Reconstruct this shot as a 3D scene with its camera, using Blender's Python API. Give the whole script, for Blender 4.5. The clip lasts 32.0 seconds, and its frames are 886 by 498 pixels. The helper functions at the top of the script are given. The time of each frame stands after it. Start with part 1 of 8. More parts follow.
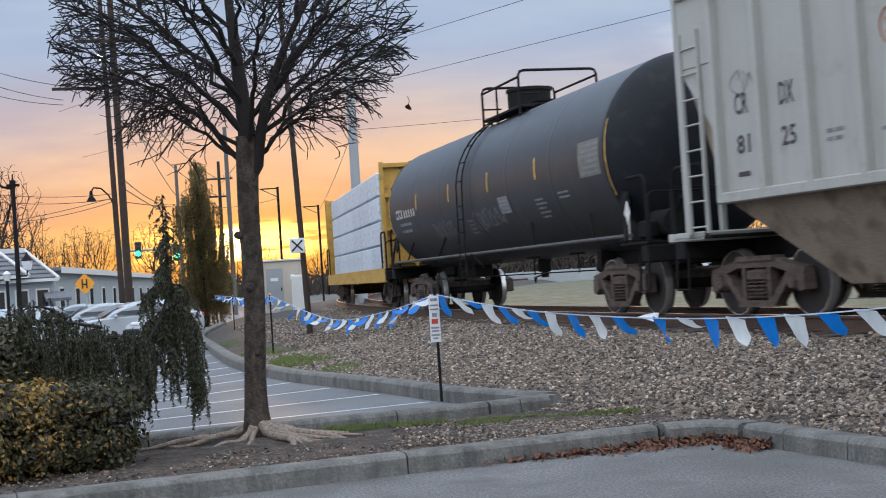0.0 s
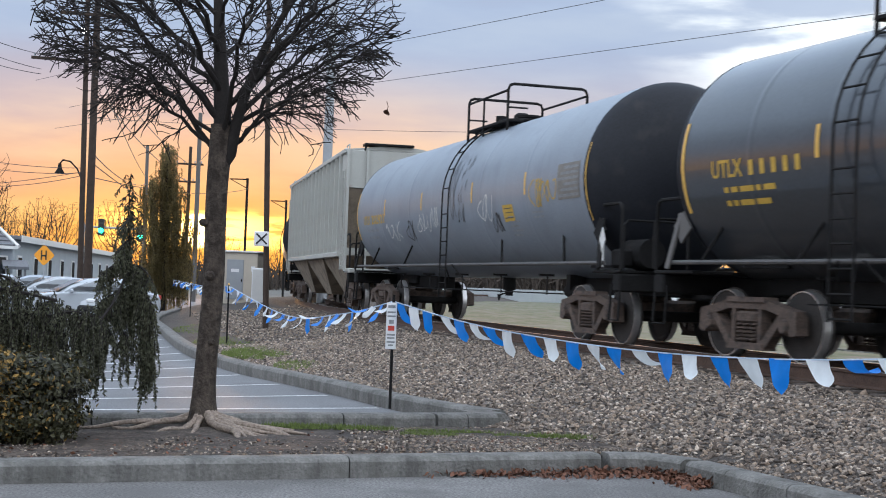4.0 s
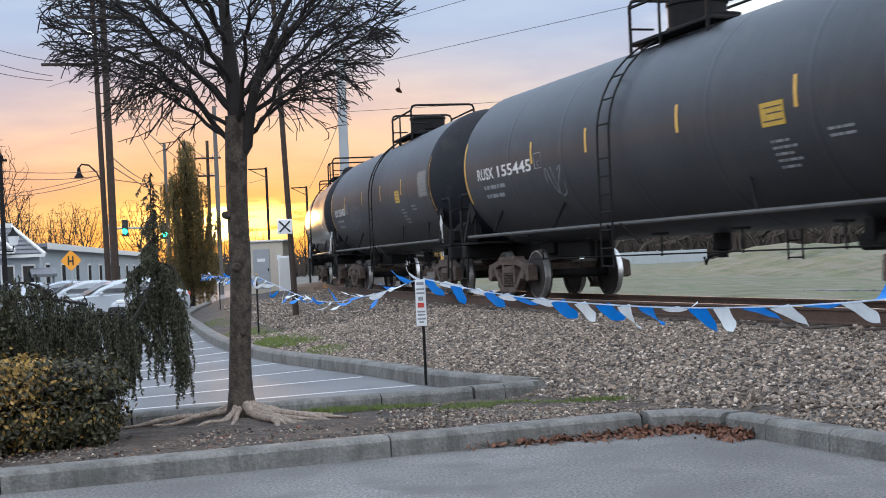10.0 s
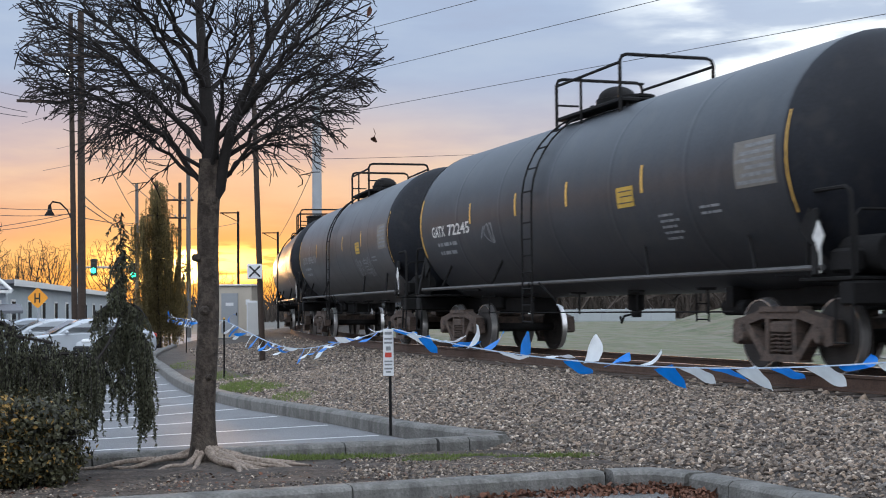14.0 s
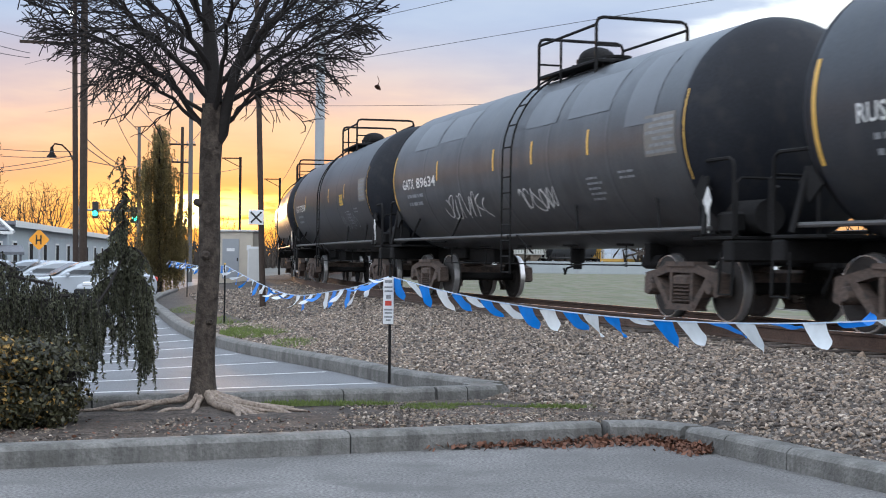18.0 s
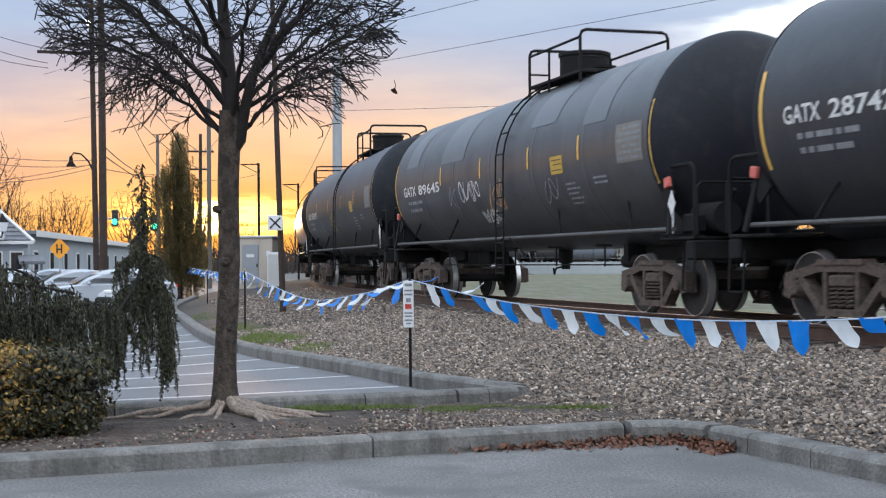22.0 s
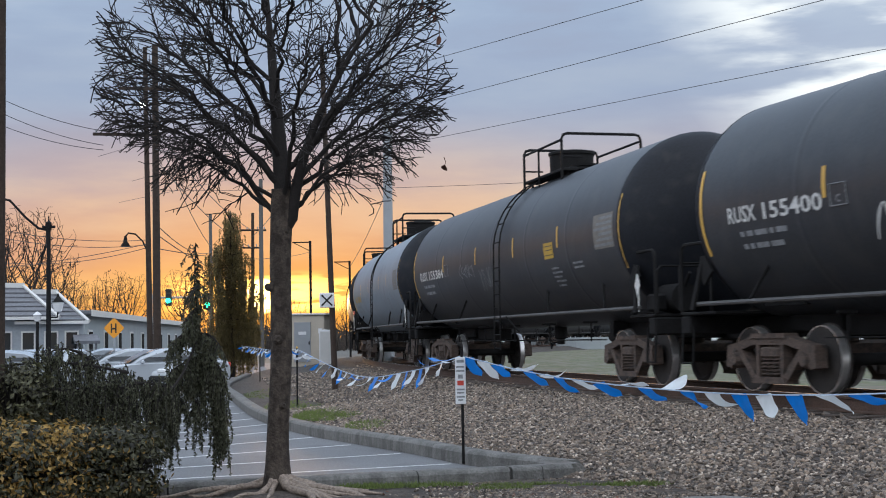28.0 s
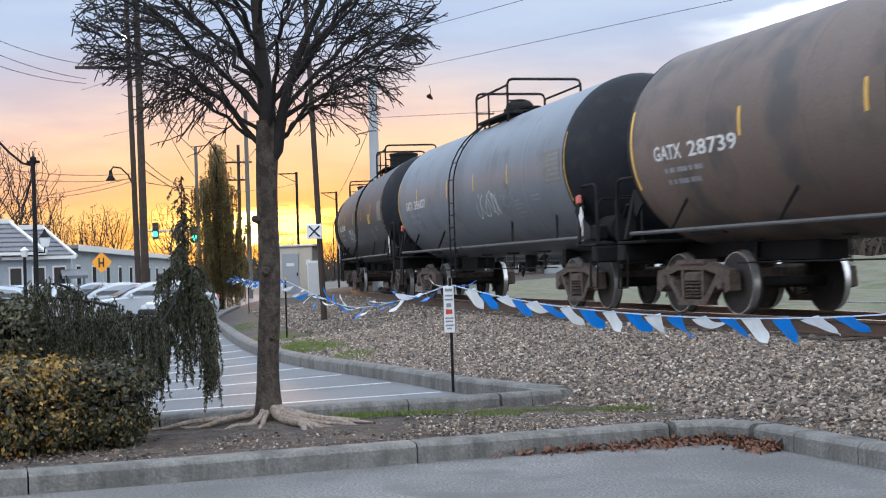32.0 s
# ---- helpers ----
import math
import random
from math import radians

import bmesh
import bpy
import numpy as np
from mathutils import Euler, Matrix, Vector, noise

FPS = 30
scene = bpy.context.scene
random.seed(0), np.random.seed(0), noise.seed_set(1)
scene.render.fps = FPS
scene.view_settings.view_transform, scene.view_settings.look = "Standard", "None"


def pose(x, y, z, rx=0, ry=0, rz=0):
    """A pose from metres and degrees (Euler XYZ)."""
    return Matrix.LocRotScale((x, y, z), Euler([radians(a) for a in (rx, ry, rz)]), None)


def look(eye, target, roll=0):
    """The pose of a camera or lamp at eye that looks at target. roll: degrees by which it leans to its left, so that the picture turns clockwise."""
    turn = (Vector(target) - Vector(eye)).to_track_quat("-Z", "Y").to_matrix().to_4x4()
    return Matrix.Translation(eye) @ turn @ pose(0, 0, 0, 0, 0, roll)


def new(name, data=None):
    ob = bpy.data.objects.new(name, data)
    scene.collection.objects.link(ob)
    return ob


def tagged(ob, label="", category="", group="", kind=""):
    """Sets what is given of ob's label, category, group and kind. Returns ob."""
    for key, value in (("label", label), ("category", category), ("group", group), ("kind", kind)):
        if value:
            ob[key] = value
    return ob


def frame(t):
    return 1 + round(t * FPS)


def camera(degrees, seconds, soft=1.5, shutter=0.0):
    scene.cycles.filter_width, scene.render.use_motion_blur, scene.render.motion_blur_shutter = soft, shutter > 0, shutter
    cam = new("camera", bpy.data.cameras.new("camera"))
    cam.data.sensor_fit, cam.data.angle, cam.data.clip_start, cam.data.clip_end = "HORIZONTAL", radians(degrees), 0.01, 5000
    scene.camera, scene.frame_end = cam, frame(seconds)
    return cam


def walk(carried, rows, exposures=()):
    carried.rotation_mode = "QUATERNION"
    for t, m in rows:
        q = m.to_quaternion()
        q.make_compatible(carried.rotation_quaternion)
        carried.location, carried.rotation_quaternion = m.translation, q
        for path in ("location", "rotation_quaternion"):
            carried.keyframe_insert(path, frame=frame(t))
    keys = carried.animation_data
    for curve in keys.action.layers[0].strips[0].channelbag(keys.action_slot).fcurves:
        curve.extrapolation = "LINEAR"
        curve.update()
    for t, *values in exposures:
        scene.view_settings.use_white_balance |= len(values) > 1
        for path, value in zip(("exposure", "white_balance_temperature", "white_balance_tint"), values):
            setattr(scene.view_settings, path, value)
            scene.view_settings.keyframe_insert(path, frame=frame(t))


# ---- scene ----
cam = camera(35.5, 32.0, soft=1.0, shutter=0.25)
PATH = [
    (0.0, pose(0, 0, 1.6, 91.142, 3.719, 0.227)),
    (0.5, pose(0, 0, 1.6, 91.234, 3.484, -1.030)),
    (1.0, pose(0, 0, 1.6, 91.566, 2.044, -1.228)),
    (1.5, pose(0, 0, 1.6, 91.613, 0.860, -1.247)),
    (2.0, pose(0, 0, 1.6, 91.632, -0.108, -1.293)),
    (2.5, pose(0, 0, 1.6, 91.584, -0.854, -1.402)),
    (3.0, pose(0, 0, 1.6, 91.564, -1.486, -1.344)),
    (3.5, pose(0, 0, 1.6, 91.573, -1.908, -1.326)),
    (5.5, pose(0, 0, 1.6, 91.290, -2.252, -1.454)),
    (6.0, pose(0, 0, 1.6, 92.155, -1.638, -1.377)),
    (6.5, pose(0, 0, 1.6, 93.414, -0.563, -0.907)),
    (7.0, pose(0, 0, 1.6, 93.899, 0.318, -0.661)),
    (7.5, pose(0, 0, 1.6, 93.468, 1.194, -0.576)),
    (8.0, pose(0, 0, 1.6, 92.857, 1.881, -0.508)),
    (8.5, pose(0, 0, 1.6, 92.130, 2.317, -0.492)),
    (9.0, pose(0, 0, 1.6, 91.466, 2.543, -0.454)),
    (9.5, pose(0, 0, 1.6, 90.838, 2.536, -0.453)),
    (10.0, pose(0, 0, 1.6, 90.456, 2.553, -0.311)),
    (10.5, pose(0, 0, 1.6, 90.720, 2.428, -0.056)),
    (11.0, pose(0, 0, 1.6, 91.165, 2.407, -0.003)),
    (11.5, pose(0, 0, 1.6, 91.840, 2.438, 0.023)),
    (12.0, pose(0, 0, 1.6, 92.430, 2.424, 0.058)),
    (12.5, pose(0, 0, 1.6, 92.713, 2.448, -0.279)),
    (13.0, pose(0, 0, 1.6, 92.674, 2.448, -0.884)),
    (13.5, pose(0, 0, 1.6, 92.537, 1.646, -1.417)),
    (14.0, pose(0, 0, 1.6, 92.527, 0.569, -1.591)),
    (14.5, pose(0, 0, 1.6, 92.462, -0.228, -1.602)),
    (16.5, pose(0, 0, 1.6, 91.654, -1.616, -1.669)),
    (17.0, pose(0, 0, 1.6, 90.476, -1.320, -1.573)),
    (17.5, pose(0, 0, 1.6, 90.296, -0.931, -1.585)),
    (18.0, pose(0, 0, 1.6, 90.439, -0.541, -1.561)),
    (18.5, pose(0, 0, 1.6, 90.709, -0.247, -1.573)),
    (19.0, pose(0, 0, 1.6, 90.989, -0.006, -1.590)),
    (19.5, pose(0, 0, 1.6, 91.055, 0.065, -1.770)),
    (20.0, pose(0, 0, 1.6, 90.456, -0.009, -2.137)),
    (20.5, pose(0, 0, 1.6, 89.884, -0.330, -2.553)),
    (21.0, pose(0, 0, 1.6, 88.990, -0.369, -2.731)),
    (21.5, pose(0, 0, 1.6, 88.721, -0.373, -2.235)),
    (22.0, pose(0, 0, 1.6, 90.547, 0.397, -0.761)),
    (22.5, pose(0, 0, 1.6, 91.276, 0.746, 0.355)),
    (23.0, pose(0, 0, 1.6, 91.067, 0.812, 1.092)),
    (23.5, pose(0, 0, 1.6, 90.970, 0.791, 1.598)),
    (24.0, pose(0, 0, 1.6, 90.970, 0.734, 1.906)),
    (24.5, pose(0, 0, 1.6, 90.997, 0.707, 2.003)),
    (26.5, pose(0, 0, 1.6, 91.950, 0.828, 2.030)),
    (27.0, pose(0, 0, 1.6, 92.731, 0.894, 1.977)),
    (27.5, pose(0, 0, 1.6, 93.313, 0.886, 1.648)),
    (28.0, pose(0, 0, 1.6, 93.716, 0.913, 1.376)),
    (28.5, pose(0, 0, 1.6, 93.895, 0.922, 1.315)),
    (29.0, pose(0, 0, 1.6, 93.895, 0.929, 1.301)),
    (29.5, pose(0, 0, 1.6, 93.613, 0.823, 1.304)),
    (30.0, pose(0, 0, 1.6, 92.592, 0.744, 1.104)),
    (30.5, pose(0, 0, 1.6, 91.470, 0.709, 0.963)),
    (31.0, pose(0, 0, 1.6, 90.441, 0.702, 0.972)),
    (31.5, pose(0, 0, 1.6, 89.613, 0.933, 0.933)),
    (32.0, pose(0, 0, 1.6, 90.776, 1.798, 0.878)),
]
EXPOSURES = [(t, e, 5900, 9) for t, e in ((0, 0.32), (3, 0.35), (5.5, 0.6), (6, 0.42), (7, 0.14), (8, 0.22), (9, 0.40), (10, 0.55), (11, 0.42), (12, 0.35), (14, 0.35), (17, 0.6), (19, 0.6), (21, 0.65), (22.5, 0.45), (24, 0.42), (26.5, 0.05), (27.2, 0.02), (28, 0.12), (30, 0.28), (31, 0.42), (32, 0.66))]
walk(cam, PATH, EXPOSURES)

# ---------------------------------------------------------------- light
SUN_AZ, SUN_EL = -8.75, 1.87
world = bpy.data.worlds.new("dusk_sky")
scene.world = world
world.use_nodes = True


def sun_way():
    a, e = radians(SUN_AZ), radians(SUN_EL)
    return Vector((math.sin(a) * math.cos(e), math.cos(a) * math.cos(e), math.sin(e)))


def build_sky():
    nt = world.node_tree
    nt.nodes.clear()
    N, L = nt.nodes.new, nt.links.new

    def math_node(op, a, b=None, clamp=False):
        n = N("ShaderNodeMath")
        n.operation, n.use_clamp = op, clamp
        for i, v in enumerate((a, b)):
            if v is None:
                continue
            if isinstance(v, (int, float)):
                n.inputs[i].default_value = v
            else:
                L(v, n.inputs[i])
        return n.outputs[0]

    def ramp(fac, stops, interp="EASE"):
        n = N("ShaderNodeValToRGB")
        n.color_ramp.interpolation = interp
        while len(n.color_ramp.elements) < len(stops):
            n.color_ramp.elements.new(0.5)
        for e, (p, c) in zip(n.color_ramp.elements, stops):
            e.position, e.color = p, (*c, 1)
        L(fac, n.inputs[0])
        return n.outputs[0]

    def mix(fac, a, b, blend="MIX"):
        n = N("ShaderNodeMix")
        n.data_type, n.blend_type = "RGBA", blend
        for i, v in ((0, fac), (6, a), (7, b)):
            if isinstance(v, tuple):
                n.inputs[i].default_value = (*v, 1)
            elif isinstance(v, (int, float)):
                n.inputs[i].default_value = v
            else:
                L(v, n.inputs[i])
        return n.outputs[2]

    co = N("ShaderNodeTexCoord").outputs["Generated"]
    sep = N("ShaderNodeSeparateXYZ")
    L(co, sep.inputs[0])
    up = math_node("MULTIPLY", sep.outputs[2], 1.137)
    dot = N("ShaderNodeVectorMath")
    dot.operation = "DOT_PRODUCT"
    L(co, dot.inputs[0])
    dot.inputs[1].default_value = sun_way()
    near = dot.outputs["Value"]
    toward = math_node("MULTIPLY_ADD", near, 0.5)
    toward.node.inputs[2].default_value = 0.5
    height = math_node("MULTIPLY", up, 2.2, True)
    # west: orange at the skyline, pink above, slate blue higher; east: pale blue
    west = ramp(height, [(0.0, (0.95, 0.36, 0.05)), (0.07, (0.90, 0.42, 0.13)), (0.17, (0.66, 0.36, 0.24)),
                         (0.29, (0.47, 0.41, 0.43)), (0.45, (0.37, 0.42, 0.52)), (0.62, (0.38, 0.45, 0.56)), (1.0, (0.75, 0.90, 1.12))])
    east = ramp(height, [(0.0, (0.50, 0.51, 0.54)), (0.3, (0.90, 0.91, 0.95)), (1.0, (1.70, 1.73, 1.82))])
    side = ramp(toward, [(0.35, (0, 0, 0)), (0.93, (1, 1, 1))])
    sky = mix(side, east, west)
    # broken stratus: streaks stretched along the skyline
    m = N("ShaderNodeMapping")
    L(co, m.inputs[0])
    m.inputs["Scale"].default_value = (2.7, 2.4, 12.5)
    m.inputs["Location"].default_value = (0.7, 0.2, 0.35)
    n1 = N("ShaderNodeTexNoise")
    L(m.outputs[0], n1.inputs["Vector"])
    n1.inputs["Scale"].default_value, n1.inputs["Detail"].default_value, n1.inputs["Roughness"].default_value = 1.6, 7, 0.55
    cloud = ramp(n1.outputs[0], [(0.42, (0, 0, 0)), (0.66, (1, 1, 1))])
    lit = ramp(height, [(0.0, (1.0, 0.60, 0.16)), (0.22, (0.86, 0.62, 0.40)), (0.42, (0.45, 0.49, 0.55)), (1.0, (0.82, 0.90, 0.94))])
    sky = mix(math_node("MULTIPLY", cloud, 0.62), sky, lit)
    dark = ramp(n1.outputs[0], [(0.30, (1, 1, 1)), (0.50, (0, 0, 0))])
    sky = mix(math_node("MULTIPLY", dark, 0.30), sky, mix(side, (0.42, 0.45, 0.52), (0.34, 0.32, 0.38)))
    # a bright gap in the cloud, high to the north-west
    gap = N("ShaderNodeVectorMath")
    gap.operation = "DOT_PRODUCT"
    L(co, gap.inputs[0])
    gap.inputs[1].default_value = Vector((0.37, 1.023, 0.30)).normalized()
    gapf = ramp(gap.outputs["Value"], [(0.974, (0, 0, 0)), (0.996, (1, 1, 1))])
    n2 = N("ShaderNodeTexNoise")
    L(m.outputs[0], n2.inputs["Vector"])
    n2.inputs["Scale"].default_value, n2.inputs["Detail"].default_value = 2.6, 6
    gapf = math_node("MULTIPLY", gapf, ramp(n2.outputs[0], [(0.42, (0.08, 0.08, 0.08)), (0.62, (1, 1, 1))]))
    sky = mix(gapf, sky, (1.22, 1.19, 1.06))
    # the sun's glow along the skyline
    glow = ramp(near, [(0.9652, (0, 0, 0)), (0.9923, (0.5, 0.5, 0.5)), (1.0, (1, 1, 1))])
    low = ramp(up, [(0.0, (1, 1, 1)), (0.10, (0.4, 0.4, 0.4)), (0.20, (0, 0, 0))])
    sky = mix(math_node("MULTIPLY", glow, low), sky, (1.25, 0.50, 0.06))
    def within(outer, inner):
        """1 inside the inner angle from the sun, 0 outside the outer one (degrees)."""
        a, b = math.cos(radians(outer)), math.cos(radians(inner))
        return math_node("DIVIDE", math_node("SUBTRACT", near, a), b - a, True)

    core = within(4.4, 0.8)
    strip = ramp(up, [(0.020, (0, 0, 0)), (0.029, (1, 1, 1)), (0.044, (1, 1, 1)), (0.058, (0, 0, 0))])
    n3 = N("ShaderNodeTexNoise")
    L(m.outputs[0], n3.inputs["Vector"])
    n3.inputs["Scale"].default_value, n3.inputs["Detail"].default_value = 14, 3
    broken = ramp(n3.outputs[0], [(0.38, (0.06, 0.06, 0.06)), (0.55, (1, 1, 1))])
    sky = mix(math_node("MULTIPLY", math_node("MULTIPLY", core, strip), broken), sky, (4.2, 2.2, 0.42))
    disc = within(0.75, 0.25)
    sky = mix(math_node("MULTIPLY", disc, math_node("ADD", broken, 0.25, True)), sky, (16.0, 10.0, 3.0))
    # below the skyline the ground's haze
    sky = mix(ramp(up, [(0.0, (1, 1, 1)), (0.004, (0, 0, 0))]), sky, (0.16, 0.13, 0.12))
    bg = N("ShaderNodeBackground")
    L(sky, bg.inputs[0])
    bg.inputs[1].default_value = 0.95
    L(bg.outputs[0], N("ShaderNodeOutputWorld").inputs[0])


build_sky()
sun = new("sun", bpy.data.lights.new("sun", "SUN"))
sun.data.energy, sun.data.angle, sun.data.color = 2.0, radians(2), (1.0, 0.52, 0.20)
sun.matrix_world = look((0, 0, 40), Vector((0, 0, 40)) - sun_way())

# ---------------------------------------------------------------- materials


def surface(name, colour, rough=0.8, metal=0.0, vary=0.18, scale=3.0, bump=0.25, grain=40.0, stain=None, stain_at=0.6, each=0.0, coat=0.0, thin=0.0, spec=0.5, palette=(), streak=None, run=(5.0, 0.35, 0.35), wet=(0.50, 0.78), sharp=0.25):
    """A surface with broad patches, fine grain and relief; stain: a second colour in patches; each: how far alike pieces differ."""
    m = bpy.data.materials.new(name)
    m.use_nodes = True
    nt = m.node_tree
    N, L = nt.nodes.new, nt.links.new
    b = nt.nodes["Principled BSDF"]
    b.inputs["Roughness"].default_value, b.inputs["Metallic"].default_value = rough, metal
    b.inputs["Coat Weight"].default_value = coat
    b.inputs["Specular IOR Level"].default_value = spec
    co = N("ShaderNodeTexCoord").outputs["Object"]

    def noise_of(s, detail=4):
        n = N("ShaderNodeTexNoise")
        n.inputs["Scale"].default_value, n.inputs["Detail"].default_value = s, detail
        L(co, n.inputs["Vector"])
        return n.outputs[0]

    def mixed(fac, a, c):
        n = N("ShaderNodeMix")
        n.data_type = "RGBA"
        for i, v in ((0, fac), (6, a), (7, c)):
            if isinstance(v, tuple):
                n.inputs[i].default_value = (*v, 1)
            else:
                L(v, n.inputs[i])
        return n.outputs[2]

    broad, fine = noise_of(scale, 5), noise_of(grain, 3)
    col = mixed(broad, tuple(v * (1 - vary * 1.6) for v in colour), tuple(v * (1 + vary * 1.6) for v in colour))
    mul = N("ShaderNodeMapRange")
    mul.inputs["From Min"].default_value, mul.inputs["From Max"].default_value = 0.5 - sharp, 0.5 + sharp
    mul.inputs["To Min"].default_value, mul.inputs["To Max"].default_value = 1 - vary, 1 + vary
    L(fine, mul.inputs[0])
    hsv = N("ShaderNodeHueSaturation")
    L(col, hsv.inputs["Color"])
    L(mul.outputs[0], hsv.inputs["Value"])
    col = hsv.outputs[0]
    if stain:
        r = N("ShaderNodeValToRGB")
        r.color_ramp.elements[0].position, r.color_ramp.elements[1].position = stain_at - 0.06, stain_at + 0.10
        L(noise_of(scale * 2.3, 6), r.inputs[0])
        col = mixed(r.outputs[0], col, stain)
    if streak:      # grime run down from the top
        mp, sn, sr = N("ShaderNodeMapping"), N("ShaderNodeTexNoise"), N("ShaderNodeValToRGB")
        L(co, mp.inputs[0])
        mp.inputs["Scale"].default_value = run
        L(mp.outputs[0], sn.inputs["Vector"])
        sn.inputs["Scale"].default_value, sn.inputs["Detail"].default_value, sn.inputs["Roughness"].default_value = 1.0, 7, 0.65
        sr.color_ramp.elements[0].position, sr.color_ramp.elements[1].position = wet
        sr.color_ramp.elements[1].color = (0.55, 0.55, 0.55, 1)
        L(sn.outputs[0], sr.inputs[0])
        col = mixed(sr.outputs[0], col, streak)
    if palette:     # each loose piece takes one of several colours
        pick = N("ShaderNodeValToRGB")
        pick.color_ramp.interpolation = "CONSTANT"
        while len(pick.color_ramp.elements) < len(palette):
            pick.color_ramp.elements.new(0.5)
        for e, (at_, c) in zip(pick.color_ramp.elements, palette):
            e.position, e.color = at_, (*c, 1)
        L(N("ShaderNodeNewGeometry").outputs["Random Per Island"], pick.inputs[0])
        tint = N("ShaderNodeMix")
        tint.data_type, tint.blend_type = "RGBA", "MULTIPLY"
        tint.inputs[0].default_value = 1.0
        L(col, tint.inputs[6])
        L(pick.outputs[0], tint.inputs[7])
        col = tint.outputs[2]
    if each:
        info = N("ShaderNodeObjectInfo")
        geo = N("ShaderNodeNewGeometry")
        add = N("ShaderNodeMath")
        add.operation = "ADD"
        L(info.outputs["Random"], add.inputs[0])
        L(geo.outputs["Random Per Island"], add.inputs[1])
        rng = N("ShaderNodeMapRange")
        rng.inputs["From Max"].default_value = 2.0
        rng.inputs["To Min"].default_value, rng.inputs["To Max"].default_value = 1 - each, 1 + each
        L(add.outputs[0], rng.inputs[0])
        h2 = N("ShaderNodeHueSaturation")
        L(col, h2.inputs["Color"])
        L(rng.outputs[0], h2.inputs["Value"])
        col = h2.outputs[0]
    L(col, b.inputs["Base Color"])
    if bump:
        bp = N("ShaderNodeBump")
        bp.inputs["Strength"].default_value, bp.inputs["Distance"].default_value = bump, 0.02
        L(fine, bp.inputs["Height"])
        L(bp.outputs[0], b.inputs["Normal"])
    if thin:        # light that shines through leaves and film
        tr, mx = N("ShaderNodeBsdfTranslucent"), N("ShaderNodeMixShader")
        L(col, tr.inputs[0])
        mx.inputs[0].default_value = thin
        L(b.outputs[0], mx.inputs[1])
        L(tr.outputs[0], mx.inputs[2])
        L(mx.outputs[0], nt.nodes["Material Output"].inputs[0])
    return m


def glowing(name, colour, strength):
    m = bpy.data.materials.new(name)
    m.use_nodes = True
    b = m.node_tree.nodes["Principled BSDF"]
    b.inputs["Base Color"].default_value = (*colour, 1)
    b.inputs["Emission Color"].default_value = (*colour, 1)
    b.inputs["Emission Strength"].default_value = strength
    return m


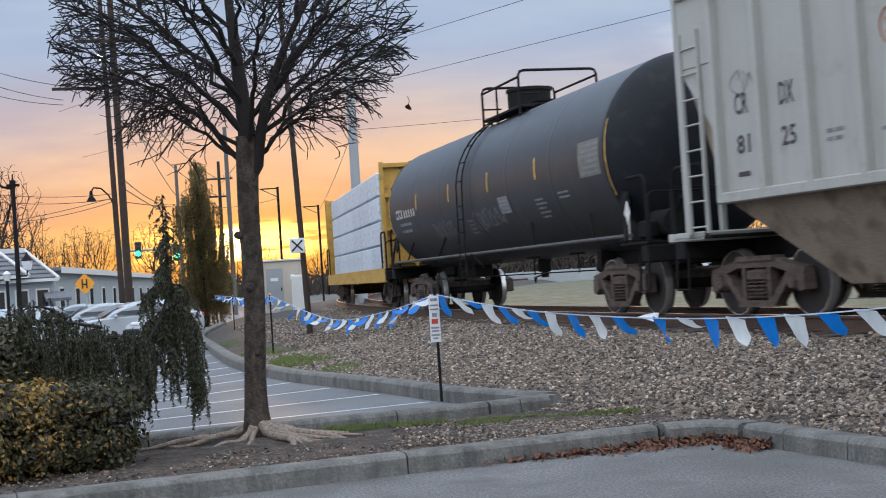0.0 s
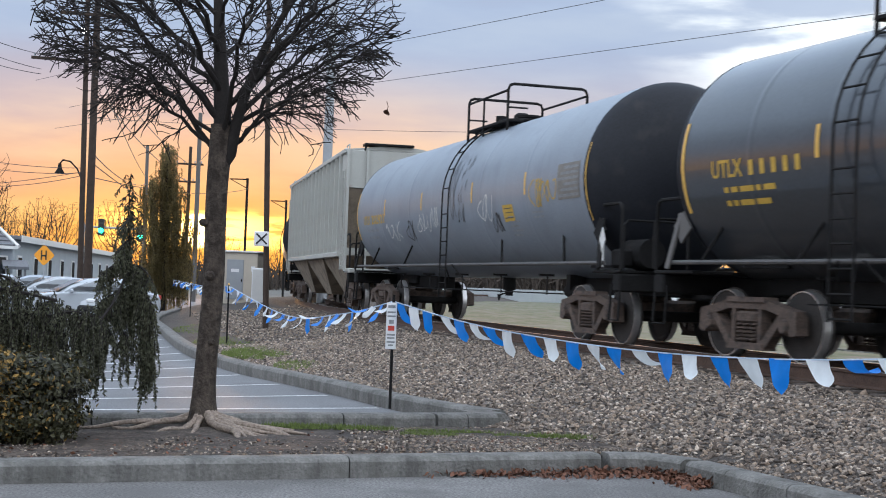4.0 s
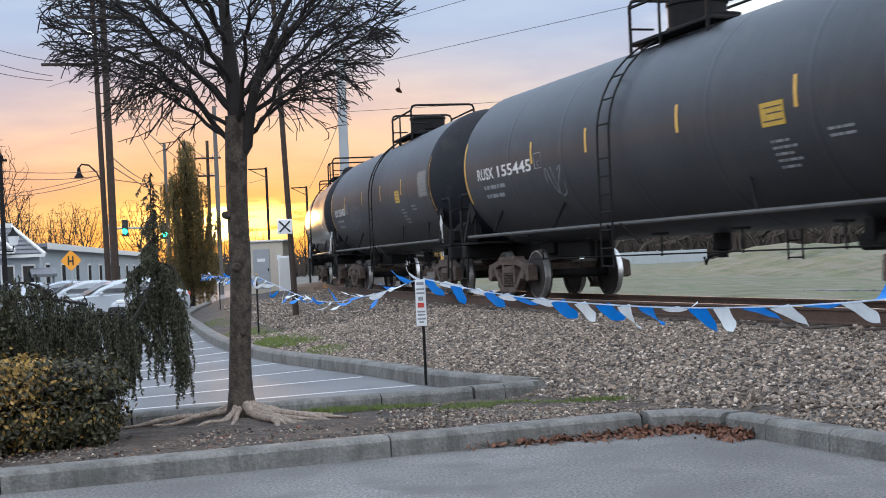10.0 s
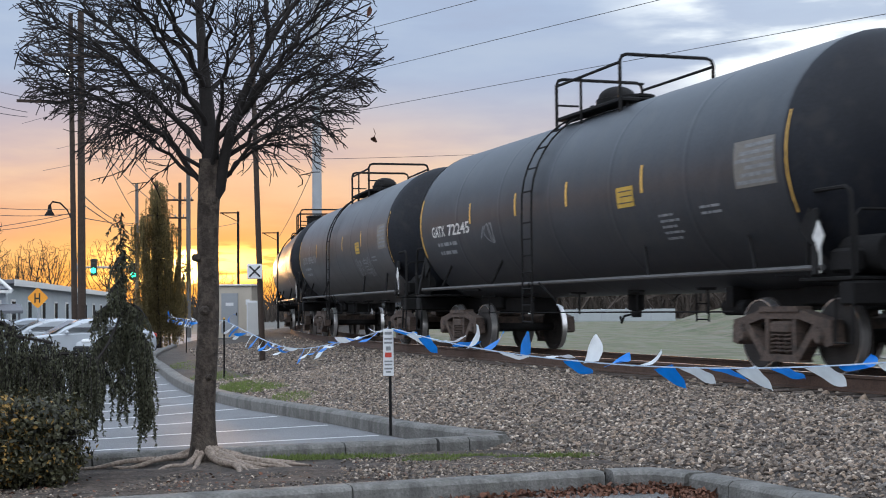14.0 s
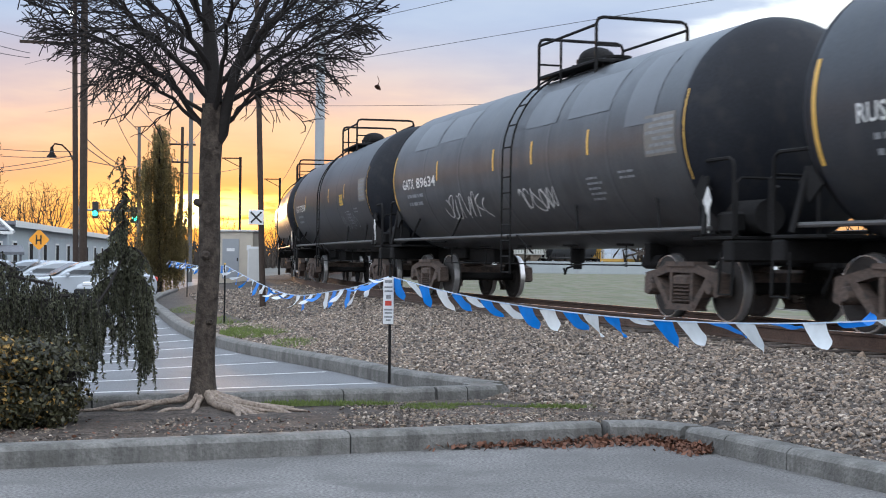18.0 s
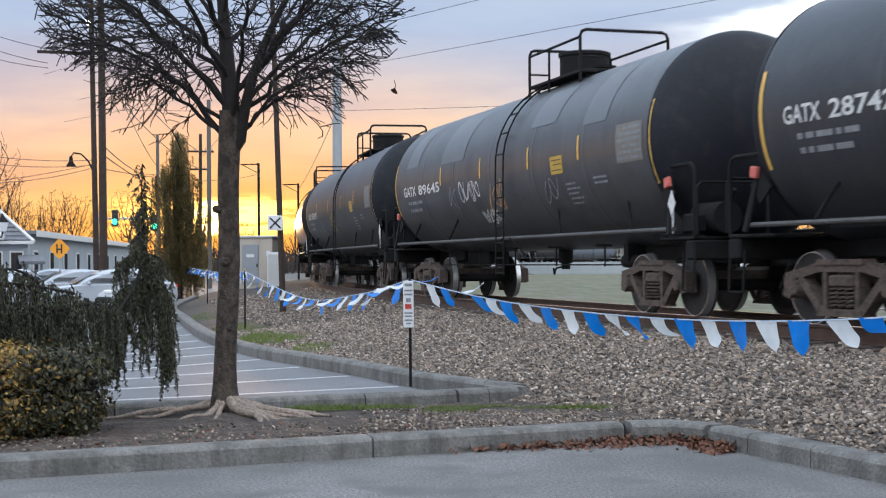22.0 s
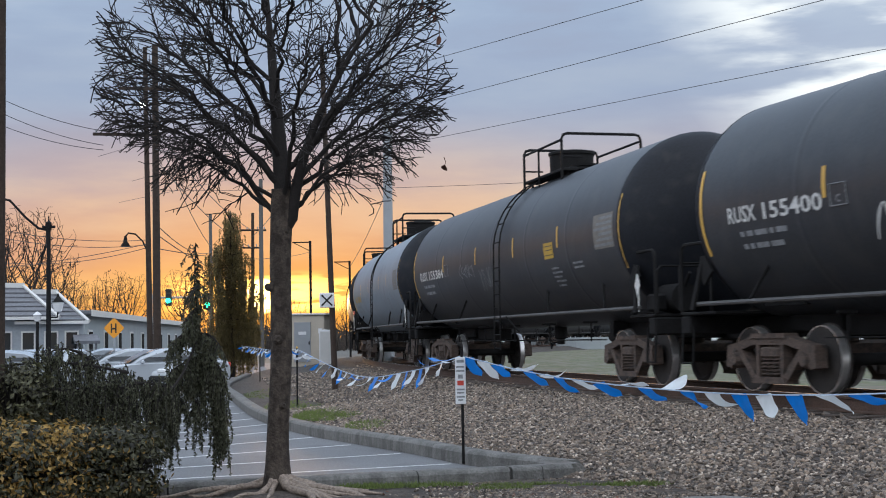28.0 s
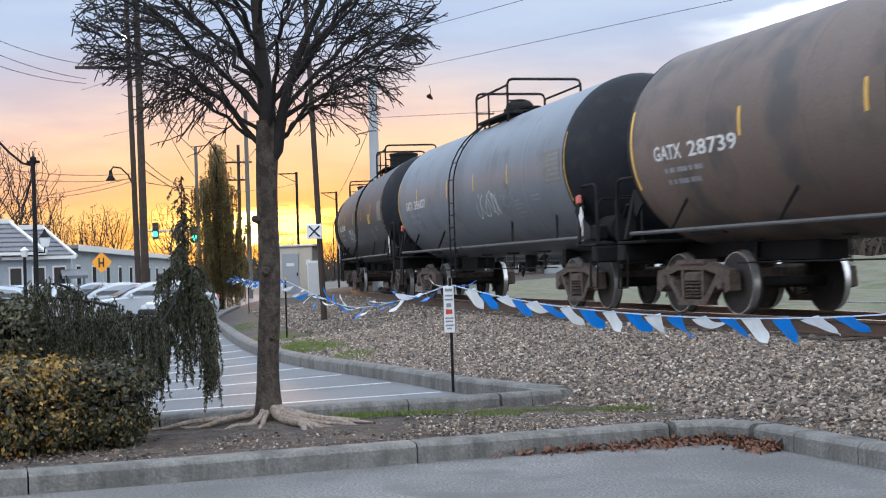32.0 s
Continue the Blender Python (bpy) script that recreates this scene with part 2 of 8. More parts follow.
M = {
    "asphalt": surface("asphalt", (0.155, 0.151, 0.146), 0.9, vary=0.36, scale=0.7, bump=1.0, grain=42, sharp=0.13, stain=(0.12, 0.116, 0.112), stain_at=0.56),
    "old_asphalt": surface("old_asphalt", (0.155, 0.157, 0.162), 0.8, vary=0.2, scale=0.4, bump=0.5, grain=50, stain=(0.115, 0.115, 0.12)),
    "line": surface("line", (0.55, 0.55, 0.54), 0.7, vary=0.2, scale=6, bump=0.2, stain=(0.25, 0.25, 0.26), stain_at=0.62),
    "concrete": surface("concrete", (0.172, 0.168, 0.157), 0.92, vary=0.24, scale=3.2, bump=0.7, grain=36, stain=(0.14, 0.137, 0.125), stain_at=0.56, each=0.06, sharp=0.22, streak=(0.035, 0.034, 0.030), run=(4.0, 4.0, 0.5), wet=(0.44, 0.64)),
    "soil": surface("soil", (0.066, 0.051, 0.040), 0.95, vary=0.5, scale=2.5, bump=1.0, grain=24, stain=(0.032, 0.024, 0.019), stain_at=0.52, sharp=0.14),
    "strip_gravel": surface("strip_gravel", (0.22, 0.215, 0.20), 0.9, vary=0.3, scale=1.0, bump=0.8, grain=9, stain=(0.12, 0.12, 0.10), stain_at=0.52),
    # bed under the stones, darkened to paint in the shade of their gaps
    "ballast": surface("ballast", (0.060, 0.050, 0.042), 0.95, vary=0.4, scale=1.2, bump=1.0, grain=22, stain=(0.045, 0.037, 0.031)),
    "stone": surface("stone", (0.205, 0.176, 0.148), 0.9, vary=0.28, scale=9, bump=0.5, grain=60, each=0.5, palette=((0.0, (0.38, 0.36, 0.36)), (0.22, (0.72, 0.66, 0.62)), (0.45, (1.0, 0.96, 0.92)), (0.66, (1.1, 0.98, 0.86)), (0.82, (0.62, 0.64, 0.68)), (0.92, (1.75, 1.72, 1.66)))),
    "grass": surface("grass", (0.125, 0.165, 0.04), 0.9, vary=0.3, scale=8, each=0.4, bump=0),
    "field": surface("field", (0.085, 0.096, 0.042), 0.95, vary=0.45, scale=0.3, bump=0.8, grain=6, stain=(0.135, 0.115, 0.080), stain_at=0.52, streak=(0.17, 0.16, 0.13), run=(1.1, 0.16, 1.0), wet=(0.46, 0.62)),
    "land": surface("land", (0.11, 0.105, 0.09), 0.95, vary=0.3, scale=0.05, bump=0.3, grain=3),
    "bark": surface("bark", (0.058, 0.045, 0.035), 0.95, vary=0.45, scale=5, bump=1.0, grain=34, stain=(0.026, 0.019, 0.014), stain_at=0.52, streak=(0.12, 0.098, 0.078), run=(9.0, 9.0, 4.0), wet=(0.52, 0.72)),
    "twig": surface("twig", (0.016, 0.0125, 0.011), 0.9, vary=0.25, scale=6, bump=0.3),
    "root": surface("root", (0.255, 0.205, 0.165), 0.9, vary=0.3, scale=10, bump=0.8, grain=40, stain=(0.13, 0.10, 0.075)),
    "black_tank": surface("black_tank", (0.029, 0.0325, 0.039), 0.46, spec=0.4, vary=0.25, scale=0.8, bump=0.05, grain=25, stain=(0.040, 0.042, 0.046), stain_at=0.58, coat=0.05, streak=(0.046, 0.045, 0.045)),
    # tank ends: the shade between the cars is put into this near-black
    "head_shade": surface("head_shade", (0.010, 0.0115, 0.016), 0.6, spec=0.25, vary=0.25, scale=1.2, bump=0.05, grain=25, stain=(0.02, 0.02, 0.022), stain_at=0.6),
    "worn_tank": surface("worn_tank", (0.050, 0.053, 0.058), 0.44, vary=0.25, scale=0.7, bump=0.05, grain=25, stain=(0.034, 0.036, 0.040), stain_at=0.54, coat=0.1, streak=(0.085, 0.082, 0.079)),
    "patch_grey": surface("patch_grey", (0.098, 0.105, 0.115), 0.45, vary=0.12, scale=2, bump=0.05),
    "gloss_tank": surface("gloss_tank", (0.032, 0.037, 0.044), 0.30, vary=0.2, scale=0.8, bump=0.03, grain=20, coat=0.5),
    "grey_tank": surface("grey_tank", (0.20, 0.23, 0.268), 0.42, vary=0.15, scale=0.7, bump=0.05, stain=(0.165, 0.19, 0.225), coat=0.1, streak=(0.165, 0.185, 0.21)),
    "slate_tank": surface("slate_tank", (0.14, 0.157, 0.182), 0.42, vary=0.15, scale=0.7, bump=0.05, stain=(0.095, 0.105, 0.12), coat=0.1, streak=(0.12, 0.115, 0.11)),
    "pale_tank": surface("pale_tank", (0.195, 0.235, 0.28), 0.45, vary=0.12, scale=0.7, bump=0.05, stain=(0.17, 0.19, 0.22), streak=(0.16, 0.165, 0.17)),
    "rust_tank": surface("rust_tank", (0.13, 0.098, 0.082), 0.6, vary=0.25, scale=0.5, bump=0.1, stain=(0.07, 0.062, 0.058), stain_at=0.55, streak=(0.14, 0.085, 0.05)),
    "patch": surface("patch", (0.036, 0.038, 0.042), 0.45, vary=0.1, scale=2, bump=0.05),
    "hopper": surface("hopper", (0.40, 0.405, 0.375), 0.6, vary=0.08, scale=0.8, bump=0.05, stain=(0.33, 0.30, 0.26), stain_at=0.66, streak=(0.30, 0.27, 0.23)),
    "hopper_chute": surface("hopper_chute", (0.25, 0.205, 0.155), 0.85, vary=0.25, scale=1.2, bump=0.2, stain=(0.15, 0.118, 0.09), stain_at=0.54),
    "iron": surface("iron", (0.013, 0.0125, 0.0125), 0.85, 0.0, spec=0.2, vary=0.3, scale=5, bump=0.3, grain=40),
    "truck_iron": surface("truck_iron", (0.092, 0.066, 0.052), 0.85, 0.0, vary=0.35, scale=5, bump=0.5, grain=40, stain=(0.045, 0.036, 0.032), stain_at=0.56),
    "wheel_iron": surface("wheel_iron", (0.030, 0.025, 0.022), 0.8, 0.0, vary=0.3, scale=4, bump=0.3, grain=40, stain=(0.02, 0.018, 0.017), stain_at=0.58),
    "tread": surface("tread", (0.62, 0.61, 0.60), 0.34, 0.85, vary=0.1, scale=8, bump=0.05),
    "rail_head": surface("rail_head", (0.80, 0.80, 0.80), 0.16, 1.0, vary=0.05, scale=8, bump=0),
    "rail_web": surface("rail_web", (0.075, 0.045, 0.032), 0.9, vary=0.3, scale=4, bump=0.4),
    "tie": surface("tie", (0.07, 0.055, 0.045), 0.95, vary=0.3, scale=5, bump=0.8, each=0.3),
    "pale_reflector": surface("pale_reflector", (0.58, 0.33, 0.17), 0.6, vary=0.2, scale=8, bump=0),
    "rust_mark": surface("rust_mark", (0.36, 0.14, 0.08), 0.7, vary=0.2, scale=6, bump=0),
    "scrawl": surface("scrawl", (0.20, 0.205, 0.21), 0.7, vary=0.3, scale=9, bump=0),
    "reflector": surface("reflector", (0.70, 0.42, 0.08), 0.5, vary=0.12, scale=10, bump=0),
    "white_paint": surface("white_paint", (0.62, 0.62, 0.60), 0.6, vary=0.15, scale=6, bump=0),
    "faded_paint": surface("faded_paint", (0.24, 0.25, 0.26), 0.6, vary=0.3, scale=8, bump=0),
    "yellow_paint": surface("yellow_paint", (0.50, 0.32, 0.045), 0.6, vary=0.15, scale=6, bump=0),
    "panel_ground": surface("panel_ground", (0.17, 0.158, 0.138), 0.6, vary=0.2, scale=6, bump=0),
    "black_paint": surface("black_paint", (0.02, 0.02, 0.02), 0.6, vary=0.15, scale=6, bump=0),
    "tip_red": surface("tip_red", (0.55, 0.13, 0.10), 0.5, vary=0.2, scale=8, bump=0),
    "red_paint": surface("red_paint", (0.5, 0.05, 0.03), 0.6, vary=0.15, scale=6, bump=0),
    "beam_yellow": surface("beam_yellow", (0.50, 0.30, 0.055), 0.65, vary=0.2, scale=2, bump=0.1, stain=(0.22, 0.13, 0.05), stain_at=0.62),
    "wrap": surface("wrap", (0.56, 0.62, 0.68), 0.45, vary=0.1, scale=2.2, bump=0.5, grain=7, each=0.12, stain=(0.26, 0.36, 0.50), stain_at=0.60),
    "pole_wood": surface("pole_wood", (0.045, 0.031, 0.023), 0.95, vary=0.3, scale=6, bump=0.6),
    "steel_pole": surface("steel_pole", (0.33, 0.35, 0.37), 0.55, 0.3, vary=0.08, scale=2, bump=0.05),
    "pipe_steel": surface("pipe_steel", (0.085, 0.082, 0.08), 0.55, 0.2, vary=0.25, scale=3, bump=0.1),
    "dull_steel": surface("dull_steel", (0.11, 0.105, 0.10), 0.7, vary=0.1, scale=2, bump=0.05),
    "wire": surface("wire", (0.06, 0.06, 0.065), 0.6, vary=0.05, bump=0),
    "blue_flag": surface("blue_flag", (0.012, 0.21, 0.72), 0.4, vary=0.08, scale=8, bump=0.2, grain=12, thin=0.35),
    "white_flag": surface("white_flag", (0.72, 0.77, 0.80), 0.4, vary=0.06, scale=8, bump=0.2, grain=12, thin=0.35),
    "cord": surface("cord", (0.45, 0.55, 0.68), 0.7, bump=0),
    "sign_white": surface("sign_white", (0.72, 0.73, 0.74), 0.5, vary=0.05, scale=6, bump=0),
    "house_wall": surface("house_wall", (0.31, 0.34, 0.37), 0.85, vary=0.08, scale=1.5, bump=0.2, grain=12),
    "house_roof": surface("house_roof", (0.16, 0.165, 0.18), 0.9, vary=0.15, scale=3, bump=0.5, grain=9),
    "shop_wall": surface("shop_wall", (0.34, 0.37, 0.38), 0.85, vary=0.08, scale=0.8, bump=0.2, grain=10),
    "shed_wall": surface("shed_wall", (0.50, 0.45, 0.37), 0.7, vary=0.08, scale=2, bump=0.1),
    "trim": surface("trim", (0.62, 0.62, 0.60), 0.6, vary=0.06, scale=3, bump=0),
    "car_white": surface("car_white", (0.40, 0.43, 0.46), 0.25, vary=0.03, bump=0, coat=0.6),
    "car_silver": surface("car_silver", (0.38, 0.42, 0.46), 0.25, 0.5, vary=0.03, bump=0, coat=0.5),
    "car_glass": surface("car_glass", (0.02, 0.025, 0.03), 0.08, vary=0.02, bump=0),
    "rubber": surface("rubber", (0.02, 0.02, 0.02), 0.9, bump=0.1),
    "sign_amber": surface("sign_amber", (0.80, 0.33, 0.02), 0.5, vary=0.05, bump=0),
    "needle": surface("needle", (0.095, 0.098, 0.06), 0.8, vary=0.35, scale=2.5, bump=0, each=0.5, thin=0.35),
    # cedar needles: the low sun's glow through them is put into the colour
    "needle_lit": surface("needle_lit", (0.25, 0.20, 0.085), 0.8, vary=0.35, scale=2.5, bump=0, each=0.5, thin=0.65),
    "leaf_green": surface("leaf_green", (0.095, 0.092, 0.045), 0.5, vary=0.4, scale=5, bump=0, each=0.9, thin=0.25),
    "leaf_gold": surface("leaf_gold", (0.30, 0.19, 0.05), 0.6, vary=0.3, scale=5, bump=0, each=0.5, thin=0.3),
    "leaf_dead": surface("leaf_dead", (0.125, 0.054, 0.03), 0.8, vary=0.3, scale=9, bump=0.2, each=0.6),
    "lamp_white": glowing("lamp_white", (0.9, 0.97, 1.0), 12),
    "lamp_green": glowing("lamp_green", (0.05, 1.0, 0.45), 8),
    "lamp_red": glowing("lamp_red", (1.0, 0.05, 0.03), 8),
}

# ---------------------------------------------------------------- shapes


class G:
    """Vertices and faces gathered into one mesh."""

    def __init__(self):
        self.v, self.f = [], []

    def add(self, verts, faces):
        n = len(self.v)
        self.v += [tuple(p) for p in verts]
        self.f += [tuple(i + n for i in f) for f in faces]
        return self

    def box(self, c, s, m=None, bevel=0.0):
        x, y, z = (k / 2 for k in s)
        if bevel:
            b = min(bevel, x * 0.9, y * 0.9, z * 0.9)
            prof = [(-x + b, -y), (x - b, -y), (x, -y + b), (x, y - b), (x - b, y), (-x + b, y), (-x, y - b), (-x, -y + b)]
            rings = []
            for zz, k in ((-z, b), (-z + b, 0), (z - b, 0), (z, b)):
                rings.append([(px * (1 - k / x), py * (1 - k / y), zz) for px, py in prof])
            verts = [p for r in rings for p in r]
            faces = [tuple(reversed(range(8))), tuple(range(24, 32))]
            faces += [(i * 8 + j, i * 8 + (j + 1) % 8, i * 8 + 8 + (j + 1) % 8, i * 8 + 8 + j) for i in range(3) for j in range(8)]
        else:
            verts = [(i * x, j * y, k * z) for i in (-1, 1) for j in (-1, 1) for k in (-1, 1)]
            faces = [(0, 1, 3, 2), (4, 6, 7, 5), (0, 4, 5, 1), (2, 3, 7, 6), (0, 2, 6, 4), (1, 5, 7, 3)]
        verts = [Vector(p) for p in verts]
        if m is not None:
            verts = [m @ p for p in verts]
        return self.add([p + Vector(c) for p in verts], faces)

    def tube(self, pts, r, n=6, caps=True):
        """A round bar along points; r: one radius, or one for each."""
        pts = [Vector(p) for p in pts]
        rs = r if isinstance(r, (list, tuple)) else [r] * len(pts)
        side = None
        verts, faces = [], []
        for i, p in enumerate(pts):
            d = (pts[min(i + 1, len(pts) - 1)] - pts[max(i - 1, 0)]).normalized()
            if side is None:
                side = d.orthogonal().normalized()
            side = (side - d * side.dot(d))
            side = side.normalized() if side.length > 1e-6 else d.orthogonal().normalized()
            up = d.cross(side)
            for k in range(n):
                a = 2 * math.pi * k / n
                verts.append(p + (side * math.cos(a) + up * math.sin(a)) * rs[i])
        for i in range(len(pts) - 1):
            for k in range(n):
                faces.append((i * n + k, i * n + (k + 1) % n, i * n + n + (k + 1) % n, i * n + n + k))
        if caps:
            faces += [tuple(reversed(range(n))), tuple(range(len(verts) - n, len(verts)))]
        return self.add(verts, faces)

    def lathe(self, prof, axis, origin=(0, 0, 0), n=32, caps=True):
        """prof: (along the axis, radius)."""
        verts, faces = [], []
        for a, r in prof:
            for k in range(n):
                t = 2 * math.pi * k / n
                u, w = r * math.cos(t), r * math.sin(t)
                p = {"x": (a, u, w), "y": (w, a, u), "z": (u, w, a)}[axis]
                verts.append(Vector(p) + Vector(origin))
        for i in range(len(prof) - 1):
            for k in range(n):
                faces.append((i * n + k, i * n + (k + 1) % n, i * n + n + (k + 1) % n, i * n + n + k))
        if caps:
            faces += [tuple(reversed(range(n))), tuple(range(len(verts) - n, len(verts)))]
        return self.add(verts, faces)

    def prism(self, poly, thick, m=None):
        """A flat outline (x, z) made thick along y, about y = 0."""
        n = len(poly)
        verts = [Vector((x, -thick / 2, z)) for x, z in poly] + [Vector((x, thick / 2, z)) for x, z in poly]
        if m is not None:
            verts = [m @ p for p in verts]
        faces = [tuple(range(n)), tuple(reversed(range(n, 2 * n)))]
        faces += [(i, i + n, (i + 1) % n + n, (i + 1) % n) for i in range(n)]
        return self.add(verts, faces)

    def mesh(self, name, material=None, smooth=40):
        me = bpy.data.meshes.new(name)
        me.from_pydata(self.v, [], self.f)
        if material:
            me.materials.append(material)
        if smooth:
            me.polygons.foreach_set("use_smooth", [True] * len(me.polygons))
            me.set_sharp_from_angle(angle=radians(smooth))
        me.update()
        return me


def part(name, g, material, parent, label="", at=None, smooth=40):
    """One mesh object under a thing or a part; g: shapes, or a mesh to share."""
    me = g if isinstance(g, bpy.types.Mesh) else g.mesh(name, material, smooth)
    ob = new(name, me)
    ob.parent = parent
    if at is not None:
        ob.matrix_basis = at
    return tagged(ob, label)


def empty(name, m, label="", category="", group="", kind=""):
    ob = new(name)
    ob.empty_display_size = 0.2
    ob.matrix_basis = m
    return tagged(ob, label, category, group, kind)


def thing(name, g, material, label, category, group="", kind="", at=None, smooth=40):
    ob = part(name, g, material, None, label, at, smooth)
    return tagged(ob, label, category, group, kind)


# ---------------------------------------------------------------- the track's line
X0, Y0, TH0, CURVE = 4.646, 18.032, -0.3295, 0.00448
RAIL, SPEED = 0.735, 9.711


def track(s, off=1.5):
    """Place and heading on the line's near flank at s metres, set off to its far side."""
    h = TH0 + CURVE * s
    x = X0 + (math.cos(TH0) - math.cos(h)) / CURVE
    y = Y0 + (math.sin(h) - math.sin(TH0)) / CURVE
    return x + math.cos(h) * off, y - math.sin(h) * off, h


def on_track(s):
    x, y, h = track(s - 0.1, 1.66)
    return pose(x, y, RAIL, 0, 0, 90 - math.degrees(h))

# ---------------------------------------------------------------- ground, kerbs, track


def strip(profile, s0, s1, step, name, material, label, kind="structure", category="ground", wobble=0.0):
    """A sheet swept along the line; profile: (offset, height)."""
    g = G()
    n = len(profile)
    ss = np.arange(s0, s1 + 0.01, step)
    for s in ss:
        for o, z in profile:
            x, y, h = track(s, o)
            g.v.append((x, y, z + wobble * noise.noise(Vector((x * 0.9, y * 0.9, 3.1)))))
    for i in range(len(ss) - 1):
        for k in range(n - 1):
            g.f.append((i * n + k, i * n + k + 1, i * n + n + k + 1, i * n + n + k))
    return thing(name, g, material, label, category, kind=kind)


def sheet(name, outline, z, material, label, category="ground", depth=0.3):
    """A flat slab with its top at z."""
    n = len(outline)
    g = G().add([(x, y, z) for x, y in outline] + [(x, y, z - depth) for x, y in outline],
                [tuple(range(n)), tuple(reversed(range(n, 2 * n)))] + [(i, i + n, (i + 1) % n + n, (i + 1) % n) for i in range(n)])
    return thing(name, g, material, label, category, kind="structure", smooth=0)


def sweep(path, prof):
    """A solid of constant section along a flat path; prof: (to the path's left, up), counter-clockwise."""
    g = G()
    pts = [Vector((x, y, 0)) for x, y in path]
    n = len(prof)
    for i, p in enumerate(pts):
        a = (pts[i] - pts[i - 1]).normalized() if i else None
        b = (pts[i + 1] - pts[i]).normalized() if i + 1 < len(pts) else None
        d = ((a or b) + (b or a)).normalized()
        k = 1 / max(0.5, d.dot(a or b))
        left = Vector((-d.y, d.x, 0)) * k
        g.v += [tuple(p + left * u + Vector((0, 0, w))) for u, w in prof]
    for i in range(len(pts) - 1):
        for k in range(n):
            g.f.append((i * n + k, i * n + n + k, i * n + n + (k + 1) % n, i * n + (k + 1) % n))
    g.f += [tuple(range(n)), tuple(reversed(range(len(g.v) - n, len(g.v))))]
    return g


def along(path, d):
    """The point at d metres on a path."""
    for (x0, y0), (x1, y1) in zip(path, path[1:]):
        l = math.hypot(x1 - x0, y1 - y0)
        if d <= l:
            return (x0 + (x1 - x0) * d / l, y0 + (y1 - y0) * d / l)
        d -= l
    return path[-1]


CRACKS = (16.77, 17.55)     # joints that have opened up


def kerb_run(parent, path, cuts, prof, gap=0.006):
    """Kerb stones laid end to end along a path, cut at the given lengths."""
    lens = [0]
    for (x0, y0), (x1, y1) in zip(path, path[1:]):
        lens.append(lens[-1] + math.hypot(x1 - x0, y1 - y0))
    wide = [c for c in cuts if c in CRACKS]
    cuts = [0] + [c for c in cuts if 0 < c < lens[-1]] + [lens[-1]]
    for a, b in zip(cuts, cuts[1:]):
        ga, gb = (0.04 if c in wide else gap for c in (a, b))
        mid = [p for p, l in zip(path, lens) if a + 0.05 < l < b - 0.05]
        part("kerb_stone", sweep([along(path, a + ga)] + mid + [along(path, b - gb)], prof), M["concrete"], parent, smooth=30)


def smooth_path(pts, n=6):
    out = []
    P = [Vector(p) for p in pts]
    for i in range(len(P) - 1):
        a, b, c, d = P[max(i - 1, 0)], P[i], P[i + 1], P[min(i + 2, len(P) - 1)]
        for k in range(n):
            t = k / n
            out.append(tuple(0.5 * ((2 * b) + (c - a) * t + (2 * a - 5 * b + 4 * c - d) * t * t + (3 * b - a - 3 * c + d) * t ** 3)))
    return out + [tuple(P[-1])]


g = G()
R0 = 2500
g.add([(-R0, -R0, -0.06), (R0, -R0, -0.06), (R0, R0, -0.06), (-R0, R0, -0.06)], [(0, 1, 2, 3)])
thing("ground", g, M["land"], "flat dull brown-green land out to the skyline", "ground", kind="structure", smooth=0)

FRONT = [(-14, 6.54), (-6.0, 9.38), (-2.8, 10.52), (-0.45, 11.39), (1.75, 12.19), (2.12, 12.26), (2.38, 12.05), (2.62, 11.46), (3.35, 9.61), (4.4, 6.94), (6.5, 1.59)]
ARM_A = [(-9.0, 12.45), (-3.2, 14.27), (-0.71, 15.12), (0.28, 15.46), (0.95, 15.76)]
ARM_B = smooth_path([(0.95, 15.92), (-0.11, 17.57), (-0.91, 19.44), (-1.9, 21.49), (-3.1, 24.11), (-4.65, 28.99), (-6.75, 38.09), (-8.9, 48.32), (-10.5, 62.54)], 4)

sheet("parking_lot", [(-14, 6.48), (-6.0, 9.38), (-2.8, 10.52), (-0.45, 11.39), (1.75, 12.21), (2.2, 12.33), (2.62, 11.46), (4.4, 6.94), (7.5, -1.14), (30, -45.48), (-40, -45.48), (-40, 5.69)], 0.0, M["asphalt"], "dark worn asphalt of the parking lot", "asphalt")
sheet("far_lot", [(-60, 6.82), (-9.0, 12.51), (-3.2, 14.33), (0.9, 15.86)] + [p for p in ARM_B[1:]] + [(-13, 102.33), (-60, 108.02)], 0.0, M["old_asphalt"], "pale worn asphalt of the lower parking lot", "asphalt")
KERB = [(0.0, -0.1), (0.0, 0.13), (-0.02, 0.155), (-0.05, 0.17), (-0.22, 0.17), (-0.25, 0.155), (-0.27, 0.13), (-0.27, -0.1)]
KERB = [(-u, w) for u, w in reversed(KERB)]
front_kerb = empty("front_kerb", pose(0, 0, 0), "grey concrete kerb round the parking lot, stained and cracked", "kerb", kind="structure")
kerb_run(front_kerb, FRONT, [4.25, 8.49, 11.34, 14.41, 16.77, 17.55, 18.16, 18.99, 22.23, 25.57], KERB)
back_kerb = empty("back_kerb", pose(0, 0, 0), "grey concrete kerb round the lower lot, ending in a point", "kerb", kind="structure")
KERB2 = [(u - 0.02, w * 1.12) for u, w in KERB]
kerb_run(back_kerb, ARM_A, [3.03, 6.06, 8.69, 9.74, 10.11], [(-0.24 + u, w) for u, w in KERB2])
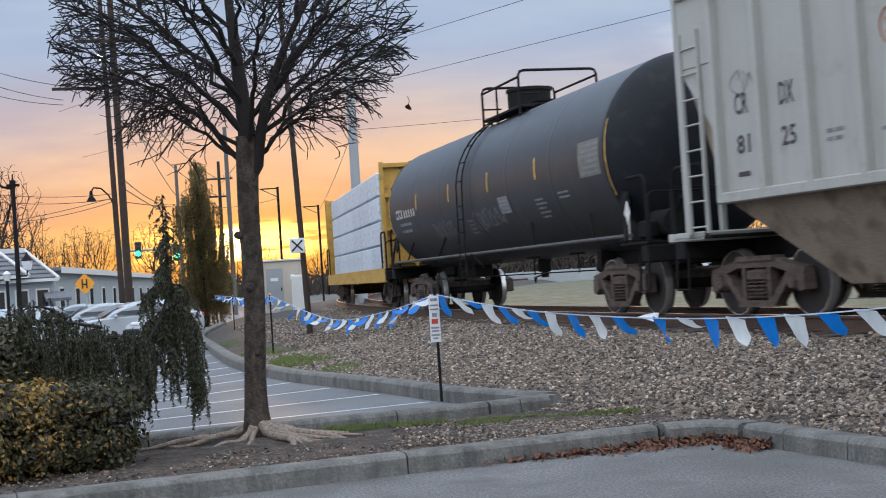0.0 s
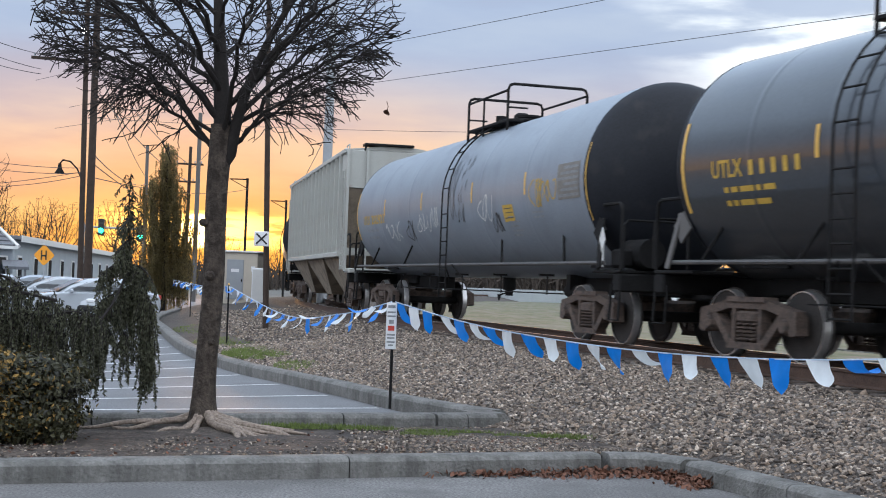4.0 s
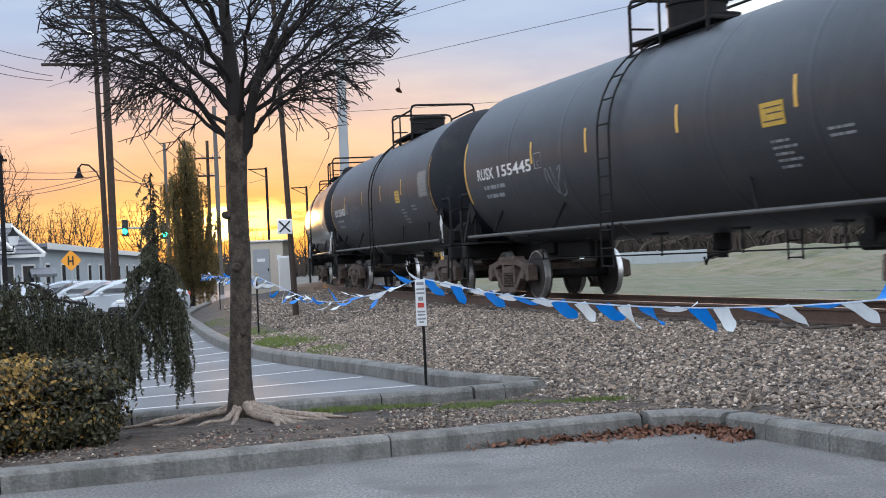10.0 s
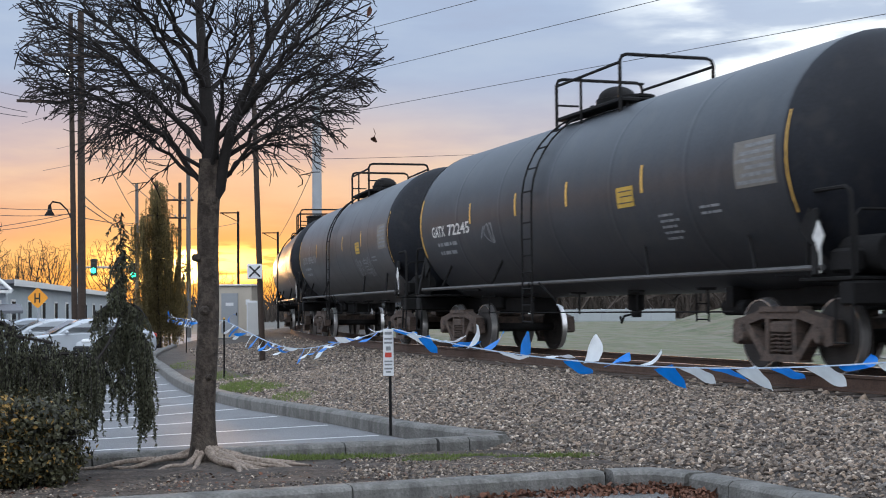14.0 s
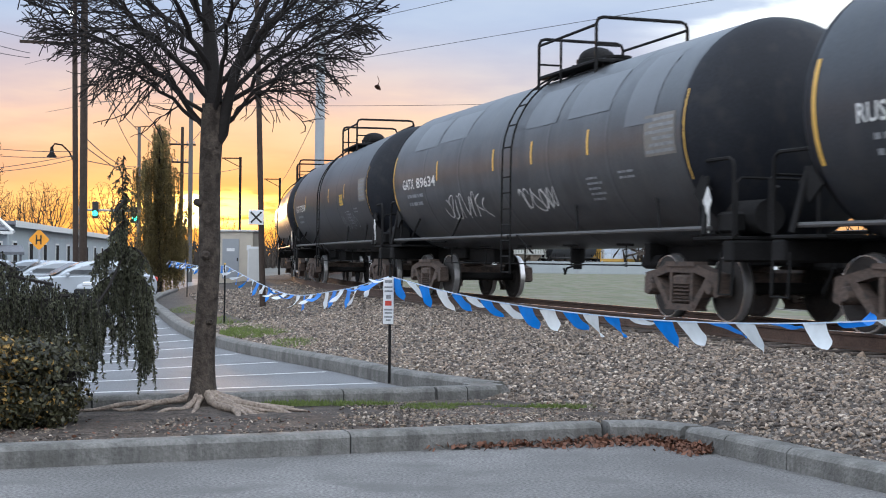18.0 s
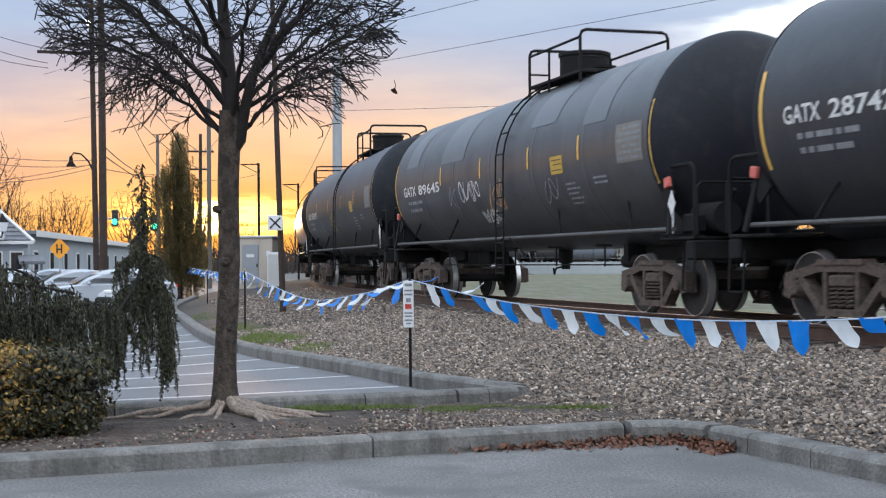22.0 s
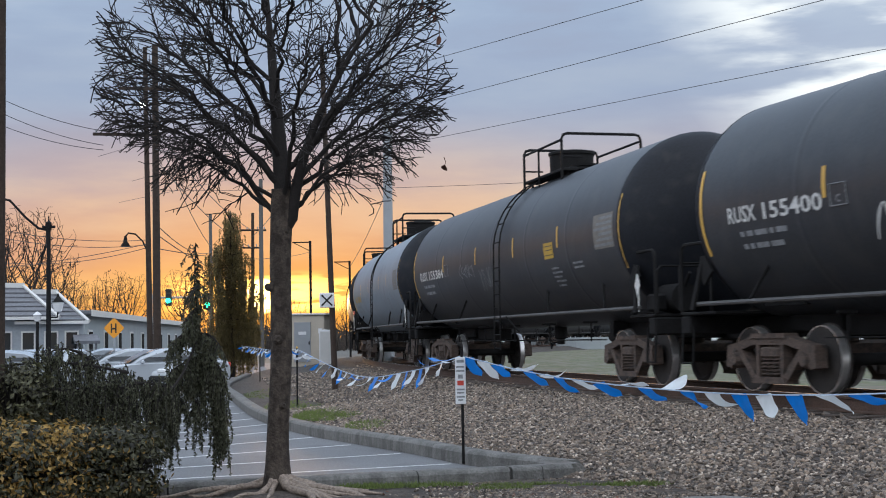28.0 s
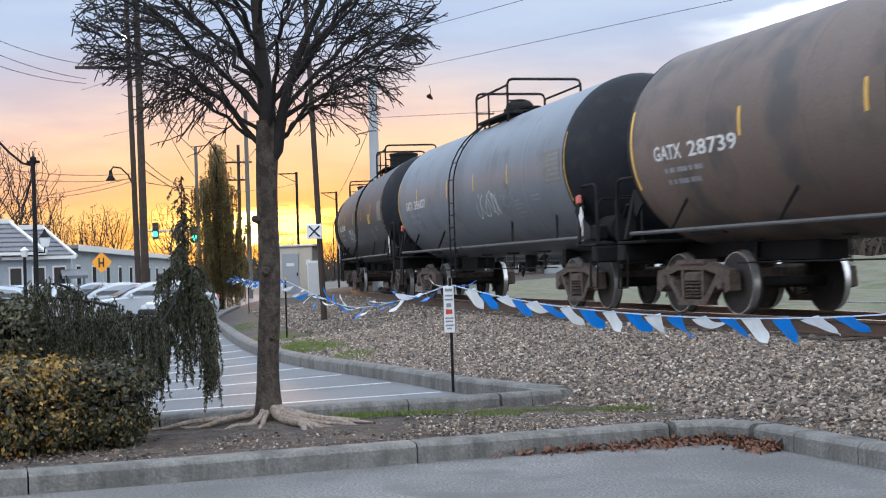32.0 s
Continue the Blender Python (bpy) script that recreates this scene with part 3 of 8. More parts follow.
kerb_run(back_kerb, ARM_B, [0.49, 3.3, 6.62, 9.96, 13.32, 17.83, 22.35, 28.0, 33.64, 40.46], [(-0.0 + u - 0.26, w) for u, w in KERB2])
thing("kerb_end", G().prism([(-0.28, -0.1), (0.16, -0.1), (0.15, 0.14), (0.09, 0.19), (-0.28, 0.192)], 0.38, pose(0.98, 15.76, 0, 0, 0, 22)), M["concrete"], "tapered concrete end of the kerb", "kerb", kind="structure")

# planting island between the two lots
g = G()
N1, N2 = 240, 44
for i in range(N1 + 1):
    t = i / N1
    fx, fy = along(FRONT, 0.51 + t * 17.15)
    bx, by = along(ARM_A, t * 10.49)
    for k in range(N2 + 1):
        u = k / N2
        x, y = fx + (bx - fx) * u, fy + 0.2 + (by - 0.12 - fy - 0.2) * u
        z = 0.135 - 0.10 * u ** 2 + 0.03 * noise.noise(Vector((x * 1.7, y * 1.7, 0))) + 0.012 * noise.noise(Vector((x * 9, y * 9, 0))) + 0.05 * math.exp(-((x + 2.02) ** 2 + (y - 13.99) ** 2) / 0.30)
        g.v.append((x, y, z))
for i in range(N1):
    for k in range(N2):
        a = i * (N2 + 1) + k
        g.f.append((a, a + N2 + 1, a + N2 + 2, a + 1))
thing("planting_bed", g, M["soil"], "dark bare soil of the planting bed", "soil", kind="structure")

sheet("bed_tip", [(0.1, 15.07), (0.95, 15.6), (1.5, 15.29), (2.45, 12.85), (2.15, 12.45), (0.9, 12.73)], 0.03, M["ballast"], "gravelly soil at the tip of the planting bed", "soil", 0.12)
PROFILE = [(-16, 0.06), (-9, 0.08), (-6.5, 0.09), (-5.2, 0.10), (-4.2, 0.12), (-3.4, 0.20), (-2.6, 0.30), (-1.8, 0.41), (-1.1, 0.455), (-0.6, 0.475), (-0.2, 0.48), (1.5, 0.48), (3.3, 0.48), (3.9, 0.44), (5.4, 0.12), (6.5, -0.05)]


def bed_z(o):
    return float(np.interp(o, [p[0] for p in PROFILE], [p[1] for p in PROFILE]))


def project(x, y):
    """Place along the line, and offset from it, of a point."""
    ss = np.linspace(-60, 190, 2501)
    pts = np.array([track(s, 0)[:2] for s in ss])
    k = int(np.argmin((pts[:, 0] - x) ** 2 + (pts[:, 1] - y) ** 2))
    a, b, h = track(ss[k], 0)
    return float(ss[k]), (x - a) * math.cos(h) - (y - b) * math.sin(h)


EDGE = sorted([project(*p) for p in [(6.75, 1.71), (4.62, 7.05), (3.55, 9.72), (2.78, 11.6), (2.5, 12.22), (2.2, 12.45)]]
              + [project(0.8, 15.63)] + [project(x + 0.05, y + 0.03) for x, y in ARM_B[1:]])


def near_edge(s):
    return float(np.interp(s, [e[0] for e in EDGE], [e[1] for e in EDGE]))


def bed_at(s, o):
    """Height of the stone bed, feathered out at its near edge."""
    k = min(1.0, max(0.0, (o - near_edge(s)) / 0.6))
    return bed_z(o) * k + 0.035 * (1 - k)


def ballast_sheet():
    g, n = G(), 22
    ss = np.arange(-60, 190.1, 0.5)
    for s in ss:
        e = near_edge(s)
        for o in list(np.linspace(e, -0.4, 14)) + [0.2, 1.5, 2.8, 3.3, 3.6, 3.9, 5.4, 6.5]:
            x, y, h = track(s, o)
            g.v.append((x, y, bed_at(s, o) + 0.03 * min(1, 2 * (o - e)) * noise.noise(Vector((x * 0.9, y * 0.9, 3.1)))))
    for i in range(len(ss) - 1):
        for k in range(n - 1):
            g.f.append((i * n + k, i * n + k + 1, i * n + n + k + 1, i * n + n + k))
    thing("ballast_bed", g, M["ballast"], "grey-brown crushed stone bed sloping up to the rails", "ground", kind="structure")


ballast_sheet()
for k, o in enumerate((1.5 - 0.76, 1.5 + 0.76)):
    rail = empty("rail", pose(0, 0, 0), "rust-brown steel rail with a polished head", "rail", "rails of the track")
    sec = [(-0.07, 0.515), (0.07, 0.515), (0.07, 0.53), (0.012, 0.55), (0.012, 0.685), (0.036, 0.695), (0.036, 0.73), (-0.036, 0.73), (-0.036, 0.695), (-0.012, 0.685), (-0.012, 0.55), (-0.07, 0.53)]
    path = [track(s, o)[:2] for s in np.arange(-60, 190, 2.0)]
    part("web", sweep(path, [(-u, w) for u, w in sec][::-1]), M["rail_web"], rail, "rusted web and foot")
    part("head", sweep(path, [(0.032, 0.728), (0.032, 0.736), (-0.032, 0.736), (-0.032, 0.728)][::-1]), M["rail_head"], rail, "polished running surface")
TIE = G().box((0, 0, 0), (0.23, 2.6, 0.14), bevel=0.015).mesh("tie", M["tie"])
ties = empty("ties", pose(0, 0, 0), "weathered timber ties in the ballast", "ties", kind="structure")
for i in range(130):
    s = -14 + i * 0.52
    x, y, h = track(s)
    part("tie", TIE, None, ties, at=pose(x, y, 0.445, 0, 0, 90 - math.degrees(h) + 0.6 * math.sin(i * 7.3)))
strip([(5.2, 0.02), (12, 0.04), (25, 0.0), (60, 0.02)], -60, 190, 2.0, "field", M["field"], "pale winter grass and puddled gravel beyond the track", category="grass", wobble=0.05)

# painted stall lines of both lots
lines = [((1.0, 7.49), (3.26, 8.65)), ((-5.2, 15.63), (-0.35, 17.85)), ((-5.4, 16.89), (-1.1, 19.56)), ((-5.6, 18.14), (-1.95, 21.32)), ((-5.8, 19.5), (-2.75, 23.08)), ((-6.0, 21.15), (-3.5, 24.9)), ((-6.3, 22.97), (-4.1, 26.83)), ((-6.6, 25.01), (-4.7, 28.88)), ((-7.1, 27.52), (-5.3, 31.38)), ((-7.7, 30.7), (-6.1, 34.79))]
for a, b in lines:
    d = Vector((b[0] - a[0], b[1] - a[1])).normalized() * 0.05
    g = G().add([(a[0] + d.y, a[1] - d.x, 0.004), (b[0] + d.y, b[1] - d.x, 0.004), (b[0] - d.y, b[1] + d.x, 0.004), (a[0] - d.y, a[1] + d.x, 0.004)], [(0, 1, 2, 3)])
    thing("stall_line", g, M["line"], "worn white painted stall line on the asphalt", "marking", "stall lines", "structure", smooth=0)

# ---------------------------------------------------------------- the train
TANK_R, TANK_Z = 1.69, 2.79
PIPE_Z = 1.34
SHARED = {}


def shared(key, make, material):
    if key not in SHARED:
        SHARED[key] = make().mesh(key, material)
    return SHARED[key]


def skin(x0, x1, z0, z1, r=TANK_R + 0.006, side=1, n=4):
    """A thin patch that lies on the tank's flank."""
    g = G()
    rows = []
    for i in range(n + 1):
        z = z0 + (z1 - z0) * i / n
        dz = max(-0.999, min(0.999, (z - TANK_Z) / r))
        rows.append((math.sqrt(1 - dz * dz) * r * side, TANK_Z + dz * r))
    verts = [(x, y, z) for y, z in rows for x in (x0, x1)]
    faces = [(2 * i, 2 * i + 1, 2 * i + 3, 2 * i + 2) if side < 0 else (2 * i + 1, 2 * i, 2 * i + 2, 2 * i + 3) for i in range(n)]
    return g.add(verts, faces)


def on_tank(x, z, r=TANK_R + 0.007):
    dz = max(-0.99, min(0.99, (z - TANK_Z) / r))
    return (x, r * math.sqrt(1 - dz * dz), TANK_Z + dz * r)


def on_flat(y):
    return lambda x, z: (x, y, z)


def text_shape(text, x0, x1, z, height, put=on_tank):
    """Words in the built-in font, laid on a flank from x0 (towards the head end) back to x1."""
    cu = bpy.data.curves.new("text", "FONT")
    cu.body, cu.resolution_u, cu.offset = text, 2, 0.018
    ob = bpy.data.objects.new("text", cu)
    me = ob.to_mesh()
    pts = [v.co.copy() for v in me.vertices]
    lo, hi, top = min(p.x for p in pts), max(p.x for p in pts), max(p.y for p in pts)
    g = G().add([put(x0 + (x1 - x0) * (p.x - lo) / (hi - lo), z + height * p.y / top) for p in pts], [tuple(f.vertices) for f in me.polygons])
    ob.to_mesh_clear()
    bpy.data.objects.remove(ob)
    bpy.data.curves.remove(cu)
    return g


def bars(x, z, height, words, put=on_tank):
    """Small writing that cannot be read: a bar for each word."""
    g = G()
    for w in words:
        wide = w * height * 0.72
        g.add([put(x, z), put(x - wide, z), put(x - wide, z + height), put(x, z + height)], [(0, 1, 2, 3)])
        x -= wide + height * 0.8
    return g


def scribble(x, z, w, h, seed, width=0.026, put=on_tank):
    """A sprayed tag: a run of looping strokes, each one ribbon on the flank."""
    rng = random.Random(seed)
    g = G()
    n = max(2, round(w / h * 1.5))
    for k in range(n):      # one looping stroke for each letter
        cx, cz = x - w * (k + 0.5) / n, z + h * rng.uniform(0.40, 0.60)
        ax, az = w / n * rng.uniform(0.38, 0.66), h * rng.uniform(0.30, 0.52)
        kx, kz = rng.choice(((1, 1), (1, 2), (2, 1), (1.5, 1), (1, 1.5), (2, 3))), rng.uniform(0, 6.28)
        span = rng.uniform(0.65, 1.0) * 2 * math.pi
        lean = rng.uniform(-0.25, 0.15)
        pts = []
        for i in range(25):
            q = span * i / 24
            dz = az * math.sin(kx[1] * q + kz * 0.5)
            pts.append(Vector((cx + ax * math.cos(kx[0] * q + kz) + lean * dz, cz + dz, 0)))
        for i, p in enumerate(pts):
            d = pts[min(i + 1, len(pts) - 1)] - pts[max(i - 1, 0)]
            nrm = Vector((-d.y, d.x, 0)).normalized() * width / 2 * (1 if 0 < i < len(pts) - 1 else 0.5)
            g.v += [put(p.x + nrm.x, p.y + nrm.y), put(p.x - nrm.x, p.y - nrm.y)]
        m = len(g.v) - 2 * len(pts)
        g.f += [(m + 2 * i, m + 2 * i + 1, m + 2 * i + 3, m + 2 * i + 2) for i in range(len(pts) - 1)]
    return g


def wheel_shape():
    g = G()
    g.lathe([(-0.066, 0.30), (-0.066, 0.43), (-0.05, 0.462), (0.045, 0.470), (0.05, 0.497), (0.072, 0.497), (0.075, 0.43), (0.03, 0.38), (0.025, 0.16), (0.07, 0.12), (0.07, 0.02)], "y", n=28)
    g.lathe([(-0.068, 0.02), (-0.068, 0.13), (-0.02, 0.17), (-0.02, 0.36), (-0.067, 0.42)], "y", n=28)
    return g


def rim_shape():
    return G().lathe([(-0.069, 0.452), (-0.069, 0.462), (-0.055, 0.4655), (0.043, 0.4735), (0.043, 0.47), (-0.069, 0.45)], "y", n=28, caps=False)


def frame_shape():
    """The cast side frame of a truck, with its two windows and the spring nest between."""
    g = G()
    top = [(-1.12, 0.57), (-1.12, 0.66), (-0.86, 0.70), (-0.45, 0.79), (0.45, 0.79), (0.86, 0.70), (1.12, 0.66), (1.12, 0.57), (0.84, 0.58), (0.42, 0.67), (-0.42, 0.67), (-0.84, 0.58)]
    g.prism(top, 0.17)
    g.prism([(-0.46, 0.76), (0.46, 0.76), (0.42, 0.83), (-0.42, 0.83)], 0.22)
    for s in (1, -1):
        g.prism([(s * 1.12, 0.60), (s * 1.14, 0.36), (s * 1.0, 0.33), (s * 0.95, 0.42), (s * 0.86, 0.60)][::s], 0.19)
        g.prism([(s * 0.88, 0.60), (s * 0.73, 0.60), (s * 0.31, 0.21), (s * 0.40, 0.13)][::s], 0.17)
        g.prism([(s * 0.345, 0.69), (s * 0.27, 0.69), (s * 0.27, 0.18), (s * 0.345, 0.22)][::s], 0.16)
        g.lathe([(-0.16, 0.03), (-0.155, 0.085), (-0.12, 0.10)], "y", (s * 0.89, 0.02, 0.46), 10)
        g.lathe([(-0.11, 0.05), (-0.11, 0.10), (-0.04, 0.125), (0.08, 0.125)], "y", (s * 0.89, 0.02, 0.46), 14)
    g.prism([(-0.44, 0.13), (0.44, 0.13), (0.40, 0.22), (-0.40, 0.22)], 0.22)
    return g


def spring_shape():
    g = G()
    for x in (-0.15, 0.0, 0.15):
        pts = [(x + 0.062 * math.cos(a), -0.03 + 0.062 * math.sin(a), 0.22 + 0.26 * a / (2 * math.pi * 5)) for a in np.linspace(0, 2 * math.pi * 5, 60)]
        g.tube(pts, 0.016, 4)
    g.box((0, 0, 0.56), (0.46, 0.2, 0.16), bevel=0.03)
    return g


def build_truck(parent, x):
    t = part("truck", shared("bolster", lambda: G().box((0, 0, 0.60), (0.42, 2.0, 0.24), bevel=0.05).box((0, 0, 0.74), (0.5, 0.5, 0.1), bevel=0.02)
             .tube([(-0.55, -0.72, 0.42), (-0.55, 0.72, 0.42)], 0.06).tube([(0.55, -0.72, 0.42), (0.55, 0.72, 0.42)], 0.06), M["truck_iron"]), None, parent,
             "rust-brown cast truck", at=pose(x, 0, 0) @ Matrix.Scale(1.05, 4))
    for s in (1, -1):
        part("side_frame", shared("side_frame", frame_shape, M["truck_iron"]), None, t, at=pose(0, s * 1.0, 0, 0, 0, 0 if s < 0 else 180))
        part("spring_nest", shared("spring_nest", spring_shape, M["truck_iron"]), None, t, at=pose(0, s * 1.0, 0, 0, 0, 0 if s < 0 else 180))
        for a in (0.89, -0.89):
            w = part("wheel", shared("wheel", wheel_shape, M["wheel_iron"]), None, t, at=pose(a, s * 0.76, 0.462, 0, 0, 0 if s < 0 else 180))
            part("tread", shared("tread", rim_shape, M["tread"]), None, t, "polished steel tread", at=w.matrix_basis.copy())
    for a in (0.89, -0.89):
        part("axle", shared("axle", lambda: G().tube([(0, -1.05, 0), (0, 1.05, 0)], 0.085, 12), M["iron"]), None, t, at=pose(a, 0, 0.462))
    return t


def rail_bar(pts, r=0.022):
    return G().tube(pts, r, 6)


def end_gear(car, L, colour):
    """Coupler, end sill, steps, grab irons and brake gear at both ends."""
    for s in (1, -1):
        e = pose(s * L / 2, 0, 0, 0, 0, 0 if s > 0 else 180)
        part("coupler", shared("coupler", lambda: G().box((-0.35, 0, 0.86), (0.7, 0.16, 0.18), bevel=0.04).box((0.0, 0.0, 0.86), (0.22, 0.30, 0.26), bevel=0.08)
             .tube([(-0.25, 0.25, 0.80), (-0.05, 0.28, 0.45), (0.05, 0.2, 0.40)], 0.025), M["iron"]), None, car, at=e)
        part("end_sill", shared("end_sill", lambda: G().box((-0.62, 0, 1.02), (0.30, 2.9, 0.30), bevel=0.03).box((-1.05, 0, 1.20), (1.1, 2.9, 0.05), bevel=0.01)
             .tube([(-0.5, 1.42, 1.0), (-0.5, 1.45, 0.45), (-0.5, 1.45, 0.42), (-0.85, 1.45, 0.42), (-0.85, 1.42, 1.0)], 0.022)
             .tube([(-0.5, -1.42, 1.0), (-0.5, -1.45, 0.42), (-0.85, -1.45, 0.42), (-0.85, -1.42, 1.0)], 0.022), M["iron"]), None, car, at=e)
        for y in (1.42, -1.42):
            part("grab_rail", shared("grab_rail%+.0f" % y, lambda: rail_bar([(-0.50, y, 1.2), (-0.50, y, 2.18), (-0.54, y, 2.26), (-0.62, y, 2.3), (-1.30, y, 2.3), (-1.38, y, 2.26), (-1.42, y, 2.16), (-1.42, y, 1.2)], 0.028), M["iron"]), None, car, at=e)
        part("cross_rail", shared("cross_rail", lambda: rail_bar([(-0.42, -1.42, 1.25), (-0.42, -1.42, 1.95), (-0.42, -1.35, 2.02), (-0.42, 1.35, 2.02), (-0.42, 1.42, 1.95), (-0.42, 1.42, 1.25)], 0.022), M["iron"]), None, car, at=e)


def tank_car(spec):
    L, R, zc = spec["L"], TANK_R, TANK_Z
    car = empty("tank_car", on_track(0), spec["label"], "tank car", "cars of the freight train")
    half = L / 2 - 0.80
    mid = spec["mid"]
    D = 0.80
    prof = [(-half - 0.002, 0.02)] + [(-half + D - D * math.cos(a), R * math.sin(a)) for a in np.linspace(0.12, math.pi / 2, 10)]
    seams = []
    for k in range(1, 6):
        xs = -half + D + (2 * half - 2 * D) * k / 6
        seams += [(xs - 0.10, R), (xs - 0.05, R), (xs - 0.025, R + 0.004), (xs + 0.025, R + 0.004), (xs + 0.05, R), (xs + 0.10, R)]
    prof += [(-half + D + 0.05, R), (-half + D + 0.12, R)]
    prof += seams + [(-a, r) for a, r in reversed(prof)]
    body = G()
    body.lathe(prof, "x", (0, 0, zc), 48)
    part("tank", body, M[spec["paint"]], car, spec.get("tank_label", ""), smooth=50)
    # thin dark shell over each domed end, its shade painted in
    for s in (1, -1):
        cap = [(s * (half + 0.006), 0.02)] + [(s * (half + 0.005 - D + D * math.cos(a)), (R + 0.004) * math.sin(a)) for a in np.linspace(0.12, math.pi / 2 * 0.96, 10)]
        part("tank_head", shared("tank_head%d%.2f" % (s, L), lambda: G().lathe(cap[::s], "x", (0, 0, zc), 48, caps=False), M["head_shade"]), None, car, "domed end, near black with shade in its colour")
    # saddles and braces
    tx = L / 2 - 2.55
    for s in (1, -1):
        part("saddle", shared("saddle", lambda: G().box((0, 0, 1.10), (1.3, 0.7, 0.44), bevel=0.03)
             .prism([(-0.55, 1.28), (0.55, 1.28), (0.45, 1.75), (-0.45, 1.75)], 1.7), M["iron"]), None, car, at=pose(s * tx, 0, 0))
        for y in (1, -1):
            plate = spec.get("plate", "iron")
            br = part("bracket", shared("bracket%d%d%s" % (s, y, plate), lambda: G().box((0, 0, 0), (0.10, 0.05, 0.86), Euler((radians(9 * y), radians(-10 * s), 0)).to_matrix(), bevel=0.012)
                      .box((-0.16 * s, -0.05 * y, 0.20), (0.34, 0.04, 0.34), Euler((0, radians(40 * s), 0)).to_matrix()), M[plate]), None, car, "sloping end bracket", at=pose(s * (half - 0.35), y * 1.50, 1.66))
            if spec.get("tip"):
                part("bracket_tip", shared("bracket_tip%d" % s, lambda: G().box((-0.07 * s, 0, 0.39), (0.16, 0.065, 0.16), Euler((0, radians(-10 * s), 0)).to_matrix(), bevel=0.012), M["tip_red"]), None, br, "faded red reflector")
        build_truck(car, s * tx)
    for s in (1, -1):
        part("stub_sill", shared("stub_sill", lambda: G().box((0, 0, 0.98), (4.2, 0.5, 0.34), bevel=0.02), M["iron"]), None, car, at=pose(s * (L / 2 - 2.75), 0, 0))
    for y, z in ((1.05, 0.80),):
        part("brake_rod", G().tube([(-tx + 1.3, y, z), (tx - 1.3, y, z)], 0.013, 6), M["iron"], car)
    for k in range(5):
        part("rod_hanger", shared("rod_hanger", lambda: G().box((0, 1.12, 0.95), (0.025, 0.025, 0.36)).box((0, 1.14, 1.14), (0.04, 0.3, 0.04)), M["iron"]), None, car, at=pose((k - 2) * (tx - 1.7) / 2.1, 0, 0))
    part("brake_cylinder", shared("brake_cylinder", lambda: G().lathe([(-0.35, 0.03), (-0.33, 0.12), (0.3, 0.12), (0.32, 0.03)], "x", (0, 0.45, 0.86), 14).box((0.0, 0.45, 1.02), (0.2, 0.3, 0.3)), M["iron"]), None, car, at=pose(-tx + 2.2, 0, 0))
    part("outlet_valve", shared("outlet", lambda: G().lathe([(0.70, 0.04), (0.70, 0.09), (0.82, 0.09), (0.84, 0.15), (1.15, 0.15)], "z", (0, 0, 0), 14)
         .tube([(0.0, 0, 0.78), (0.3, 0.1, 0.72), (0.4, 0.1, 0.60), (0.46, 0.1, 0.72)], 0.022), M["iron"]), None, car)
    for y in (1, -1):
        part("side_pipe", G().tube([(-half + 0.2, y * 1.50, PIPE_Z), (half - 0.2, y * 1.50, PIPE_Z)], 0.036, 8), M["pipe_steel"], car)
        for k in (-0.36, -0.19, 0.19, 0.36):
            part("pipe_brace", shared("brace%d%d" % (y, k > 0), lambda: G().tube([(0, y * 1.50, PIPE_Z), (0.42 if k < 0 else -0.42, y * 1.36, 1.92)], 0.026, 6), M["iron"]), None, car, at=pose(k * L, 0, 0))
        # ladder at mid length, bowed over the shoulder
        g = G()
        for dx in (-0.23, 0.23):
            pts = [(dx, y * 1.79, 0.60), (dx, y * 1.79, 2.6)] + [(dx, y * (R + 0.10) * math.cos(a), zc + (R + 0.10) * math.sin(a)) for a in np.linspace(0.1, 1.15, 8)]
            g.tube(pts, 0.019, 6)
        ladder = part("ladder", shared("ladder%d" % y, lambda: g, M["iron"]), None, car, at=pose(mid, 0, 0))
        rung = shared("rung", lambda: G().tube([(-0.23, 0, 0), (0.23, 0, 0)], 0.015, 5), M["iron"])
        for k in range(7):
            part("rung", rung, None, ladder, at=pose(0, y * 1.79, 0.64 + 0.30 * k))
        for a in np.linspace(0.12, 1.1, 5):
            part("rung", rung, None, ladder, at=pose(0, y * (R + 0.10) * math.cos(a), zc + (R + 0.10) * math.sin(a)))
        for dx in (-0.6, 0.6):
            part("ladder_brace", shared("ladder_brace%d%d" % (y, dx > 0), lambda: G().tube([(dx * 0.4, y * 1.66, PIPE_Z), (dx * 0.9, y * 1.45, 1.0)], 0.018, 5), M["iron"]), None, ladder)
    # walkway with its railing and the fittings on top
    top = zc + R
    g = G()
    for y in (0.72, -0.72):
        g.box((-0.57, y, top - 0.05), (2.8, 0.36, 0.06), bevel=0.01)
        for dx in (-1.85, 0.7):
            g.tube([(dx, y, top - 0.06), (dx, y * 0.98, top - 0.3)], 0.03, 5)
    for dx in (-1.5, 0.65):
        g.box((dx, 0, top + 0.02), (0.3, 1.2, 0.05), bevel=0.01)
    part("walkway", shared("walkway", lambda: g, M["iron"]), None, car, at=pose(mid - 0.15 + spec.get("rack", 0), 0, 0))
    g = G()
    for x in (-1.95, 0.75):      # an arch across the tank at each end of the platform
        k = top - 0.30
        g.tube([(x, 0.9, k), (x, 0.9, top + 0.60), (x, 0.86, top + 0.69), (x, 0.77, top + 0.72), (x, -0.77, top + 0.72), (x, -0.86, top + 0.69), (x, -0.9, top + 0.60), (x, -0.9, k)], 0.032, 6)
        g.tube([(x, 0.9, top + 0.22), (x, 0.45, top + 0.22)], 0.02, 6)
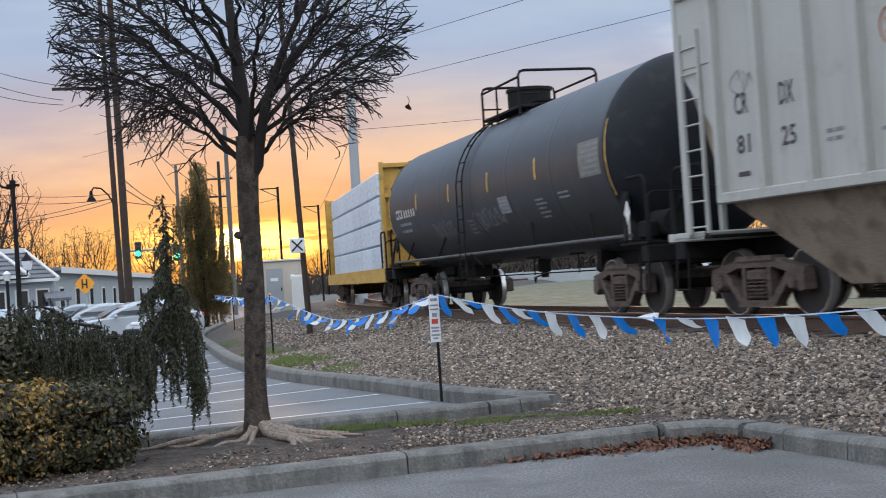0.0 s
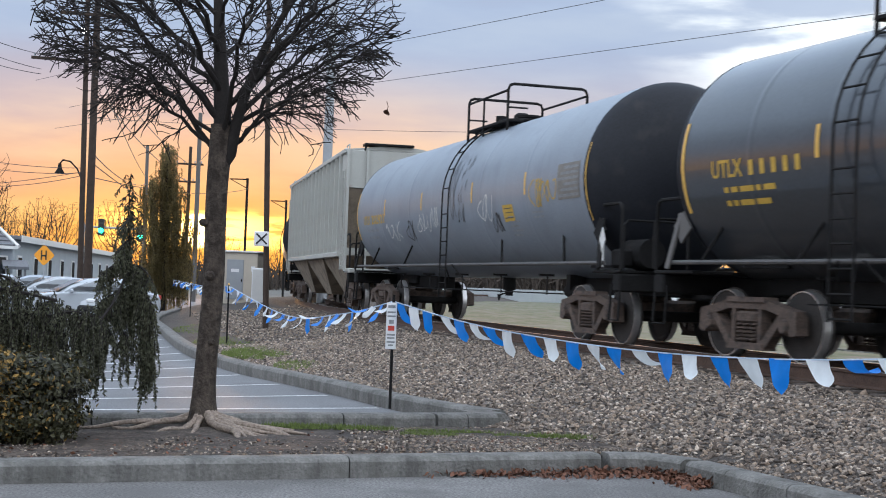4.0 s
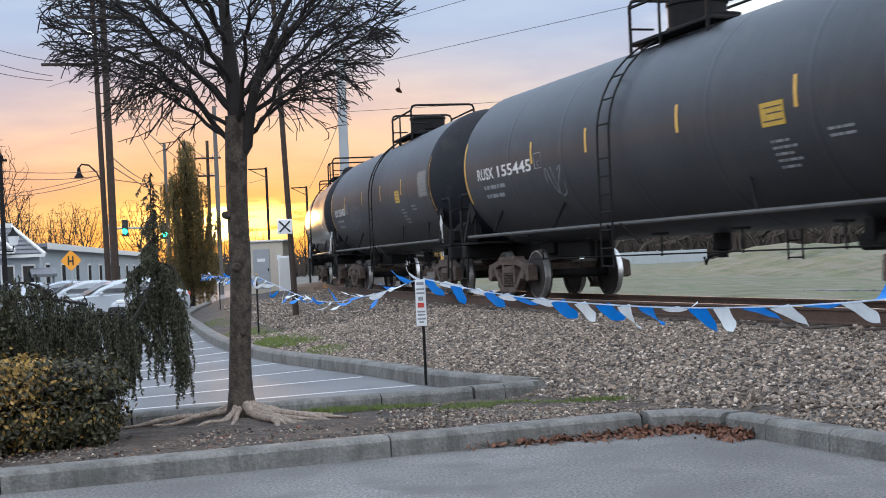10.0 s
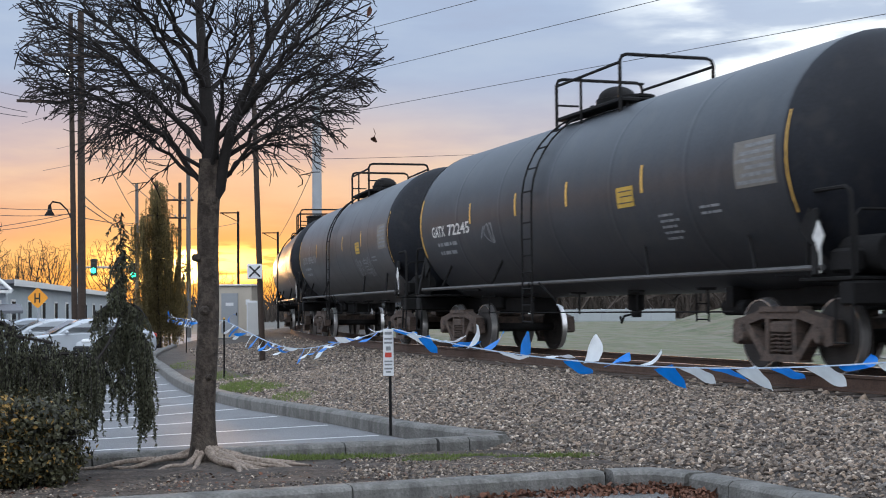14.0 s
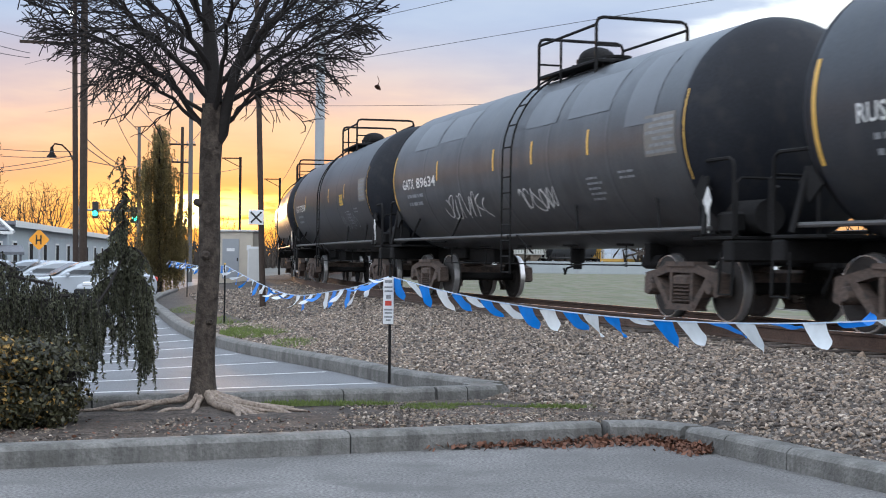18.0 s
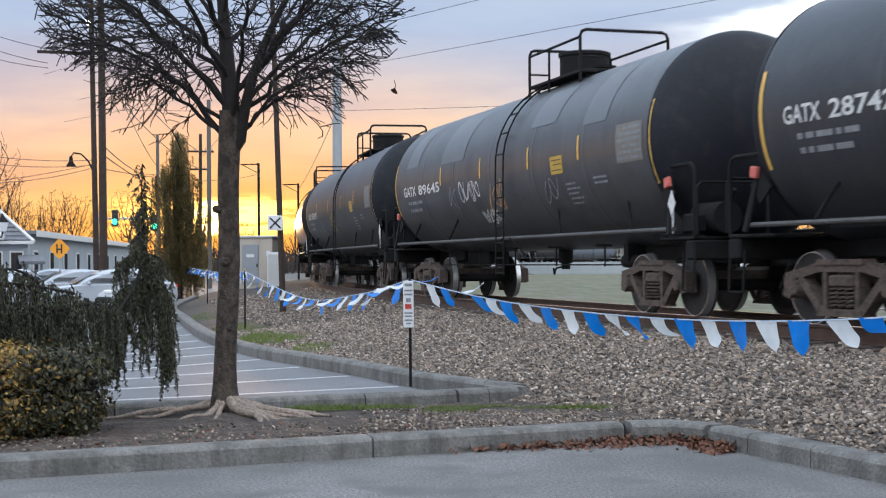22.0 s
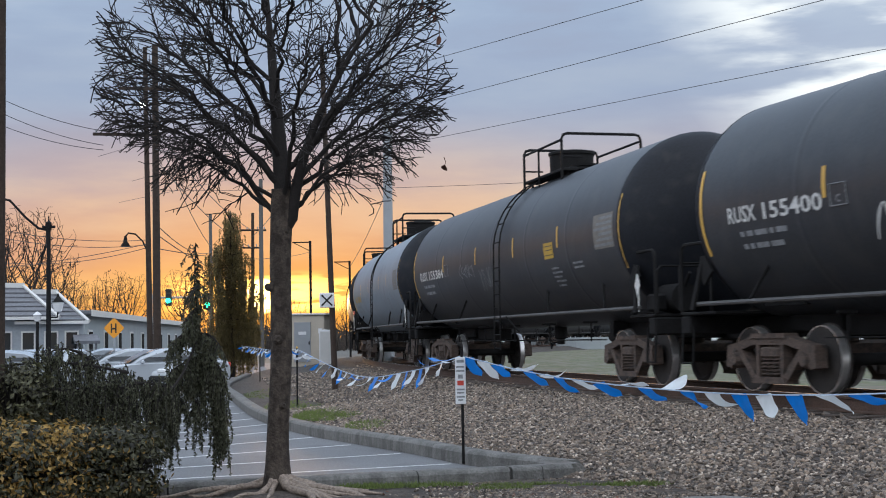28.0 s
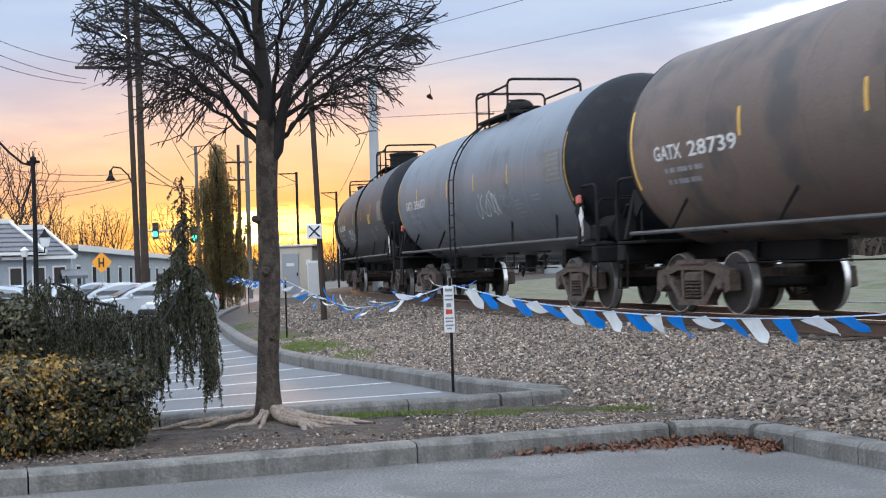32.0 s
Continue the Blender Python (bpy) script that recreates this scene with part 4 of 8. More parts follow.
    for y in (0.9, -0.9):
        g.tube([(-1.95, y, top + 0.58), (0.75, y, top + 0.58)], 0.028, 6)
    g.tube([(-0.35, 0.9, top - 0.3), (-0.35, 0.9, top + 0.58)], 0.026, 6)
    part("railing", shared("railing", lambda: g, M["iron"]), None, car, at=pose(mid - 0.15 + spec.get("rack", 0), 0, 0))
    if spec.get("dome", "drum") == "drum":
        part("dome", shared("dome_drum", lambda: G().lathe([(-0.1, 0.02), (-0.1, 0.50), (0.50, 0.50), (0.51, 0.53), (0.57, 0.53), (0.59, 0.48), (0.60, 0.02)], "z", (0, 0, top), 24), M["iron"]), None, car, at=pose(mid - 0.15 + spec.get("rack", 0), 0, 0))
    elif spec["dome"] == "low":
        part("dome", shared("dome_low", lambda: G().lathe([(-0.1, 0.02), (-0.1, 0.36), (0.12, 0.36), (0.14, 0.40), (0.20, 0.40), (0.22, 0.02)], "z", (0, 0, top), 20)
             .lathe([(0.0, 0.02), (0.0, 0.13), (0.34, 0.13), (0.36, 0.02)], "z", (0.62, 0.15, top), 12).box((-0.62, 0.1, top + 0.14), (0.3, 0.3, 0.28), bevel=0.05), M["iron"]), None, car, at=pose(mid - 0.15 + spec.get("rack", 0), 0, 0))
    else:
        part("dome", shared("dome_round", lambda: G().lathe([(-0.1, 0.02), (-0.1, 0.40), (0.25, 0.40), (0.26, 0.36)] + [(0.26 + 0.24 * math.sin(a), 0.36 * math.cos(a)) for a in np.linspace(0.1, 1.5, 6)], "z", (0, 0, top), 24), M["iron"]), None, car, at=pose(mid - 0.15 + spec.get("rack", 0), 0, 0))
    part("manway", shared("manway", lambda: G().lathe([(-0.1, 0.02), (-0.1, 0.26), (0.14, 0.26), (0.15, 0.3), (0.2, 0.3), (0.22, 0.02)], "z", (-0.85, 0, top), 18), M["iron"]), None, car, at=pose(mid - 0.15 + spec.get("rack", 0), 0, 0))
    part("vent", shared("vent", lambda: G().lathe([(-0.1, 0.02), (-0.1, 0.08), (0.25, 0.08), (0.26, 0.02)], "z", (0.8, 0.1, top), 10), M["iron"]), None, car, at=pose(mid - 0.15 + spec.get("rack", 0), 0, 0))
    end_gear(car, L, None)
    # brake wheel housing and placard at the rear end
    part("brake_box", shared("brake_box", lambda: G().lathe([(-0.4, 0.02), (-0.4, 0.24), (0.4, 0.24), (0.4, 0.02)], "x", (0, 0.95, 1.5), 14)
         .box((0.1, 1.25, 1.42), (0.5, 0.2, 0.3), bevel=0.04).tube([(-0.3, 0.95, 1.6), (-0.6, 0.95, 1.9)], 0.03), M["iron"]), None, car, at=pose(-half - 0.05, 0, 0))
    plac = G().prism([(-0.12, 0), (0, -0.20), (0.12, 0), (0, 0.20)], 0.012).tube([(0, -0.02, -0.45), (0, -0.02, 0.1)], 0.016, 5)
    part("placard", shared("placard", lambda: plac, M["white_paint"]), None, car, "white diamond placard", at=pose(-half + 0.25, 1.52, 1.72))
    # reflective stripes
    stripe = shared("reflective_stripe", lambda: skin(-0.038, 0.038, 2.62, 3.04), M["reflector"])
    for k in spec["stripes"]:
        part("reflective_stripe", stripe, None, car, at=pose(k, 0, 0))
    for s in (1, -1):
        g = G()
        xs = half - D - 0.05 if s > 0 else -half + D - 0.10
        q = skin(xs - 0.036, xs + 0.036, 2.05, 3.35, n=8, r=R + 0.007 if s > 0 else R * 0.985 + 0.012)
        part("end_stripe", shared("end_stripe%d%.2f" % (s, L), lambda: q, M["reflector"]), None, car)
    # stencilled writing
    ink = M[spec.get("ink", "white_paint")]
    hx = half - D - 0.40 - spec.get("inset", 0.42)
    dim = M["faded_paint"] if spec.get("faded", True) else ink
    text, z, end = spec.get("mark", ("", 2.5, 0.06))
    if text:
        words = text.split()
        x1 = spec["stripes"][0] + end
        whole = hx - x1
        cut = hx - whole * (len(words[0]) + 0.2) / (len(text) + 0.2)
        part("lettering", text_shape(words[0], hx, cut + 0.06 * whole, z, 0.23), ink, car)
        part("lettering", text_shape(words[1], cut - 0.02 * whole, x1, z, 0.23), ink, car)
        if words[0].startswith("RUS"):
            bx0 = spec["stripes"][0] - 0.12
            part("stencil_box", G().tube([on_tank(bx0, z + 0.02), on_tank(bx0 - 0.36, z + 0.02), on_tank(bx0 - 0.36, z + 0.30), on_tank(bx0, z + 0.30), on_tank(bx0, z + 0.02)], 0.010, 4), M["faded_paint"], car)
            part("lettering", text_shape("C", bx0 - 0.13, bx0 - 0.23, z + 0.06, 0.10), M["faded_paint"], car)
    if spec.get("bar_mark"):
        part("lettering", text_shape(spec["bar_mark"], hx, hx - 0.75, z, 0.24), ink, car)
        part("small_lettering", bars(hx - 0.9, z, 0.2, (0.7, 0.7, 0.7, 0.7, 0.7)), ink, car)
    part("small_lettering", bars(hx - 0.25, z - 0.21, 0.075, (2, 3, 6, 2, 5)), dim, car)
    part("small_lettering", bars(hx - 0.25, z - 0.39, 0.075, (2, 2, 6, 6)), dim, car)
    for i in range(5):
        part("text_line", bars(-L * 0.22, 2.22 - 0.085 * i, 0.036, (5, 3, 7, 4) if i % 2 else (3, 8, 4)), M["faded_paint"], car)
    for i in range(2):
        part("text_line", bars(-L * 0.29, 2.26 - 0.085 * i, 0.036, (6, 4, 9)), M["faded_paint"], car)
    panel = part("data_panel", skin(-half + D + 0.12, -half + D + 1.12, 2.44, 3.06, n=4, r=R + 0.005), M["panel_ground"], car)
    for i in range(6):
        part("text_line", skin(-half + D + 0.16, -half + D + 1.08 - 0.12 * (i * 7 % 3), 2.48 + 0.096 * i, 2.53 + 0.096 * i, n=1, r=R + 0.008), M["scrawl"], panel)
    if spec.get("label_plate"):
        lx, lz = spec["stripes"][-1] + spec.get("label_at", 0.3), spec.get("label_z", 0.0)
        wl = part("warning_label", skin(lx, lx + 0.58, 2.44 + lz, 2.76 + lz, n=2), M["yellow_paint"], car, "yellow label")
        for zz, ww in ((2.68, 0.46), (2.60, 0.40), (2.50, 0.48)):
            part("text_line", skin(lx + 0.04, lx + 0.04 + ww, zz + lz, zz + lz + 0.018, n=1, r=R + 0.009), M["patch"], wl)
    if spec.get("head"):        # writing on the rear head
        def on_head(x, z):
            rho = min(0.97, math.hypot(x, z - zc) / (R + 0.004))
            return (-half + D - D * math.sqrt(1 - rho * rho) - 0.018, x, z)

        part("lettering", text_shape(spec["head_text"], 1.05, -0.35, 3.45, 0.30, on_head), M[spec["head"]], car)
        if spec.get("head_label"):
            g = G()
            for i in range(5):
                g.v += [on_head(0.45 - 0.55 * k / 4, 3.82 + 0.075 * i) for k in range(5)]
            g.f = [(i * 5 + k, i * 5 + k + 1, i * 5 + k + 6, i * 5 + k + 5) for i in range(4) for k in range(4)]
            part("warning_label", g, M["yellow_paint"], car, "yellow label")
    for k, up, x0, x1, z0, z1, colour in spec.get("notices", ()):
        x = spec["stripes"][k]
        board = part("notice", skin(x + x1, x + x0, z0, z1, n=2), M[colour], car, "painted notice")
        for i in range(up):
            zz = z0 + (z1 - z0) * (i + 0.6) / (up + 0.4)
            part("text_line", skin(x + x1 + 0.05, x + x0 - 0.05 - 0.04 * (i % 3), zz, zz + 0.03, n=1, r=R + 0.009), M["scrawl"], board)
    for i, (x, z, w, h, colour) in enumerate(spec.get("tags", ())):
        part("graffiti", scribble(x * 1.12, z, w * 1.12, h, spec["seed"] * 7 + i), M[colour], car, "sprayed tag")
    for x0, x1, z0, z1 in spec.get("patches", ()):
        part("paint_patch", skin(x0, x1, z0, z1, n=6), M["patch_grey"], car, "lighter repainted patch")
    return car


def hopper_car(spec):
    L = spec["L"]
    car = empty("hopper_car", on_track(0), "pale grey ribbed covered hopper car with slanted chutes", "hopper car", "cars of the freight train")
    hx, w, z0, z1 = L / 2 - 2.05, 1.55, 1.70, 4.87
    g = G()
    g.prism([(-hx, z0), (hx, z0), (hx, z1), (-hx, z1)], 2 * w - 0.1)
    part("body", g, M["hopper"], car)
    part("roof", G().add([(-hx - 0.9, -w, z1), (hx + 0.9, -w, z1), (hx + 0.9, -0.5, z1 + 0.13), (-hx - 0.9, -0.5, z1 + 0.13), (hx + 0.9, 0.5, z1 + 0.13), (-hx - 0.9, 0.5, z1 + 0.13), (hx + 0.9, w, z1), (-hx - 0.9, w, z1)],
                         [(0, 1, 2, 3), (3, 2, 4, 5), (5, 4, 6, 7), (1, 6, 4, 2), (0, 3, 5, 7), (0, 7, 6, 1)]), M["hopper"], car)
    part("roof_hatch", G().box((0, 0, z1 + 0.17), (L - 4, 0.6, 0.10), bevel=0.04), M["hopper"], car)
    for s in (1, -1):
        part("roof_walkway", G().box((s * (L / 2 - 1.3), 0.25, z1 + 0.17), (0.55, 1.5, 0.07), bevel=0.01).tube([(s * (L / 2 - 1.1), 0.95, z1 + 0.15), (s * (L / 2 - 1.2), 1.05, z1 - 0.3)], 0.03, 5), M["iron"], car, "dark end walkway")
        part("roof_grab", rail_bar([(s * (hx + 0.2), w - 0.12, z1), (s * (hx + 0.2), w - 0.12, z1 + 0.16), (s * (hx + 0.75), w - 0.12, z1 + 0.16), (s * (hx + 0.75), w - 0.12, z1)], 0.02), M["hopper"], car)
    rib = shared("rib", lambda: G().prism([(-0.07, z0 + 0.05), (0.07, z0 + 0.05), (0.05, z1 - 0.08), (-0.05, z1 - 0.08)], 0.17), M["hopper"])
    n = 14
    for s in (1, -1):
        part("top_chord", G().box((0, s * w, z1 - 0.05), (2 * hx + 1.8, 0.10, 0.14), bevel=0.02), M["hopper"], car)
        part("side_sill", G().box((0, s * w, z0 + 0.02), (2 * hx, 0.12, 0.16), bevel=0.02), M["hopper"], car)
        for k in range(n + 1):
            part("rib", rib, None, car, at=pose(-hx + 0.1 + (2 * hx - 0.2) * k / n, s * (w - 0.02), 0))
        part("end_slope", G().add([(s * (hx - 0.1), -w + 0.08, z0 + 0.03), (s * (hx - 0.1), w - 0.08, z0 + 0.03), (s * (hx + 0.9), w - 0.08, z1 - 1.15), (s * (hx + 0.9), -w + 0.08, z1 - 1.15), (s * (hx - 0.1), w - 0.08, z1 - 1.1), (s * (hx - 0.1), -w + 0.08, z1 - 1.1)],
                                  [(0, 1, 2, 3), (1, 4, 2), (0, 3, 5), (3, 2, 4, 5)]), M["hopper_chute"], car, "dirty slope sheet")
        part("end_panel", G().box((s * (hx + 0.45), 0, z1 - 0.59), (0.98, 2 * w - 0.04, 1.16), bevel=0.02), M["hopper"], car, "pale upper end panel")
        part("corner_gusset", G().prism([(s * (hx - 0.02), 2.6), (s * (hx + 0.93), z1 - 1.17), (s * (hx - 0.02), z1 - 1.15)][::s], 0.05, pose(0, w - 0.06, 0)), M["hopper"], car)
        for y in (w - 0.06, 0.9, -0.9, -w + 0.06):
            part("end_post", G().box((s * (hx + 1.0), y, (1.2 + z1) / 2), (0.10, 0.08, z1 - 1.2)), M["hopper"], car)
        for y in (w, -w):
            g = G()
            for dx in (0.35, 0.85):
                g.box((s * (hx + dx), y, 2.75), (0.05, 0.05, 3.0))
            for k in range(8):
                g.tube([(s * (hx + 0.35), y, 1.35 + 0.38 * k), (s * (hx + 0.85), y, 1.35 + 0.38 * k)], 0.016, 5)
            part("ladder", g, M["hopper"], car)
        part("end_platform", G().box((s * (L / 2 - 0.85), 0, 1.22), (1.1, 2.9, 0.14), bevel=0.02), M["hopper"], car)
        tx = s * (L / 2 - 2.2)
        build_truck(car, tx)
    for k in range(3):
        c = (k - 1) * (2 * hx / 3)
        q = hx / 3 - 0.02
        part("chute", G().add([(c - q, -w + 0.12, z0), (c + q, -w + 0.12, z0), (c + q, w - 0.12, z0), (c - q, w - 0.12, z0), (c - 0.7, -0.8, 0.42), (c + 0.7, -0.8, 0.42), (c + 0.7, 0.8, 0.42), (c - 0.7, 0.8, 0.42)],
                              [(0, 1, 5, 4), (1, 2, 6, 5), (2, 3, 7, 6), (3, 0, 4, 7), (4, 5, 6, 7)]), M["hopper_chute"], car)
    part("centre_sill", G().box((0, 0, 0.98), (L - 1.2, 0.45, 0.34)), M["iron"], car)
    end_gear(car, L, None)
    pitch = (2 * hx - 0.2) / n
    flat, f2 = on_flat(w - 0.044), on_flat(w + 0.030)
    for k in range(0, n + 1, 2):
        part("reflective_stripe", shared("hopper_stripe", lambda: G().box((0, w + 0.028, 2.03), (0.10, 0.008, 0.46)), M["pale_reflector"]), None, car, at=pose(hx - 0.1 - pitch * k, 0, 0))
    c0 = hx - 0.1 - pitch / 2
    for text, col, z, h in (("CR", 0, 2.87, 0.30), ("DX", 1, 2.87, 0.30), ("81", 0, 2.32, 0.26), ("25", 1, 2.32, 0.26)):
        part("lettering", text_shape(text, c0 - col * pitch + 0.17, c0 - col * pitch - 0.17, z, h, flat), M["patch"], car)
    part("stencil_box", bars(c0 + 0.18, 1.99, 0.07, (6,), flat), M["patch"], car)
    for col, z, rows in ((2, 2.1, 2), (3, 2.0, 1), (5, 2.3, 3), (6, 2.05, 2), (9, 2.15, 4), (10, 2.2, 4), (12, 2.0, 5)):
        for i in range(rows):
            part("text_line", bars(c0 - col * pitch + 0.28, z + 0.27 - 0.11 * i, 0.05, (4, 5 - i % 2), flat), M["scrawl"], car)
    for col, z in ((11, 2.52), (11, 2.82)):
        part("data_panel", bars(c0 - col * pitch + 0.26, z, 0.17, (3,), flat), M["patch"], car)
    for col, z in ((3, 3.5), (9, 3.6)):
        ring = part("warning_mark", G().tube([(c0 - col * pitch + 0.19 * math.cos(q), w - 0.044, z + 0.22 * math.sin(q)) for q in np.linspace(0, 6.2832, 25)], 0.014, 5), M["rust_mark"], car, "faded red circled cross")
        for a in (50, -50):
            part("cross_bar", G().box((c0 - col * pitch, w - 0.042, z), (0.25, 0.006, 0.035), Euler((0, radians(a), 0)).to_matrix()), M["rust_mark"], ring)
    for k, (x, z, tw, th) in enumerate(((hx + 0.75, 3.9, 0.5, 0.4), (c0 + 0.25, 3.15, 0.6, 0.35), (c0 - 3.7 * pitch, 1.85, 0.9, 0.45), (c0 - 12.8 * pitch, 2.0, 0.8, 0.5))):
        part("graffiti", scribble(x, z, tw, th, 60 + k, 0.02, flat), M["scrawl"], car, "thin grey sprayed tag")
    return car


def centerbeam_car(spec):
    L = spec["L"]
    car = empty("centerbeam_car", on_track(0), "yellow centre-beam flat car loaded with white-wrapped lumber", "flat car", "cars of the freight train")
    part("deck", G().box((0, 0, 1.05), (L - 1.2, 2.8, 0.28), bevel=0.02), M["beam_yellow"], car)
    for s in (1, -1):
        head = part("bulkhead", G().box((s * (L / 2 - 1.0), 0, 2.75), (0.12, 2.8, 3.2)), M["beam_yellow"], car)
        for y in (-1.36, -0.45, 0.45, 1.36):
            part("bulkhead_post", G().box((s * (L / 2 - 0.88), y, 2.75), (0.16, 0.12, 3.3)), M["beam_yellow"], head)
        for z in (1.4, 2.4, 3.4, 4.3):
            part("bulkhead_rail", G().box((s * (L / 2 - 0.88), 0, z), (0.14, 2.8, 0.12)), M["beam_yellow"], head)
        build_truck(car, s * (L / 2 - 2.4))
        part("side_sill", G().box((0, s * 1.42, 1.02), (L - 1.4, 0.08, 0.42)), M["beam_yellow"], car)
        pack = shared("lumber_pack", lambda: G().box((0, 0, 0), (2.35, 1.18, 0.72), bevel=0.035), M["wrap"])
        n = int((L - 2.6) / 2.42)
        for i in range(n):
            for k in range(4):
                part("lumber_pack", pack, None, car, at=pose((i - (n - 1) / 2) * 2.42, s * 0.72, 1.57 + 0.76 * k))
    part("centre_beam", G().box((0, 0, 4.42), (L - 1.6, 0.4, 0.2)).box((0, 0, 2.7), (L - 1.6, 0.1, 3.2)), M["beam_yellow"], car)
    end_gear(car, L, None)
    return car

# front coupling of each car at 16 s, in metres along the line, from the head of the train back
FRONTS = [198.06, 178.86, 159.55, 139.9, 120.34, 106.68, 91.38, 72.66, 53.35, 35.17, 17.16, -1.02, -19.06, -38.14, -56.32, -74.24, -92.14, -111.51, -130.42, -148.32, -166.67]
# ladder, then stripes, on each tank at the same moment
LADDERS = [0.0, 169.66, 0.0, 129.48, 114.84, 99.85, 81.53, 63.65, 45.04, 26.96, 8.57, -10.73, -29.65, -48.16, -65.94, -83.97, -102.7, -122.01, -138.66, -157.18, -175.47]
STRIPES = [(), (174.12, 170.96, 167.79, 164.63), (), (135.21, 131.75, 127.92, 124.71), (115.51, 112.8, 110.43), (102.36, 100.38, 97.71, 94.94), (86.87, 83.48, 80.44, 77.48), (67.13, 64.59, 61.22, 57.98), (47.93, 45.92, 43.06, 40.14), (30.26, 27.77, 25.41, 22.58), (12.35, 9.53, 7.08, 4.08), (-6.1, -9.71, -11.74, -14.25), (-23.94, -27.27, -30.4, -33.27), (-43.76, -46.63, -49.51, -52.01), (-60.98, -63.97, -67.11, -70.01), (-78.97, -81.86, -85.33, -87.61), (-97.26, -100.5, -103.66, -106.71), (-116.38, -119.64, -122.79, -125.76), (-134.46, -137.82, -140.36, -143.12), (-153.4, -156.39, -159.21, -162.04), (-171.63, -174.57, -177.28, -180.1)]
# reporting marks: words, foot of the letters, end past the first stripe
MARKS = {3: ("UTLX 202921", 2.45, 0.1), 5: ("AXLX 3452", 2.55, 0.06), 6: ("RUSX 155483", 2.48, 0.06), 7: ("RUSX 155445", 2.50, 0.06), 8: ("GATX 89638", 2.47, 0.15), 9: ("GATX 72245", 2.46, 0.08),
         10: ("GATX 72568", 2.52, 0.1), 11: ("GATX 89634", 2.52, 0.15), 12: ("RUSX 155395", 2.50, 0.06), 13: ("GATX 89645", 2.50, 0.12), 14: ("GATX 28742", 2.60, 0.35), 15: ("NATX 50962", 2.36, 0.1), 16: ("RUSX 155384", 2.48, 0.06),
         17: ("RUSX 155400", 2.48, 0.06), 18: ("GATX 35607", 2.50, -0.95), 19: ("GATX 28739", 2.46, 0.1)}
BLACK = "black tank car with yellow reflective stripes and white stencils"
